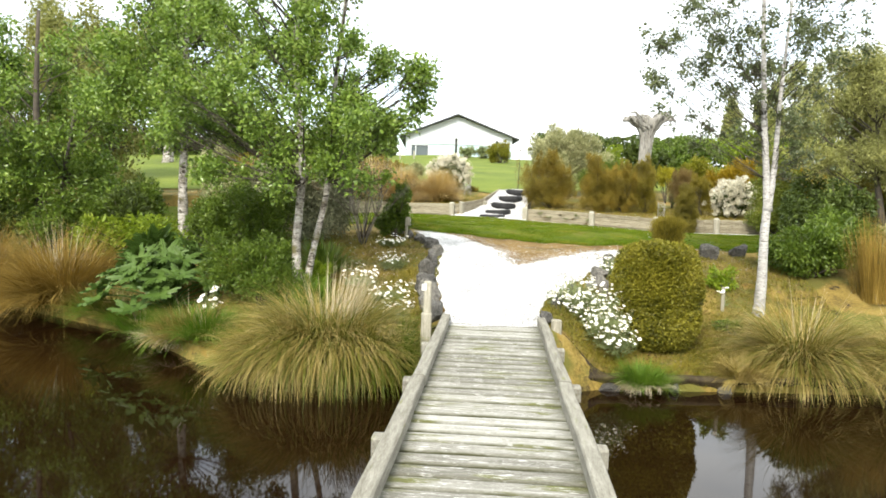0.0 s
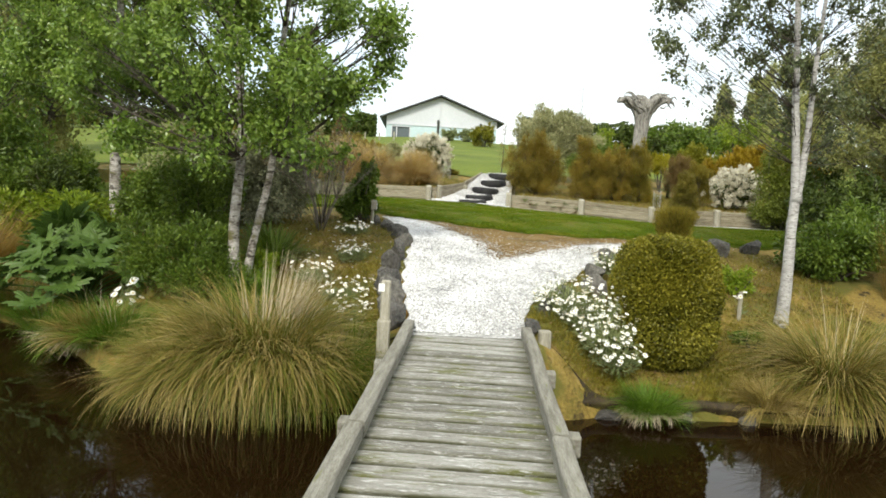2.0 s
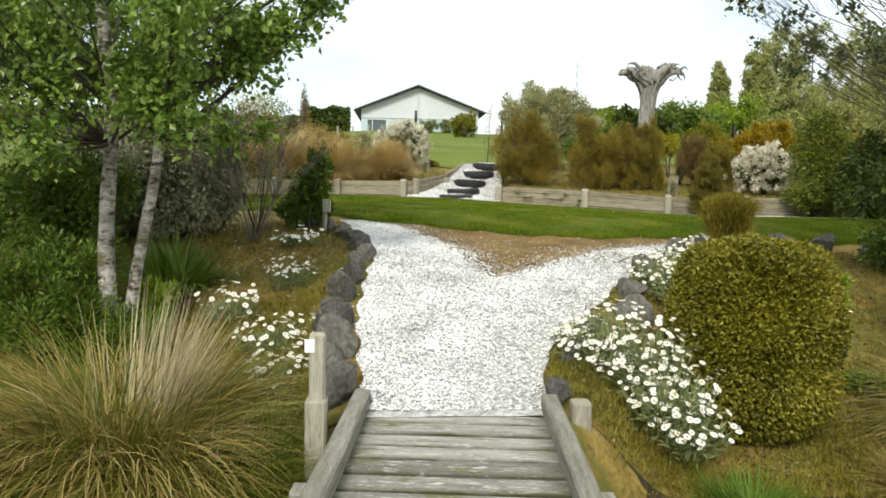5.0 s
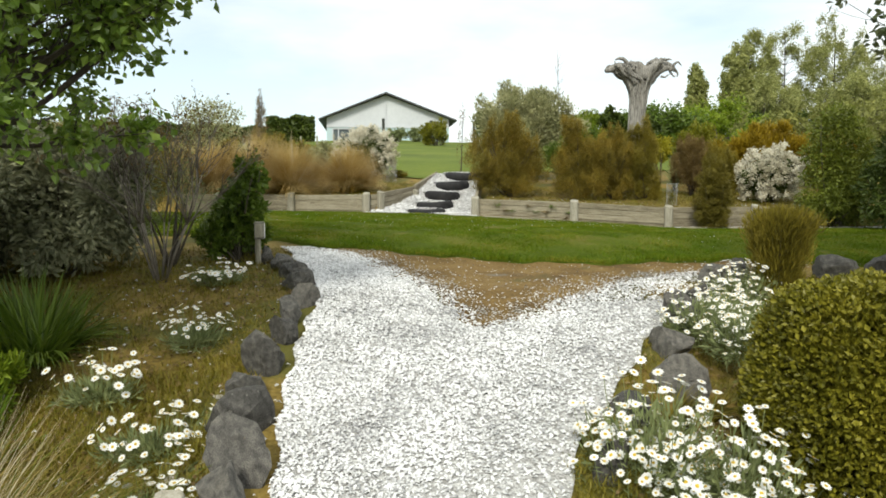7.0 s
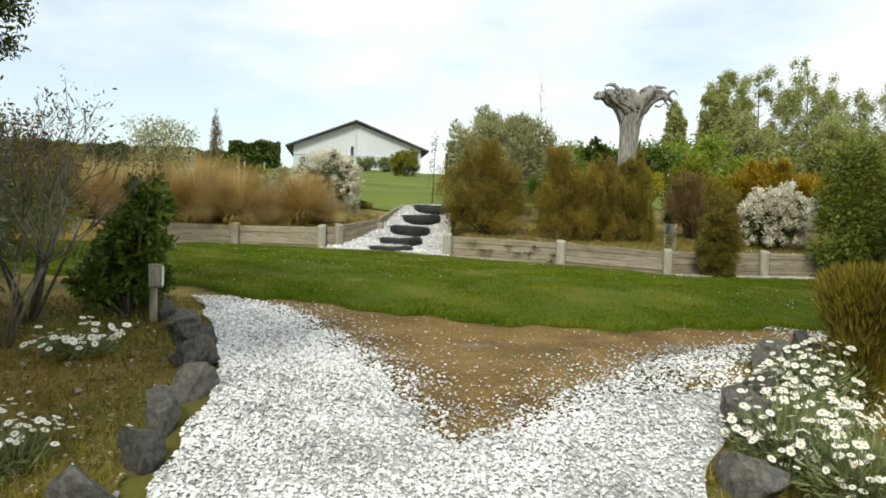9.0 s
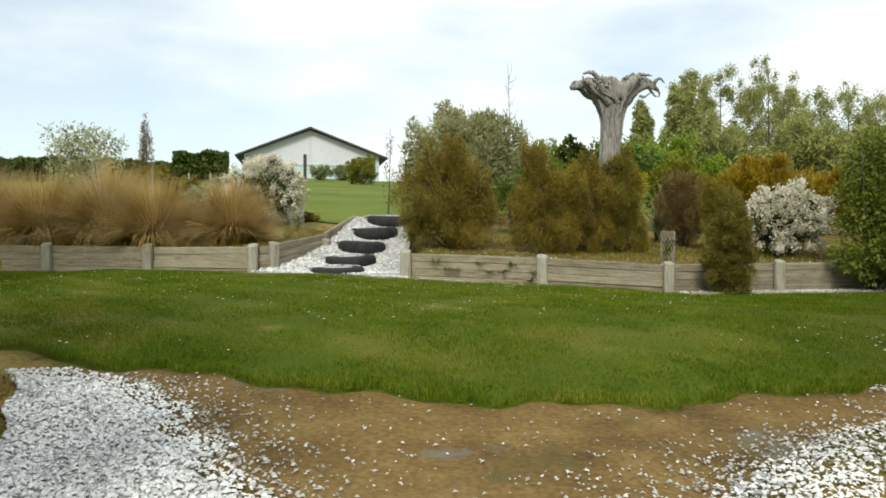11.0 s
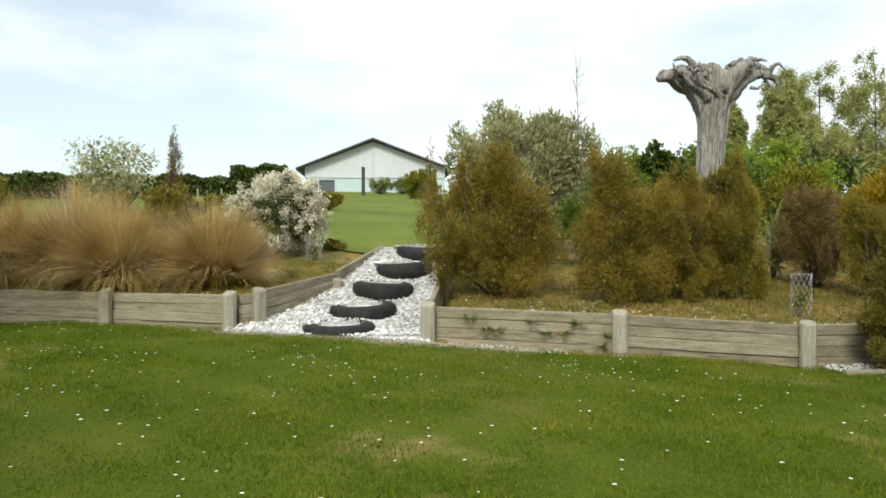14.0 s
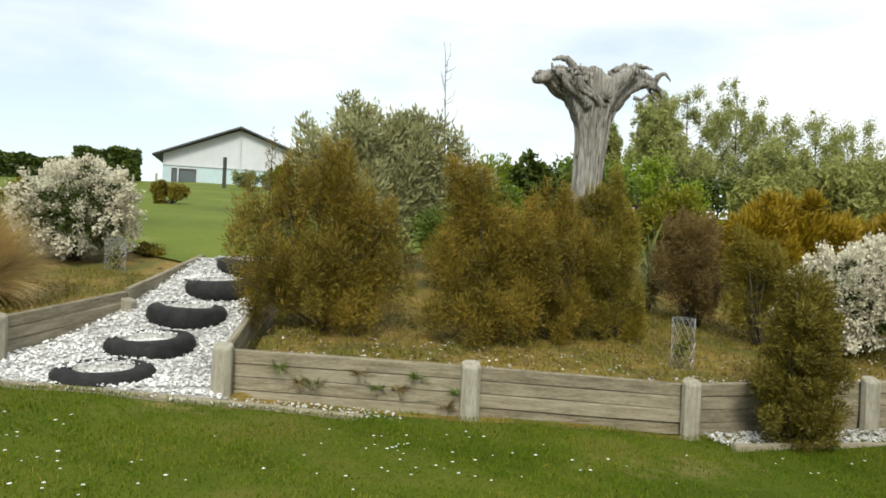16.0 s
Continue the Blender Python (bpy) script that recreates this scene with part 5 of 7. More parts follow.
def big_leaf_plant(x, y, n, seed):
    """Large lobed, toothed leaves on stalks."""
    rng = np.random.default_rng(seed)
    ob = thing("gunnera", (x, y, gz(x, y)), "broad plant with large lobed green leaves over the pond", "plant")
    for k in range(n):
        yaw, r = rng.uniform(0, 6.283), rng.uniform(0.25, 1.0)
        top = np.array((1.2 * r * np.cos(yaw), 0.75 * r * np.sin(yaw), 1.05 - 0.85 * r * r + rng.normal(0, 0.08)))
        g = Geo()
        s = np.linspace(0, 1, 6)[:, None]
        tube(g, s ** 2 * top + 2 * s * (1 - s) * np.array((top[0] * 0.2, top[1] * 0.2, top[2] * 0.9)), np.linspace(0.016, 0.01, 6), 5)
        R = rng.uniform(0.22, 0.36)
        m = 84
        a = np.linspace(0, 2 * np.pi, m, endpoint=False)
        rad = R * (0.42 + 0.58 * np.abs(np.cos(3.5 * a)) ** 1.3 + 0.09 * ((np.arange(m) % 2) * 2 - 1)) * (1 - 0.35 * np.exp(-((a - np.pi) ** 2) * 8))
        v = np.stack((rad * np.cos(a), rad * np.sin(a), 0.14 * R * np.cos(7 * a)), 1)
        v2 = np.stack((0.36 * R * np.cos(a), 0.36 * R * np.sin(a), 0 * a), 1) + np.array((0, 0, -0.02))
        ring = np.concatenate((v, v2, [(0, 0, -0.06)]))
        tilt = rng.uniform(0.35, 0.85)
        T = np.array(Matrix.Rotation(yaw, 3, "Z") @ Matrix.Rotation(tilt, 3, "Y"))
        ring = ring @ T.T + top
        i = np.arange(m)
        j = (i + 1) % m
        f = np.stack((i, j, m + j, m + i), 1)
        t = np.stack((m + i, m + j, np.full(m, 2 * m)), 1)
        blade = Geo().add(ring, f)
        blade.f.append(t)
        part("leaf_stalk", g, L_GUNN, part("leaf", blade, L_GUNN, ob))
    return ob


big_leaf_plant(-4.3, 9.95, 58, 80)
for k, (x, y) in enumerate(((-5.1, 10.15), (-3.3, 8.5), (-5.8, 10.75), (-0.75, 7.6), (-7.4, 11.6), (-4.6, 9.62), (-3.6, 8.7), (-5.5, 10.4), (-2.1, 7.65))):
    tussock("sedge", x, y, 1100, 0.62, L_FRESH if k % 2 else L_STRAW, "soft green and straw sedge on the pond edge", 500 + k, 0.01, 0.24, (0.1, 1.0), (0.4, 1.7), z=max(gz(x, y), -0.5), category="sedge", group="pond sedges", stalks=12)
shrub("hebe", -2.75, 9.05, [(0, 0, 0.5, 0.55, 0.45, 0.45), (0.4, -0.1, 0.4, 0.4, 0.35, 0.38), (-0.4, 0, 0.62, 0.45, 0.35, 0.4), (0.1, 0.1, 0.8, 0.35, 0.3, 0.25)], L_GREEN, 11000, (0.055, 0.018), "bushy olive-green hebe on the bank", seed=81, inner=700, up=0.5)
shrub("shrub_green", -2.95, 10.2, [(0, 0, 0.6, 0.5, 0.45, 0.6), (0.2, 0, 1.0, 0.35, 0.3, 0.35), (-0.3, 0, 0.9, 0.35, 0.3, 0.4)], L_GREEN, 8000, (0.055, 0.026), "leafy dark green shrub under the alder", seed=382, inner=700)
shrub("low_herb", -1.95, 9.35, [(0, 0, 0.2, 0.2, 0.18, 0.25)], L_BRIGHT, 1300, (0.07, 0.02), "light green shoots at the foot of an alder", "herb", seed=383, up=1.0)
shrub("shrub_green", -3.7, 11.2, [(0, 0, 0.55, 0.6, 0.5, 0.55), (0.15, 0, 0.95, 0.4, 0.35, 0.35), (-0.5, 0.2, 0.5, 0.45, 0.4, 0.45)], L_GREEN, 9000, (0.06, 0.03), "leafy mid-green shrub under the alder", seed=82, inner=800)
shrub("fern_shrub", -5.7, 12.6, [(0, 0, 0.45, 0.9, 0.6, 0.45), (0.9, 0.2, 0.4, 0.6, 0.5, 0.4), (-0.9, 0, 0.4, 0.6, 0.5, 0.4)], L_BRIGHT, 8000, (0.11, 0.03), "ferny bright green undergrowth", seed=83, inner=600, droop=0.3)
shrub("olearia_grey", -2.45, 11.85, [(0, 0, 0.6, 0.65, 0.55, 0.6), (-0.6, 0, 0.65, 0.62, 0.55, 0.65), (0.4, 0, 0.8, 0.45, 0.42, 0.5), (-0.4, 0, 1.1, 0.48, 0.45, 0.36), (-1.1, 0.2, 0.7, 0.55, 0.45, 0.55), (0.1, -0.25, 0.3, 0.5, 0.35, 0.3)], L_GREY, 22000, (0.075, 0.032), "dense silver-grey leaved shrub", seed=84, inner=1200)
shrub("olearia_grey", -4.4, 13.2, [(0, 0, 0.6, 0.7, 0.6, 0.6), (0.4, 0, 1.0, 0.4, 0.4, 0.35)], L_OLIVE, 6500, (0.08, 0.03), "grey-green shrub behind the alders", seed=85, inner=800)
shrub("brown_shrub", -3.6, 15.2, [(0, 0, 0.8, 0.9, 0.7, 0.75), (0.8, 0, 0.7, 0.6, 0.6, 0.6)], L_BRONZE, 9000, (0.09, 0.012), "olive-brown feathery shrub under trees", seed=86, inner=900)
shrub("pittosporum", -0.98, 12.0, [(0.05, 0, 0.38, 0.27, 0.25, 0.35), (0.12, 0, 0.75, 0.19, 0.18, 0.28), (-0.12, 0, 0.25, 0.24, 0.2, 0.22)], L_GREEN, 3600, (0.06, 0.036), "upright glossy green shrub beside the marker post", seed=87, inner=350)


def bare_shrub(x, y, seed):
    """A nearly leafless shrub: a fan of fine grey stems that fork."""
    rng = np.random.default_rng(seed)
    ob = thing("twiggy_shrub", (x, y, gz(x, y)), "nearly bare grey twiggy shrub on mossy soil", "shrub")
    g = Geo()
    ends = []

    def fork(p, d, r, L, deep):
        q = p + d * L
        m = (p + q) / 2 + rng.normal(0, 0.02, 3)
        tube(g, [p, m, q], [r, r * 0.85, r * 0.7], 5)
        if deep == 0:
            ends.append(q)
            return
        for j in range(3 if deep > 1 else 2):
            e = d + rng.normal(0, 0.33, 3)
            e[2] = abs(e[2]) + 0.15
            fork(q, e / np.linalg.norm(e), r * 0.66, L * rng.uniform(0.6, 0.85), deep - 1)

    for j in range(12):
        a = rng.uniform(0, 6.283)
        d = np.array((0.38 * np.cos(a), 0.3 * np.sin(a), 1.0))
        fork(np.array((0.03 * np.cos(a), 0.03 * np.sin(a), -0.03)), d / np.linalg.norm(d), 0.009, 0.56, 3)
    tagged(part("branchwork", g, M_BARETWIG, ob, smooth=True), kind="stuff")
    e = np.array(ends)
    pts = np.repeat(e, 8, 0) + rng.normal(0, 0.04, (len(e) * 8, 3))
    part("foliage", leaves(Geo(), rng, pts, 0.035, 0.012), L_DUSK, ob)


bare_shrub(-1.5, 11.3, 90)
shrub("lichen_twigs", -1.55, 11.75, [(0, 0, 0.75, 0.42, 0.35, 0.5)], L_SILVER, 1800, (0.05, 0.008), "fine grey-brown twiggy bush", seed=91)


# ---- daisies ----
def daisies(x, y, spots, heads, leafy, label, seed, head=0.021, tall=0.16, name="daisy_clump"):
    """Grey-green cushions with white flower heads on thin stems. spots: (dx, dy, dz, rx, ry, rz)."""
    rng = np.random.default_rng(seed)
    ob = thing(name, (x, y, gz(x, y)), label, "daisies", "white daisies")
    pts, out = in_clumps(rng, spots, leafy, 0.45)
    pts[:, 2] = np.maximum(pts[:, 2], ground_z(pts[:, 0] + x, pts[:, 1] + y) - ob.location.z + 0.01)
    part("foliage", leaves(Geo(), rng, pts, 0.07, 0.012, out + np.array((0, 0, 0.6)), 0), L_SILVER, ob)
    p, out = in_clumps(rng, spots, heads, 0.3)
    out[:, 2] = np.abs(out[:, 2])
    gl = ground_z(p[:, 0] + x, p[:, 1] + y) - ob.location.z
    foot = p.copy()
    foot[:, 2] = np.maximum(p[:, 2] - 0.02, gl)
    top = foot + out * 0.05 + np.array((0, 0, 1.0)) * (tall * rng.uniform(0.4, 1.1, (heads, 1)))
    yaw = rng.uniform(0, 6.283, heads)
    st = Geo()
    w = np.stack((-np.sin(yaw), np.cos(yaw), np.zeros(heads)), 1) * 0.0018
    st.add(np.stack((foot - w, foot + w, top + w, top - w), 1).reshape(-1, 3), np.arange(4 * heads).reshape(-1, 4))
    tagged(part("stalk_growth", st, L_SILVER, ob), kind="stuff")
    nrm = out * 0.5 + np.array((0, -0.35, 1.0)) + rng.normal(0, 0.3, (heads, 3))
    nrm /= np.linalg.norm(nrm, axis=1, keepdims=True)
    a = np.cross(nrm, unit(rng, heads))
    a /= np.linalg.norm(a, axis=1, keepdims=True)
    b = np.cross(nrm, a)
    R = head * rng.uniform(0.7, 1.15, heads)
    k = 20
    ang = np.linspace(0, 2 * np.pi, k, endpoint=False)
    rad = np.where(np.arange(k) % 2 == 0, 1.0, 0.72)
    ring = top[:, None] + (R[:, None] * rad[None])[..., None] * (np.cos(ang)[None, :, None] * a[:, None] + np.sin(ang)[None, :, None] * b[:, None]) + nrm[:, None] * 0.003
    v = np.concatenate((ring, top[:, None]), 1)
    i = (np.arange(heads) * (k + 1))[:, None]
    f = np.concatenate([i + np.array((j, (j + 1) % k, k))[None] for j in range(k)])
    tagged(part("blossom", Geo().add(v.reshape(-1, 3), f), L_PETAL, ob, "white daisy petals"), kind="stuff")
    ang = ang[::3]
    k = len(ang)
    ring = top[:, None] + (R * 0.3)[:, None, None] * (np.cos(ang)[None, :, None] * a[:, None] + np.sin(ang)[None, :, None] * b[:, None]) + nrm[:, None] * 0.004
    v = np.concatenate((ring, (top + nrm * 0.008)[:, None]), 1)
    i = (np.arange(heads) * (k + 1))[:, None]
    f = np.concatenate([i + np.array((j, (j + 1) % k, k))[None] for j in range(k)])
    tagged(part("flower_middle", Geo().add(v.reshape(-1, 3), f), L_CENTRE, ob, "yellow daisy centres"), kind="stuff")
    return ob


daisies(1.68, 8.12, [(-0.15, 0.05, 0.26, 0.35, 0.3, 0.28), (0.18, -0.1, 0.16, 0.36, 0.3, 0.28), (0.22, -0.4, 0.0, 0.3, 0.24, 0.22), (0.3, -0.56, -0.16, 0.22, 0.15, 0.14)], 580, 4200, "cascading clump of white daisies with grey-green leaves", 101, 0.026, 0.15)
daisies(2.66, 9.85, [(-0.05, -0.5, 0.12, 0.26, 0.3, 0.18), (-0.12, -0.1, 0.12, 0.3, 0.3, 0.18), (0.2, 0.2, 0.12, 0.3, 0.3, 0.18), (0.35, 0.5, 0.14, 0.28, 0.25, 0.15)], 420, 4200, "clump of white daisies with grey-green leaves", 102, 0.022, 0.12)
daisies(3.2, 10.5, [(0, 0, 0.12, 0.3, 0.25, 0.16)], 110, 1200, "clump of white daisies with grey-green leaves", 103, 0.026, 0.1)
daisies(-1.32, 9.35, [(0, 0, 0.07, 0.25, 0.17, 0.1)], 34, 500, "small clump of white daisies on the bank", 104, 0.028, 0.16)
daisies(-0.9, 9.9, [(0, 0, 0.06, 0.2, 0.2, 0.09)], 70, 600, "small clump of white daisies on the bank", 105, 0.02, 0.14)
daisies(-1.0, 11.05, [(0, 0, 0.06, 0.22, 0.12, 0.08)], 60, 500, "small clump of white daisies on the bank", 106, 0.026, 0.07)
daisies(-0.85, 8.8, [(0, 0, 0.06, 0.3, 0.25, 0.08)], 50, 700, "small clump of white daisies on the bank", 107, 0.026, 0.12)
daisies(-0.75, 8.3, [(0, 0, 0.06, 0.22, 0.3, 0.08)], 60, 600, "small clump of white daisies on the bank", 108, 0.026, 0.12)
tussock("fern_tuft", 1.86, 8.78, 160, 0.28, L_BRONZE, "small bronze ferny tuft among edging rocks", 610, 0.022, 0.06, (0.2, 1.1), (0.3, 1.2), category="fern", group="bronze tufts")
tussock("fern_tuft", 2.2, 9.02, 140, 0.24, L_BRONZE, "small bronze ferny tuft among edging rocks", 611, 0.022, 0.05, (0.2, 1.1), (0.3, 1.2), category="fern", group="bronze tufts")
daisies(-3.4, 9.0, [(0, 0, 0.25, 0.12, 0.12, 0.25)], 16, 150, "white flowers among the reeds", 109, 0.045, 0.1)
daisies(3.85, 8.95, [(0, 0, 0.1, 0.05, 0.05, 0.1)], 4, 40, "lone white daisy on the bank", 110, 0.035, 0.2)


def lawn_daisies(n, seed):
    rng = np.random.default_rng(seed)
    cx, ct = rng.uniform(-3, 8, 40), rng.uniform(0.05, 0.95, 40)
    k = rng.integers(0, 40, n)
    x = cx[k] + rng.normal(0, 0.35, n)
    t = np.clip(ct[k] + rng.normal(0, 0.05, n), 0.03, 0.97)
    y = lawn_edge(x) + t * (lawn_back(x) - lawn_edge(x))
    p = np.column_stack((x, y, ground_z(x, y) + 0.06))
    g = Geo()
    m = 8
    a = np.linspace(0, 2 * np.pi, m, endpoint=False)
    R = rng.uniform(0.005, 0.011, n)
    ring = p[:, None] + R[:, None, None] * np.stack((np.cos(a), np.sin(a), 0.3 + 0 * a), 1)[None]
    v = np.concatenate((ring, p[:, None]), 1)
    i = (np.arange(n) * (m + 1))[:, None]
    g.add(v.reshape(-1, 3), np.concatenate([i + np.array((j, (j + 1) % m, m))[None] for j in range(m)]))
    tagged(part("lawn_daisies", g, L_PETAL), "tiny white daisies dotted over the lawn", "daisies", kind="stuff")


lawn_daisies(430, 120)

# marker post with a small box
post = thing("marker_post", (-0.77, 11.82, 0.83), "small timber marker post with a small weathered box on top", "post")
part("stake", square_post(0.05, 0.04, 0.4), M_POST, post)
case = part("label_box", box(Geo(), (0.085, 0.05, 0.16), (0.02, -0.03, 0.34), 0.008), M_KERB, post, "small grey timber box")
part("label_plate", box(Geo(), (0.07, 0.004, 0.125), (0.02, -0.058, 0.34), 0.001), M_POST, case, "weathered pale face")
part("label_side", box(Geo(), (0.004, 0.044, 0.13), (0.065, -0.03, 0.34), 0.001), M_PLATE, case, "white side plate")
peg = thing("wooden_peg", (3.81, 8.93, 0.05), "slim timber peg in the bank", "peg")
part("stake", square_post(0.045, 0.045, 0.42), M_POST, peg)

# ---- the upper bed ----
def dome_tussock(x, y, R, n, seed):
    """A rounded head of fine blades that rise and spread like hair, over a tight core of shorter ones, coloured darker
    as the head's own shadow.
    """
    rng = np.random.default_rng(seed)
    ob = thing("red_tussock", (x, y, gz(x, y)), "tawny fine-bladed tussock spilling over the retaining wall", "tussock grass", "tawny tussocks")
    for name, m, length, leaf, width in (("foliage", n, R, L_RED, 0.006), ("core_growth", n // 3, R * 0.66, L_TAWNYSHADE, 0.009), ("seed_growth", n // 9, R * 1.1, L_STALK, 0.004)):
        count = m // 22
        lock = rng.integers(0, count, m)
        yaw = rng.uniform(0, 2 * np.pi, count)[lock] + rng.normal(0, 0.1, m)
        tilt = np.arccos(rng.uniform(0.25, 1, count))[lock] + rng.normal(0, 0.07, m)
        r = 0.16 * R * np.sqrt(rng.uniform(0, 1, m))
        base = np.stack((r * np.cos(yaw), r * np.sin(yaw), np.full(m, -0.02)), 1)
        L = length * rng.uniform(0.85, 1.05, m) * rng.uniform(0.92, 1.06, count)[lock] * (1.04 - 0.24 * np.clip(tilt, 0, 1.2))
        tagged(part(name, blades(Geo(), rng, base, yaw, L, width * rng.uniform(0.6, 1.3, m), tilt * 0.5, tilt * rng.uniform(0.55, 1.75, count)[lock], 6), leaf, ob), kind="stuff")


# darker version of the tawny blades: self-shadow at the tussock base, put into colour
L_TAWNYSHADE = foliage("shaded_tawny_blades", [(0.12, 0.07, 0.018), (0.23, 0.145, 0.036), (0.34, 0.23, 0.07)], 0.25)
for k, (x, y, R) in enumerate(((-0.13, 18.98, 0.94), (-1.2, 19.2, 1.0), (-1.95, 19.8, 1.22), (-2.85, 19.95, 1.1), (-3.8, 20.45, 1.2), (-4.9, 20.8, 1.05), (-6.0, 21.2, 1.15))):
    dome_tussock(x, y, R * 1.06, 8500, 130 + k)


def brown_bush(x, y, spots, n, leaf, label, seed, size=(0.04, 0.007), name="coprosma", fill=0.5):
    return shrub(name, x, y, spots, leaf, int(n * 2.9), size, label, seed=seed, fill=fill, inner=n // 12, up=0.6, group="bronze shrubs", plume=2.0)


brown_bush(2.82, 18.2, [(0, 0, 0.45, 0.55, 0.5, 0.42), (0.1, 0, 0.85, 0.45, 0.42, 0.4), (0.05, 0, 1.15, 0.3, 0.3, 0.32), (0.02, 0, 1.38, 0.15, 0.15, 0.2), (-0.3, 0, 1.1, 0.22, 0.22, 0.3), (-0.55, 0.1, 0.85, 0.3, 0.26, 0.3), (-0.4, -0.1, 0.45, 0.4, 0.32, 0.36), (0.36, -0.1, 0.4, 0.34, 0.3, 0.34), (0.34, 0, 0.82, 0.24, 0.24, 0.33), (0.1, -0.25, 0.2, 0.35, 0.22, 0.22)], 26000, L_BROWN, "bronze-brown feathery shrub beside the tyre steps", 150)
brown_bush(4.1, 18.0, [(0, 0, 0.5, 0.5, 0.42, 0.45), (-0.05, 0, 0.95, 0.42, 0.36, 0.36), (-0.15, 0, 1.3, 0.26, 0.25, 0.24), (0.35, 0, 0.75, 0.35, 0.35, 0.4), (-0.1, -0.2, 0.25, 0.4, 0.25, 0.25)], 20000, L_BROWN, "bronze-brown feathery shrub on the bed", 151)
brown_bush(4.78, 18.2, [(0, 0, 0.45, 0.35, 0.35, 0.4), (0.02, 0, 0.9, 0.3, 0.3, 0.4), (-0.05, -0.1, 0.25, 0.3, 0.25, 0.25)], 12000, L_BROWN, "dusky brown feathery shrub on the bed", 152)
brown_bush(5.4, 18.35, [(0, 0, 0.42, 0.42, 0.4, 0.42), (0, 0, 0.85, 0.38, 0.36, 0.42), (-0.02, 0, 1.2, 0.25, 0.25, 0.25)], 17000, L_BRONZE, "rounded olive-bronze shrub with trailing sprigs", 153)
brown_bush(6.7, 18.9, [(0, 0, 0.5, 0.42, 0.4, 0.45), (-0.05, 0, 0.9, 0.33, 0.32, 0.35)], 12000, L_DUSK, "dusky round shrub on the bed", 154)
brown_bush(6.85, 18.1, [(0, 0, 0.4, 0.32, 0.3, 0.4), (0, 0, 0.8, 0.25, 0.25, 0.28)], 9000, L_BRONZE, "dark olive shrub behind the wall", 155)
brown_bush(5.85, 16.35, [(0.015 * math.sin(5 * k), 0, 0.14 + 0.1 * k, 0.05 + 0.245 * math.sqrt(max(0.0, 1 - ((k - 2.5) / 7.6) ** 2)), 0.05 + 0.22 * math.sqrt(max(0.0, 1 - ((k - 2.5) / 7.6) ** 2)), 0.17) for k in range(10)], 15000, L_CONE, "dark olive egg-shaped conifer in front of the wall", 156, (0.04, 0.008), "cone_conifer", 0.25)
brown_bush(9.4, 20.5, [(0, 0, 0.8, 1.0, 0.6, 0.5), (1.0, 0, 0.7, 0.8, 0.6, 0.5), (-0.7, 0, 0.8, 0.6, 0.5, 0.5)], 13000, L_GOLD, "golden-orange spreading conifer in the bed", 157, (0.12, 0.025), "golden_conifer")
shrub("olearia_large", 3.7, 21.2, [(0, 0, 0.9, 1.0, 0.8, 0.8), (-0.1, 0, 1.55, 0.8, 0.65, 0.6), (-0.3, 0, 1.95, 0.35, 0.35, 0.28), (0.25, 0, 1.8, 0.35, 0.35, 0.32), (0.65, 0, 1.5, 0.5, 0.5, 0.45), (-0.75, 0, 1.4, 0.4, 0.4, 0.5), (1.0, 0, 1.0, 0.5, 0.5, 0.55)], L_OLIVE, 24000, (0.09, 0.026), "tall grey-green olearia shrub with upright leaves", seed=160, inner=1200, up=0.8, fill=0.55)
shrub("small_conifer", 5.4, 22.0, [(0, 0, 0.7, 0.6, 0.5, 0.7), (0, 0, 1.3, 0.32, 0.3, 0.45)], L_BRIGHT, 8000, (0.08, 0.02), "bright green conical conifer", seed=161, inner=700, up=0.5)
shrub("magnolia", 6.5, 22.3, [(0, 0, 1.1, 0.6, 0.5, 0.45), (0.6, 0, 1.1, 0.45, 0.4, 0.4), (-0.4, 0, 1.4, 0.35, 0.3, 0.3), (0, 0, 0.6, 0.5, 0.5, 0.5)], L_HEDGE, 2200, (0.16, 0.075), "dark large-leaved magnolia shrub", seed=162, fill=0.7)
shrub("green_shrub", 7.7, 21.2, [(0.1, 0, 0.65, 0.62, 0.55, 0.65), (0.1, 0, 1.0, 0.42, 0.4, 0.42), (0.6, 0, 0.65, 0.45, 0.45, 0.45)], L_LIME, 9000, (0.07, 0.03), "bright lime-green rounded shrub", seed=163, inner=800, up=0.4)
shrub("yellow_shrub", 6.75, 20.8, [(0, 0, 0.85, 0.3, 0.3, 0.3)], L_YELLOW, 2600, (0.06, 0.03), "yellow-flowering shrub behind the driftwood", seed=164)
shrub("green_shrub", 4.6, 20.2, [(0, 0, 0.6, 0.55, 0.5, 0.6), (0.2, 0, 1.0, 0.35, 0.35, 0.35)], L_GREEN, 6000, (0.08, 0.02), "leafy green shrub in the upper bed", seed=165, inner=500)
shrub("pittosporum", 7.95, 16.45, [(0, 0, 0.5, 0.5, 0.45, 0.5), (0, 0, 1.05, 0.5, 0.45, 0.5), (0.02, 0, 1.68, 0.4, 0.38, 0.5), (0.5, 0.2, 0.9, 0.4, 0.4, 0.8)], L_PITTO, 17000, (0.05, 0.028), "tall dense green pittosporum in front of the wall", seed=167, inner=1300, z=0.93)
shrub("flax", 6.62, 19.6, [(0, 0, 0.4, 0.15, 0.15, 0.4)], L_SILVER, 120, (0.5, 0.03), "pale sword-leaved flax-like plant", "plant", seed=168, up=1.5)


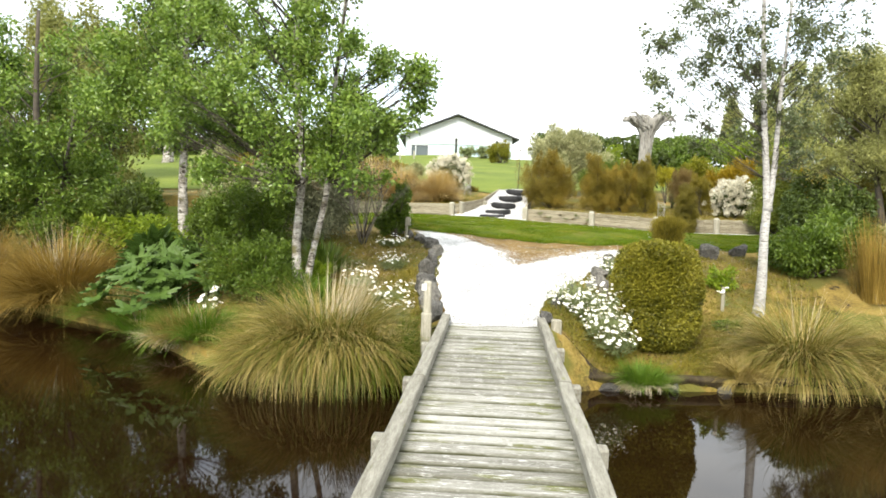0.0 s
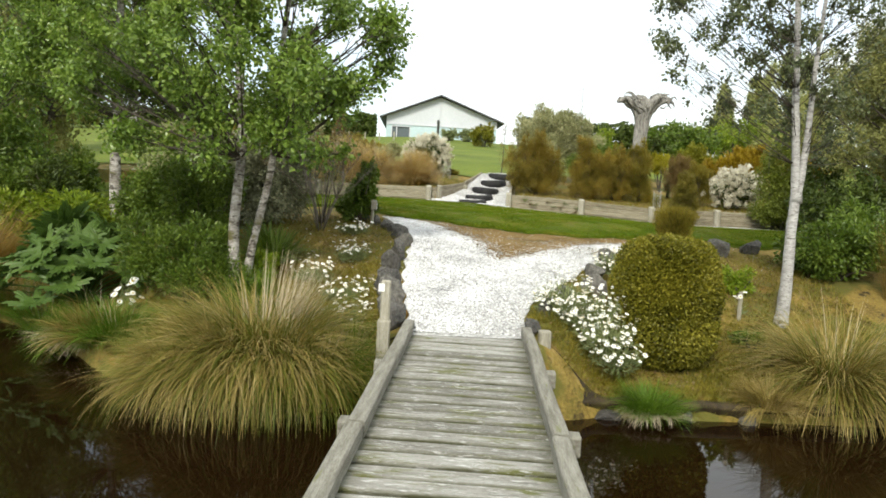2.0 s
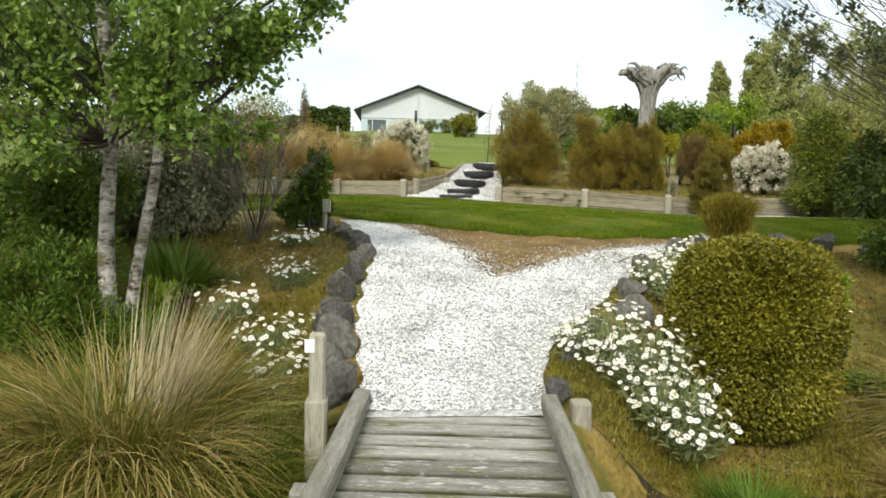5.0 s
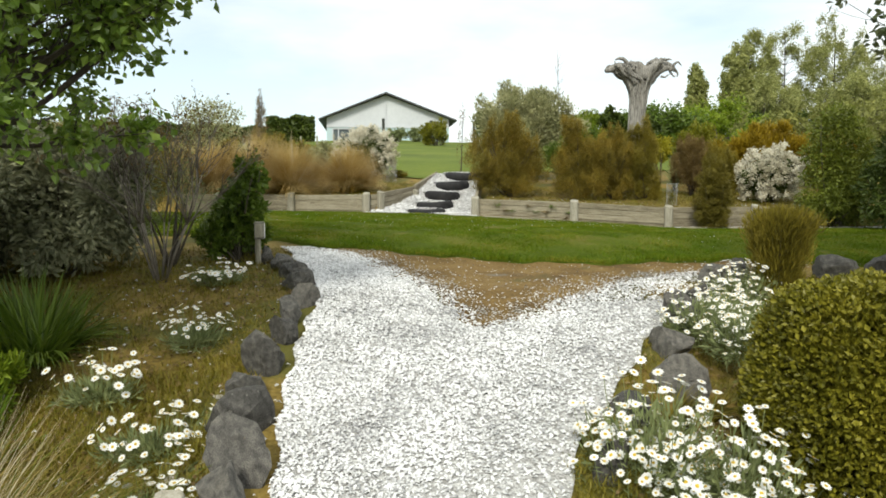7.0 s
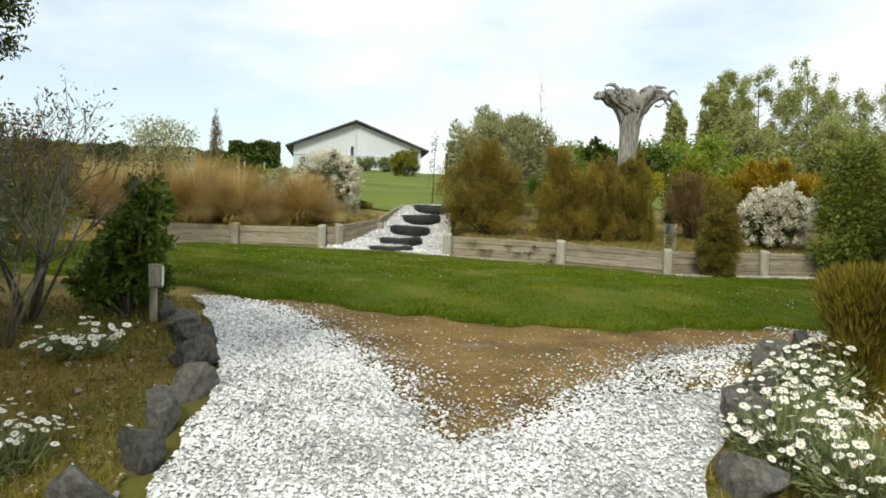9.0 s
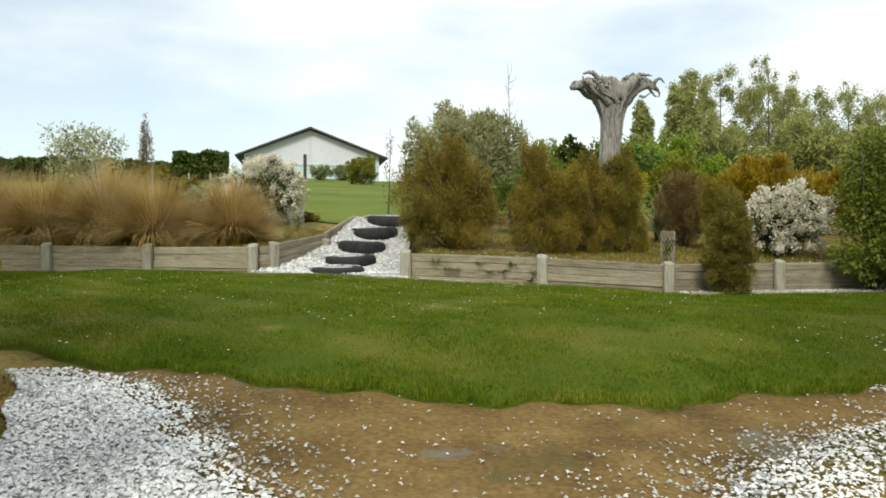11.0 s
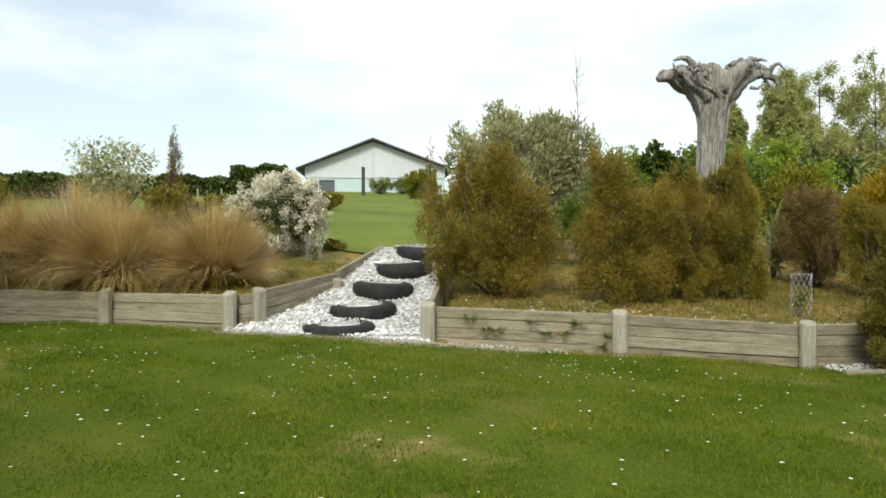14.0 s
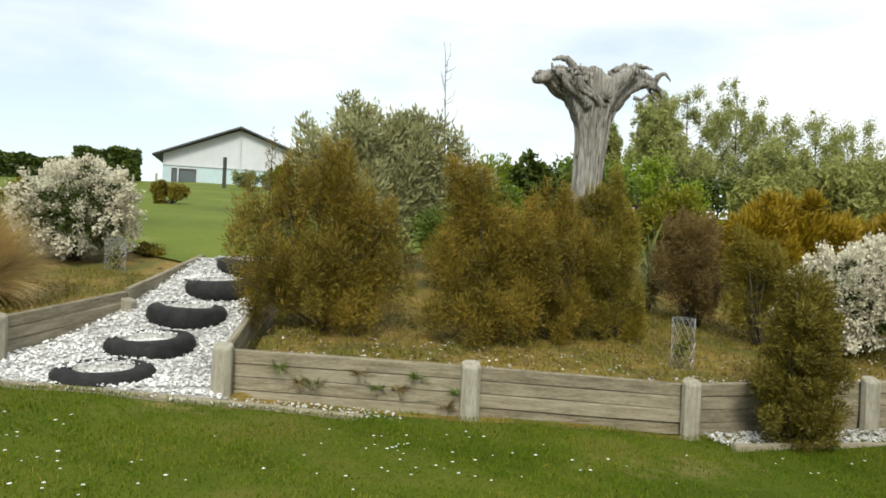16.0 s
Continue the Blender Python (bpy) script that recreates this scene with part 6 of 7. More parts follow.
def blossom_bush(x, y, R, h, n, seed, label, leaf):
    """A leafy bush with clusters of cream blossom over its skin."""
    rng = np.random.default_rng(seed)
    spots = [(0, 0, h * 0.5, R, R * 0.9, h * 0.5), (R * 0.3, 0, h * 0.62, R * 0.6, R * 0.6, h * 0.4), (-R * 0.3, 0, h * 0.5, R * 0.65, R * 0.6, h * 0.4)]
    ob = shrub("flowering_shrub", x, y, spots, leaf, 7000, (0.055, 0.02), label, seed=seed, inner=600, group="cream flowering shrubs")
    p, out = in_clumps(rng, spots, n, 0.1)
    k = p[:, 2] > 0.15
    p, out = p[k], out[k]
    m = 44
    q = np.repeat(p, m, 0) + np.repeat(out * rng.uniform(-0.02, 0.12, (len(p), 1)), m, 0) + rng.normal(0, 0.03, (len(p) * m, 3))
    tagged(part("blossom", leaves(Geo(), rng, q, 0.034, 0.028, np.repeat(out, m, 0), 0), L_CREAM, ob, "cream-white flower clusters"), kind="stuff")
    return ob


# the dark hedge leaf colour here paints the shadow between the flower clusters
blossom_bush(0.2, 21.55, 0.6, 1.08, 680, 170, "rounded shrub covered in cream-white blossom", L_HEDGE)
blossom_bush(7.62, 17.75, 0.56, 0.95, 420, 171, "dense shrub covered in cream-white blossom behind the wall", L_HEDGE)
shrub("rusty_shrub", -0.45, 20.9, [(0, 0, 0.25, 0.3, 0.25, 0.25)], L_RUSH, 2200, (0.04, 0.02), "small rusty-leaved shrub on the bed", seed=172)
shrub("low_herb", 1.0, 21.9, [(0, 0, 0.08, 0.2, 0.15, 0.1)], L_BRONZE, 900, (0.05, 0.02), "low dark cushion plant", "herb", seed=173)


# upturned stump with its root plate in the air
def driftwood(x, y):
    rng = np.random.default_rng(180)
    z = gz(x, y)
    ob = thing("driftwood_stump", (x, y, z), "bleached upturned tree stump with spreading roots on top", "stump")
    g = Geo()
    n = 120
    hs = np.linspace(-0.15, 2.42, 40)
    wide = np.interp(hs, (-0.15, 0.6, 1.3, 1.8, 2.0, 2.15, 2.3, 2.42), (0.19, 0.175, 0.165, 0.172, 0.188, 0.225, 0.28, 0.29))
    a = np.linspace(0, 2 * np.pi, n, endpoint=False)
    V = []
    for h, r in zip(hs, wide):
        up = np.clip((h - 1.8) / 0.62, 0, 1)
        ridge = 0.06 * np.sin(5 * a + 1 + 0.3 * h) + 0.05 * (1 - 2 * np.abs(np.sin(4.5 * a - 0.4 * h))) + 0.05 * (0.6 - np.abs(np.sin(9 * a + 2 + 0.5 * np.sin(3 * h)))) + 0.03 * (0.6 - np.abs(np.sin(16.5 * a + h)))
        w = r * (1 + ridge * (1 + 2 * up))
        V.append(np.stack((w * np.cos(a) * (1 + 0.35 * up) + 0.015 * h, w * (0.85 - 0.2 * up) * np.sin(a), h + 0.1 * up * np.sin(3 * a + 1) + 0 * a), 1))
    rows = len(hs)
    i, j = np.meshgrid(np.arange(rows - 1), np.arange(n), indexing="ij")
    jj = (j + 1) % n
    g.add(np.concatenate(V), np.stack((i * n + j, i * n + jj, (i + 1) * n + jj, (i + 1) * n + j), -1).reshape(-1, 4))
    g.f.append(np.array([np.arange(n) + (rows - 1) * n]))
    g.f.append(np.array([np.arange(n)[::-1]]))
    part("trunk", g, M_BLEACHED, ob, smooth=True)

    def root(pts, radii, sides=9, wobble=0.005):
        pts = np.array(pts, float)
        s = np.linspace(0, len(pts) - 1, 6 * (len(pts) - 1) + 1)
        k = np.clip(s.astype(int), 0, len(pts) - 2)
        f = (s - k)[:, None]
        p0, p1, p2, p3 = (pts[np.clip(k + d, 0, len(pts) - 1)] for d in (-1, 0, 1, 2))
        p = 0.5 * (2 * p1 + (p2 - p0) * f + (2 * p0 - 5 * p1 + 4 * p2 - p3) * f ** 2 + (3 * p1 - p0 - 3 * p2 + p3) * f ** 3)
        p[3:] += rng.normal(0, wobble, (len(p) - 3, 3))
        part("root", tube(Geo(), p, np.interp(s, np.arange(len(radii)), radii), sides, 0.06, rng), M_BLEACHED, ob, smooth=True)
        return p

    # the two great lobes: a low one that ends in a blunt spur, a high one that tapers outwards
    root([(-0.06, 0, 1.9), (-0.2, -0.02, 2.22), (-0.42, -0.03, 2.37), (-0.7, 0, 2.33)], (0.07, 0.12, 0.09, 0.03), 12)
    root([(-0.06, 0.08, 1.95), (-0.24, 0.12, 2.3), (-0.44, 0.14, 2.42), (-0.62, 0.12, 2.4)], (0.07, 0.1, 0.07, 0.03), 12)
    root([(0.08, 0, 1.95), (0.25, -0.02, 2.25), (0.42, -0.04, 2.46), (0.6, -0.02, 2.5), (0.8, 0, 2.4)], (0.07, 0.12, 0.11, 0.07, 0.025), 12)
    root([(0.06, 0.08, 1.98), (0.22, 0.08, 2.32), (0.38, 0.1, 2.52), (0.56, 0.08, 2.56), (0.72, 0.05, 2.48)], (0.07, 0.11, 0.09, 0.06, 0.025), 12)
    # strands that climb the trunk and fan out along the lobes
    for k in range(30):
        t = 2 * np.pi * k / 30 + rng.normal(0, 0.08)
        c, s = np.cos(t), np.sin(t)
        side = 1 if c > 0.1 else -1
        out = np.clip(abs(c) * rng.uniform(0.7, 1.1), 0.25, 1)
        end = (side * (0.2 + 0.36 * out), s * 0.26, (2.5 if side > 0 else 2.4) + rng.uniform(-0.07, 0.05))
        tip = (end[0] + side * rng.uniform(0.0, 0.07), end[1] * 1.1, end[2] + rng.uniform(-0.06, 0.02))
        root([(c * 0.165 + 0.03, s * 0.14, 1.6), (c * 0.17 + 0.03, s * 0.145, 1.88), (c * 0.22 + 0.03, s * 0.16, 2.14), (end[0] * 0.78, end[1] * 0.85, end[2] - 0.1), end, tip],
             np.array((0.005, 0.024, 0.036, 0.04, 0.028, 0.008)) * rng.uniform(0.7, 1.15), 7, 0.003)
    # single roots: the hook and spurs over the low lobe, the crest and long snags of the high one
    for pts, radii in (
            ([(-0.2, -0.1, 2.36), (-0.3, -0.12, 2.5), (-0.4, -0.12, 2.56), (-0.53, -0.1, 2.54)], (0.05, 0.042, 0.032, 0.012)),
            ([(-0.2, 0.02, 2.38), (-0.16, 0, 2.5), (-0.06, 0, 2.5), (0.03, 0, 2.4)], (0.04, 0.03, 0.03, 0.04)),
            ([(-0.22, 0, 2.48), (-0.17, 0.02, 2.53), (-0.15, 0.02, 2.57)], (0.025, 0.014, 0.006)),
            ([(-0.42, -0.08, 2.32), (-0.5, -0.1, 2.38), (-0.53, -0.1, 2.5)], (0.04, 0.03, 0.01)),
            ([(-0.1, -0.14, 2.1), (-0.28, -0.17, 2.3), (-0.46, -0.16, 2.4), (-0.5, -0.12, 2.42)], (0.05, 0.06, 0.05, 0.02)),
            ([(0.06, -0.14, 2.12), (0.18, -0.18, 2.36), (0.32, -0.16, 2.5), (0.44, -0.1, 2.57)], (0.05, 0.07, 0.07, 0.03)),
            ([(0.3, -0.04, 2.46), (0.42, -0.02, 2.55), (0.5, 0, 2.55), (0.6, 0, 2.54)], (0.06, 0.055, 0.035, 0.012)),
            ([(0.4, -0.1, 2.36), (0.55, -0.1, 2.43), (0.68, -0.08, 2.42), (0.8, -0.06, 2.37)], (0.06, 0.05, 0.035, 0.018)),
            ([(0.6, -0.1, 2.4), (0.66, -0.14, 2.3), (0.7, -0.15, 2.27), (0.74, -0.14, 2.28)], (0.022, 0.016, 0.011, 0.004)),
            ([(0.42, -0.14, 2.26), (0.5, -0.16, 2.25), (0.56, -0.17, 2.29), (0.62, -0.16, 2.31)], (0.024, 0.016, 0.01, 0.004)),
            ([(0.76, -0.06, 2.39), (0.8, -0.07, 2.34), (0.79, -0.07, 2.28)], (0.022, 0.018, 0.008))):
        root(pts, radii, 8, 0.004)
    for k in range(18):
        x0 = np.interp(k, (0, 8, 9, 17), (-0.6, -0.12, 0.16, 0.68)) + rng.normal(0, 0.02)
        y0 = rng.uniform(-0.18, 0.12)
        z0 = np.interp(x0, (-0.65, -0.4, -0.1, 0.1, 0.4, 0.7), (2.34, 2.44, 2.42, 2.44, 2.58, 2.42))
        d = (1 if x0 > 0 else -1) * rng.uniform(0.03, 0.12)
        rise = rng.uniform(0.0, 0.09)
        root([(x0 - d * 0.5, y0, z0 - 0.07), (x0, y0 - 0.02, z0 + rise * 0.6), (x0 + d, y0 - 0.03, z0 + rise), (x0 + d * 1.6, y0 - 0.04, z0 + rise - rng.uniform(0, 0.06))], (0.04, 0.03, 0.018, 0.004), 6, 0.006)
    ob.matrix_basis = Matrix.Translation((x, y, z)) @ Matrix.Rotation(radians(2), 4, "Y") @ Matrix.Diagonal((1, 1, 1.05, 1))


driftwood(5.62, 19.45)


# thin cage round a seedling
def wire_cage(x, y, r, h, seed, label):
    rng = np.random.default_rng(seed)
    ob = thing("wire_cage", (x, y, gz(x, y)), label, "plant guard", "wire plant guards")
    g = Geo()
    n, rows = 12, 9
    for k in range(rows + 1):
        zz = h * k / rows
        for j in range(n):
            a0, a1 = 2 * np.pi * (j + 0.5 * (k % 2)) / n, 2 * np.pi * (j + 0.5 * (k % 2) + 0.5) / n
            p0 = np.array((r * np.cos(a0), r * np.sin(a0), zz))
            if k < rows:
                for sg in (-1, 1):
                    a1 = a0 + sg * np.pi / n
                    p1 = np.array((r * np.cos(a1), r * np.sin(a1), zz + h / rows)) + rng.normal(0, 0.003, 3)
                    tube(g, [p0, p1], 0.0016, 3)
            else:
                a1 = a0 + 2 * np.pi / n
                tube(g, [p0, (r * np.cos(a1), r * np.sin(a1), zz)], 0.002, 3)
    part("mesh", g, M_WIRE, ob)
    pts, out = in_clumps(rng, [(0, 0, h * 0.35, r * 0.6, r * 0.6, h * 0.35)], 120, 0.5)
    part("seedling", leaves(Geo(), rng, pts, 0.05, 0.025, out), L_BOX, ob, "small leafy seedling")


wire_cage(5.55, 17.3, 0.09, 0.4, 190, "chicken-wire guard round a seedling")
wire_cage(0.75, 20.9, 0.11, 0.35, 191, "chicken-wire guard round a seedling")

# a tall dry flower stalk, and a slim dark conifer
g = Geo()
rng = np.random.default_rng(195)
ob = thing("flower_stalk", (4.5, 21.0, gz(4.5, 21)), "tall thin dry flower stalk above the shrubs", "plant")
s9 = np.linspace(0, 1, 10)
tube(g, np.stack((-0.06 * s9 ** 2, 0 * s9, 2.75 * s9), 1), np.linspace(0.012, 0.004, 10), 5)
for k in range(14):
    h = rng.uniform(1.9, 2.7)
    a = rng.uniform(0, 6.283)
    L = rng.uniform(0.1, 0.3)
    tube(g, [(-0.06 * (h / 2.75) ** 2, 0, h), (L * 0.5 * np.cos(a), L * 0.5 * np.sin(a), h + L * 0.5), (L * 0.7 * np.cos(a), L * 0.7 * np.sin(a), h + L)], [0.004, 0.003, 0.002], 4)
part("stalk", g, M_BARETWIG, ob)
shrub("slim_conifer", -3.05, 28.0, [(0, 0, 0.9, 0.22, 0.22, 0.8), (0, 0, 1.75, 0.09, 0.09, 0.6)], L_DUSK, 1100, (0.12, 0.02), "slim dark upright conifer", seed=196, up=0.6)
shrub("slim_conifer", 2.35, 21.6, [(0, 0, 0.8, 0.12, 0.12, 0.7), (0.05, 0, 1.45, 0.09, 0.09, 0.3)], L_DUSK, 260, (0.06, 0.012), "thin wispy dark sapling behind shrubs", seed=197, up=0.3, fill=0.8, stems=1)
rng = np.random.default_rng(198)
for k, (x, y, h, w, lf) in enumerate(((-4.75, 29, 2.0, 1.35, L_OLIVE), (-2.3, 25, 0.95, 0.9, L_BRONZE), (-1.2, 24.6, 0.7, 0.8, L_OLIVE), (-7.3, 13.1, 1.6, 1.2, L_GREEN), (-9.6, 13.2, 1.7, 1.3, L_HEDGE), (-6.2, 13.3, 1.3, 1.0, L_HEDGE), (-11.5, 15.4, 1.9, 1.4, L_HEDGE), (-6.4, 27, 1.2, 0.9, L_BRONZE), (-3.2, 26, 0.8, 0.9, L_BRONZE), (-1.6, 27, 0.7, 0.8, L_BRONZE), (-8.4, 25.5, 1.5, 1.2, L_OLIVE), (-6.6, 22.2, 1.3, 1.0, L_BRONZE), (3.35, 38, 1.15, 0.9, L_LIME), (-6.6, 14.4, 1.1, 0.9, L_GREEN), (-4.3, 16.3, 1.2, 1.0, L_BRONZE), (-8.0, 16.6, 1.4, 1.1, L_WILLOW), (-5.7, 18.2, 1.2, 1.0, L_OLIVE), (6.9, 11.4, 0.95, 0.8, L_GREEN), (7.4, 12.6, 1.3, 1.0, L_HEDGE), (9.3, 12.6, 1.4, 1.1, L_BRONZE), (8.3, 14.9, 1.5, 1.1, L_HEDGE), (10.2, 16.0, 1.5, 1.2, L_BRONZE), (11.8, 14.2, 1.6, 1.2, L_HEDGE), (7.8, 10.7, 1.1, 0.9, L_OLIVE), (9.4, 11.5, 1.3, 1.0, L_WILLOW), (-10.5, 14.0, 1.3, 1.1, L_GREEN), (0.2, 30.0, 0.55, 0.6, L_BRONZE))):
    shrub("garden_shrub", x, y, lumps(rng, (0, 0, h * 0.5), (w * 0.7, w * 0.5, h * 0.4), 9, h * 0.34), lf, 4200, (0.1, 0.035), "rounded leafy garden shrub beside the lawn", seed=200 + k, inner=400, group="lawn shrubs")


# ---- hedges and far trees ----
def hedge(a, b, high, deep, n, seed, label):
    rng = np.random.default_rng(seed)
    a, b = np.array(a, float), np.array(b, float)
    L = np.linalg.norm(b - a)
    mid = (a + b) / 2
    z = min(gz(*a), gz(*b), gz(*mid))
    ob = thing("hedge", (mid[0], mid[1], z), label, "hedge", "far hedges")
    t = rng.uniform(-0.5, 0.5, n)
    d = (b - a) / L
    nn = np.array((-d[1], d[0]))
    w = rng.uniform(-1, 1, n)
    top = high * (1 + 0.05 * np.sin(t * L * 2.1) + 0.05 * np.sin(t * L * 5.3))
    h = rng.uniform(0, 1, n) ** 0.7
    shape = np.sqrt(np.clip(1 - (h * 0.9) ** 4, 0.1, 1))
    zz = gz(*mid) - z
    p = np.column_stack((d[0] * t * L + nn[0] * w * deep * shape, d[1] * t * L + nn[1] * w * deep * shape, h * top + zz))
    part("foliage", leaves(Geo(), rng, p, 0.24, 0.14), L_HEDGE, ob)
    g = Geo()
    for k in range(int(L / 0.8)):
        s = (k + 0.5) * 0.8 - L / 2
        tube(g, [(d[0] * s, d[1] * s, zz - 0.3), (d[0] * s + rng.normal(0, 0.1), d[1] * s, zz + high * 0.8)], [0.05, 0.02], 5)
    tagged(part("stem_growth", g, M_TWIG, ob), kind="stuff")


hedge((-24, 44), (-5.0, 46.4), 1.2, 0.9, 16000, 220, "long dark green clipped hedge on the skyline")
hedge((-5.2, 45.6), (-2.7, 45.9), 1.35, 0.9, 4200, 221, "dark green rounded hedge beside the house")
hedge((-40, 38), (-24, 44), 2.2, 1.2, 9000, 222, "tall dark green hedge in the distance")
hedge((6.5, 47), (30, 44), 1.8, 1.5, 14000, 223, "dark green hedge behind the garden")
rng = np.random.default_rng(230)
for k, (x, y, h, w) in enumerate(((18.6, 40, 5.4, 0.75), (17.0, 41, 4.2, 0.6), (29, 58, 11.2, 2.2), (33, 60, 12.6, 2.6), (36.5, 59, 13.2, 2.8), (40.5, 61, 11.8, 2.8), (44.5, 60, 12.0, 3.0), (49, 61, 11.8, 3.2), (54, 60, 11.2, 3.2), (24, 47, 4.2, 2.2), (29, 46, 4.6, 2.4), (34, 45, 4.2, 2.6), (40, 44, 4.6, 3), (46, 44, 4.8, 3))):
    h = h * 0.86 if y > 55 else h
    c = lumps(rng, (0, 0, h * 0.54), (w, w, h * 0.46), 80, max(w * 0.24, 0.3), 1.4)
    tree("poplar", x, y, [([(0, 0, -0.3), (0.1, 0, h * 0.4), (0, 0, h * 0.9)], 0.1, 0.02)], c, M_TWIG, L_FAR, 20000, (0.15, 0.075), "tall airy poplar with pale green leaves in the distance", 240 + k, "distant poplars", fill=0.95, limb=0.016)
rng = np.random.default_rng(231)
c = lumps(rng, (0, 0, 5.6), (2.3, 2.2, 3.4), 36, 0.9)
tree("gum_tree", -13.6, 35.5, [([(0, 0, -0.3), (0.2, 0, 3), (0, 0, 8.5)], 0.25, 0.05)], c, M_ALDER, L_HEDGE, 8000, (0.26, 0.1), "tall dark gum tree beyond the hedge", 260, limb=0.05)
rng = np.random.default_rng(232)
for k, (x, y, h, w, lf) in enumerate(((12.5, 24, 1.9, 1.4, L_WILLOW), (14.5, 19.5, 2.2, 1.5, L_OLIVE), (17, 27, 2.2, 2.0, L_WILLOW), (21, 33, 2.6, 2.4, L_WILLOW), (11.0, 31, 1.9, 1.6, L_GREEN), (15, 35, 2.2, 2.0, L_BRIGHT), (-20, 33, 5, 2.6, L_WILLOW), (-26, 30, 6, 3, L_WILLOW), (13, 12.0, 4.0, 2.2, L_OLIVE), (16, 15.5, 4.2, 2.4, L_WILLOW), (25, 24, 3.5, 3, L_WILLOW), (30, 34, 3.2, 3, L_WILLOW))):
    c = lumps(rng, (0, 0, h * 0.52), (w, w, h * 0.42), 24, max(w * 0.36, 0.5), 1.0)
    tree("garden_tree", x, y, [([(0, 0, -0.3), (0.1, 0, h * 0.3), (0, 0, h * 0.8)], 0.12, 0.03)], c, M_TWIG, lf, 6000, (0.17, 0.07), "leafy garden tree behind the shrub beds", 270 + k, "background garden trees")


# ---- the house ----
def house():
    z0, front, back = 3.9, 49.5, 62.0
    xl, xr, xm, eave, apex = -2.2, 5.2, 1.36, 5.95, 7.34
    ob = thing("house", (xm, front, z0), "white gabled house with a low dark roof on the hill", "house")

    def loc(v):
        return np.asarray(v, float) - np.array((xm, front, z0))

    g = Geo()
    seam = 5.42
    y = front
    v = [(xl, y, seam), (xr, y, seam), (xr, y, eave), (xm, y, apex), (xl, y, eave), (xl, back, seam), (xr, back, seam), (xr, back, eave), (xm, back, apex), (xl, back, eave)]
    g.add(loc(v), [(0, 4, 9, 5), (1, 6, 7, 2)])
    g.f.append(np.array([(0, 1, 2, 3, 4), (9, 8, 7, 6, 5)]))
    part("gable_wall", g, M_WHITE, ob)
    g = Geo()
    for a, b in ((xl, -1.85), (-0.6, xr)):
        box(g, (b - a, 0.2, seam - z0), loc(((a + b) / 2, front + 0.1, (seam + z0) / 2)))
    box(g, (1.25, 0.2, 0.5), loc((-1.225, front + 0.1, 4.13)))
    box(g, (1.25, 0.2, 0.1), loc((-1.225, front + 0.1, seam - 0.05)))
    for x in (xl, xr):
        box(g, (0.2, back - front - 0.2, seam - z0), loc((x + (0.1 if x < 0 else -0.1), (front + back) / 2 + 0.1, (seam + z0) / 2)))
    part("lower_wall", g, M_PALE, ob, "pale blue-grey lower wall")
    w = part("window", box(Geo(), (1.25, 0.03, 0.95), loc((-1.225, front + 0.1, 4.85)), 0), M_GLASS, ob)
    g = Geo()
    for x in (-1.83, -1.5, -0.62):
        box(g, (0.06, 0.09, 0.97), loc((x, front + 0.02, 4.85)))
    for zz in (4.4, 5.3):
        box(g, (1.27, 0.09, 0.06), loc((-1.225, front + 0.024, zz)))
    part("window_frame", g, M_WHITE, w)
    g = Geo()
    for sx, x in ((-1, xl - 0.45), (1, xr + 0.45)):
        ez = eave - 0.16
        a, b = np.array((xm, 0, apex + 0.06)), np.array((x, 0, ez))
        v = [(*p[:1], yy, p[2] + dz) for p in (a, b) for yy in (front - 0.45, back + 0.4) for dz in (0, 0.08)]
        g.add(loc(v), [(0, 1, 3, 2), (4, 6, 7, 5), (0, 4, 5, 1), (2, 3, 7, 6), (0, 2, 6, 4), (1, 5, 7, 3)])
    part("roof", g, M_ROOF, ob)
    part("downpipe", box(Geo(), (0.07, 0.06, apex - seam - 0.1), loc((xm, front - 0.035, (apex + seam) / 2 - 0.05))), M_WHITE, ob)
    part("band", box(Geo(), (xr - xl, 0.05, 0.06), loc(((xl + xr) / 2, front - 0.028, seam))), M_WHITE, ob)


house()
# fence of netting in front of the house: dark posts, a wire and some shrubs
for k, (x, y, h) in enumerate(((1.02, 41.0, 1.2), (3.4, 41.3, 1.15), (5.6, 41.6, 1.15), (-1.4, 41, 0.5), (-2.2, 41, 0.45), (-3.0, 41.2, 0.45), (-3.9, 41.3, 0.45), (-4.8, 41.4, 0.45), (-5.8, 41.6, 0.45))):
    fp = tagged(part("fence_post", tube(Geo(), [(0, 0, -0.3), (0, 0, h)], 0.07 if h > 1 else 0.04, 8), M_DARKPOST if h > 1 else M_POST), "round timber fence post on the hill lawn", "fence post", "fence posts")
    fp.location = (x, y, gz(x, y))
rng = np.random.default_rng(300)
for k, (x, y) in enumerate(((1.7, 42.5), (2.7, 42.8), (3.6, 42.6))):
    shrub("garden_shrub", x, y, lumps(rng, (0, 0, 0.4), (0.6, 0.3, 0.3), 14, 0.24), L_SILVER, 1500, (0.14, 0.04), "grey-green shrub in front of the house", seed=301 + k, group="upper lawn shrubs")


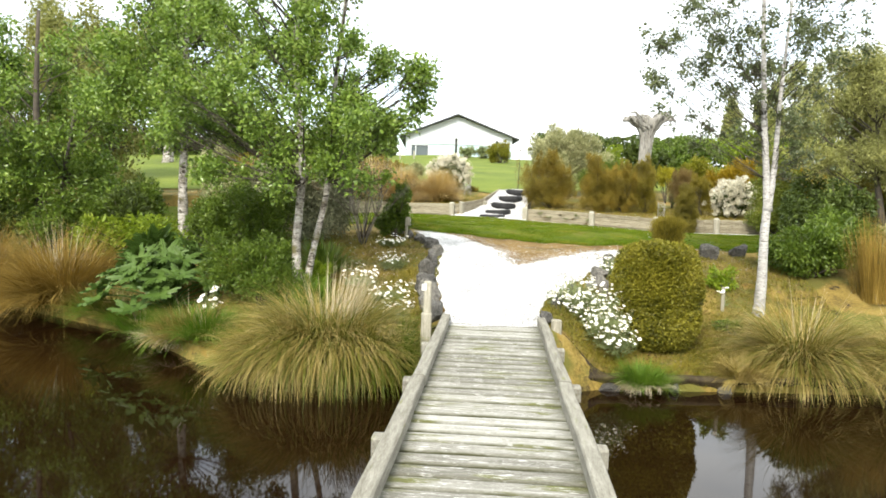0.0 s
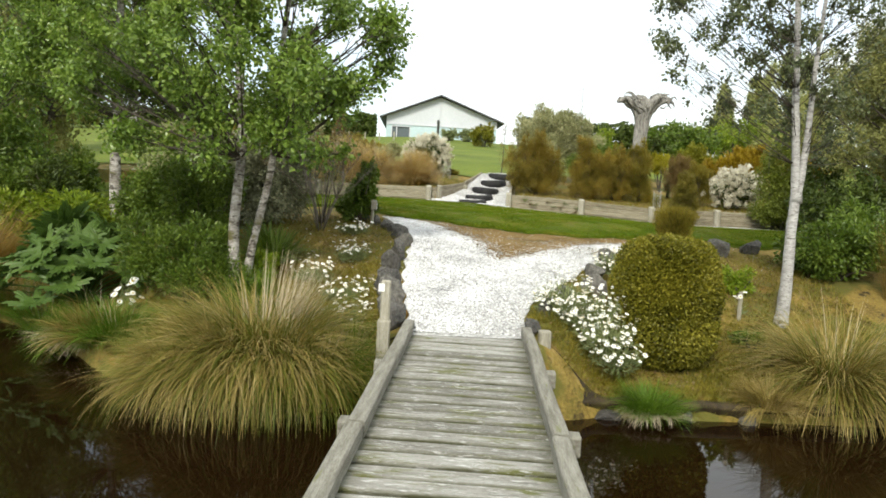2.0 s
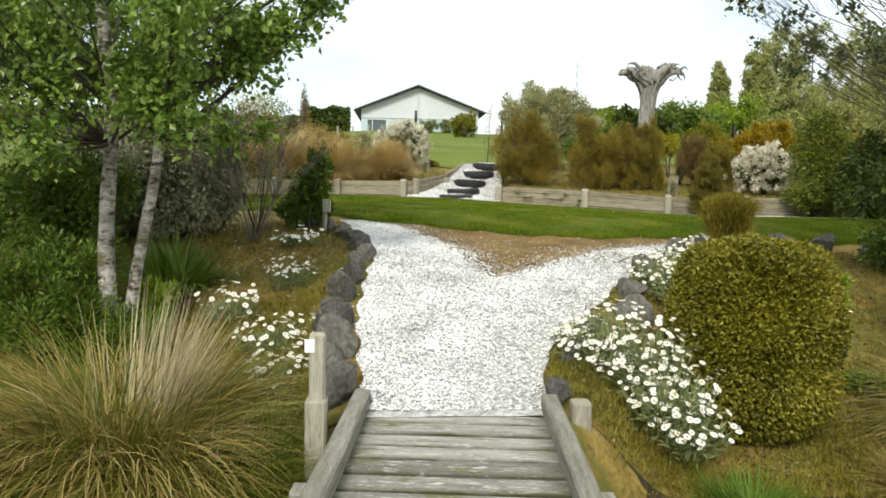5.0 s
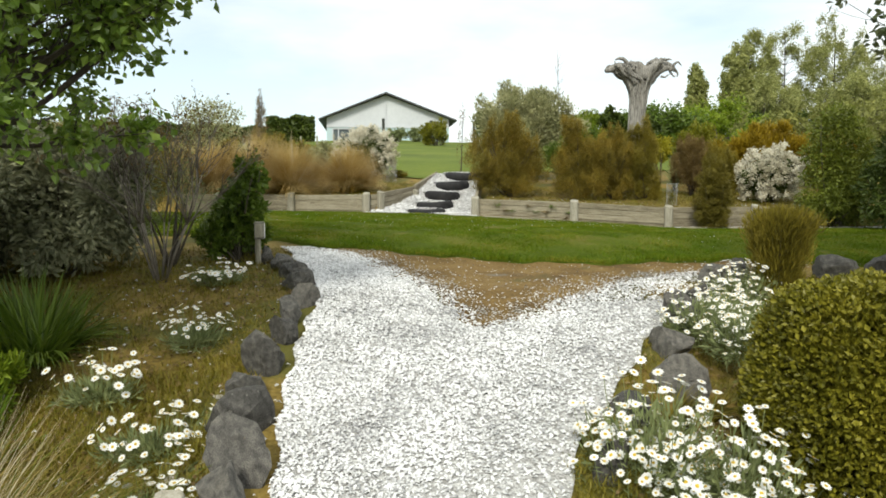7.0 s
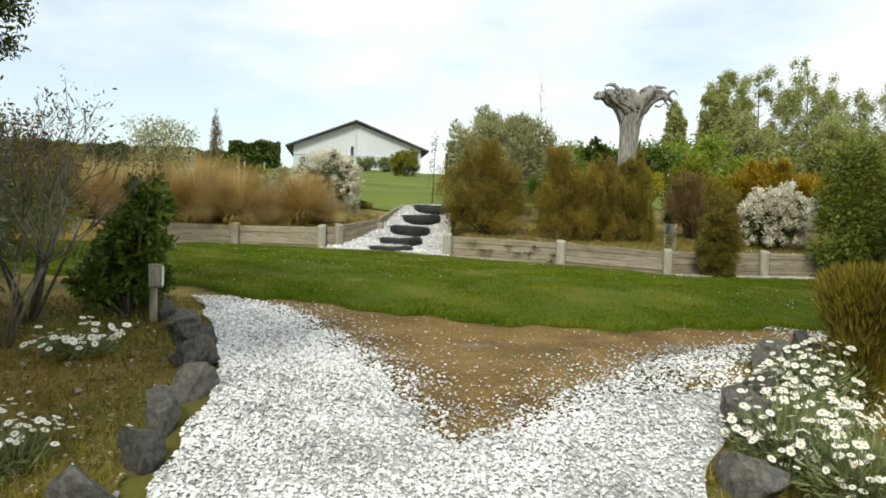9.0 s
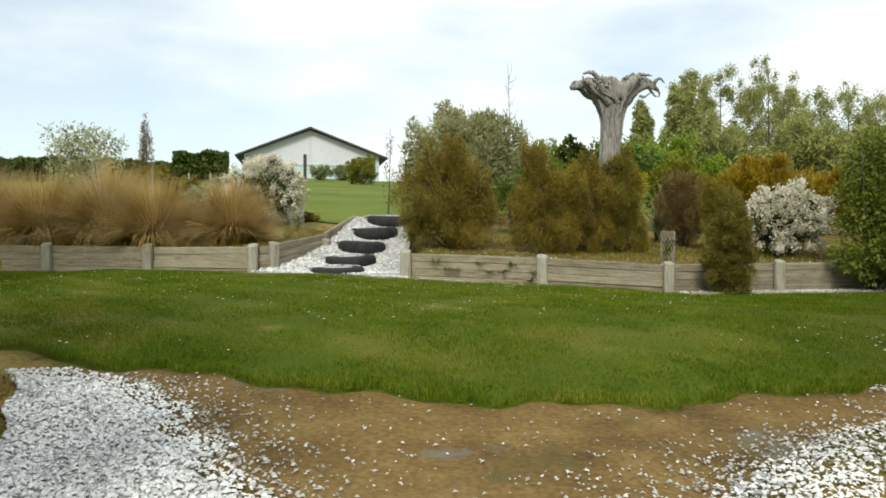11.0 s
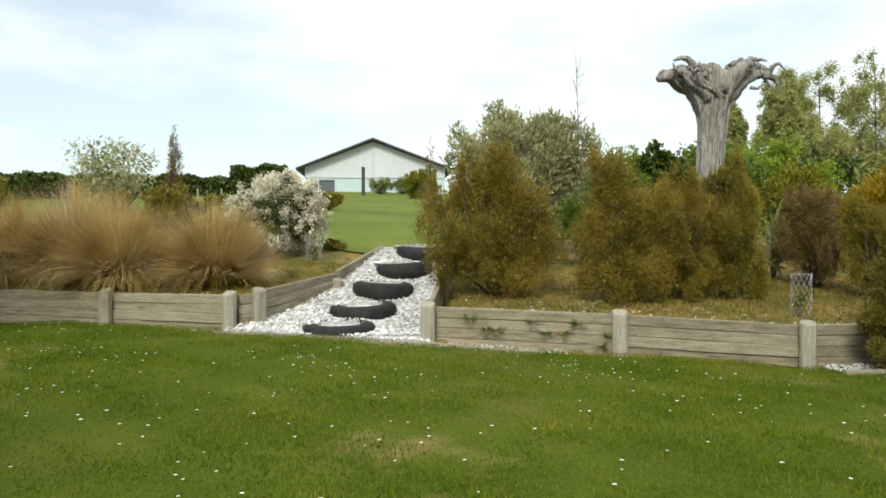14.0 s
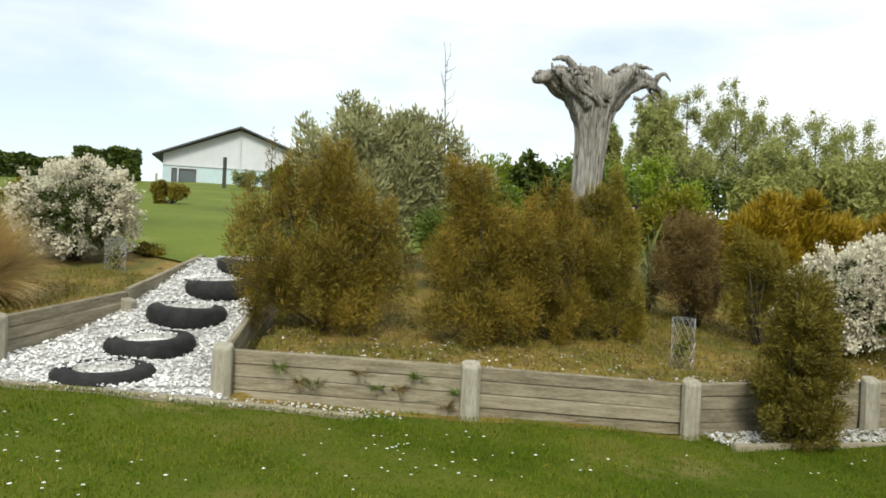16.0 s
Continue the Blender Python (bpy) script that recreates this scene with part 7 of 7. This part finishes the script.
# ---- litter on the soil ----
def litter(seed):
    rng = np.random.default_rng(seed)
    n = 15000
    x = np.concatenate((rng.uniform(-4.5, -0.35, n), rng.uniform(1.3, 5.5, n), rng.uniform(-4, 9, n)))
    y = np.concatenate((rng.uniform(7.4, 12.5, n), rng.uniform(7.4, 11.2, n), rng.uniform(0.15, 3.0, n)))
    y[2 * n:] += wall_y(x[2 * n:])
    keep = ~((y > 17) & (y < 20.6) & (x > step_left(y) - 0.15) & (x < step_right(y) + 0.15)) & (y > shore(x) + 0.15) & ~on_path(x, y) & ~((y > 9.6) & (y < 13) & (x > fork_left(y) - 0.05) & (x < fork_right(y) + 0.05))
    x, y = x[keep], y[keep]
    p = np.column_stack((x, y, ground_z(x, y) + 0.012))
    half = rng.uniform(size=len(p)) < 0.42
    g = Geo()
    chips(g, rng, p[half], 0.034)
    tagged(part("leaf_litter", g, M_LITTER), "dry brown leaf litter and bark bits on soil", "litter", kind="stuff")
    q = p[~half]
    k = 9000
    bx = np.concatenate((rng.uniform(0.95, 5.5, k), rng.uniform(-2.2, -0.4, k // 2)))
    by = np.concatenate((rng.uniform(7.22, 8.8, k), rng.uniform(7.7, 9.6, k // 2)))
    ok = (by > shore(bx) + 0.03) & ~on_path(bx, by) & (np.sin(3.1 * bx + 2 * by) + np.sin(5.3 * by - 2.2 * bx) > -0.9)
    q = np.concatenate((q, np.column_stack((bx, by, ground_z(bx, by) + 0.01))[ok]))
    q = np.repeat(q, 5, 0) + np.column_stack((rng.normal(0, 0.03, (len(q) * 5, 2)), np.zeros(len(q) * 5)))
    m = len(q)
    g = blades(Geo(), rng, q, rng.uniform(0, 6.283, m), rng.uniform(0.025, 0.075, m), np.full(m, 0.006), rng.uniform(0.1, 0.9, m), rng.uniform(0.2, 1.0, m), 2)
    tagged(part("weeds", g, M_MOSS), "tiny moss and weed tufts on the soil", "weeds", kind="stuff")


M_LITTER = foliage("litter", [(0.05, 0.034, 0.014), (0.12, 0.082, 0.03), (0.19, 0.13, 0.055), (0.28, 0.22, 0.13)], 0.0, 0.9)
M_MOSS = foliage("moss", [(0.075, 0.07, 0.01), (0.145, 0.135, 0.018), (0.215, 0.175, 0.032)], 0.2)
litter(400)


# small weeds growing out of the wall's joints
rng = np.random.default_rng(410)
for k in range(9):
    s = (0.22, 0.3, 0.36, 0.55, 0.62, 0.7, 0.78, 0.9, 0.95)[k]
    x = 2.07 + 1.62 * s
    y = 17.33 - 0.37 * s - 0.03
    tussock("wall_weed", x, y, 60, 0.1, L_DUSK if k % 2 else L_GREEN, "small dry weed growing from the board wall", 411 + k, 0.006, 0.03, (0.4, 1.6), (0.2, 1.5), z=1.33 - 0.06 * s - (0.09 if k % 3 else 0.0) - (0.1 if k == 7 else 0), category="weed", group="wall weeds", segs=3)
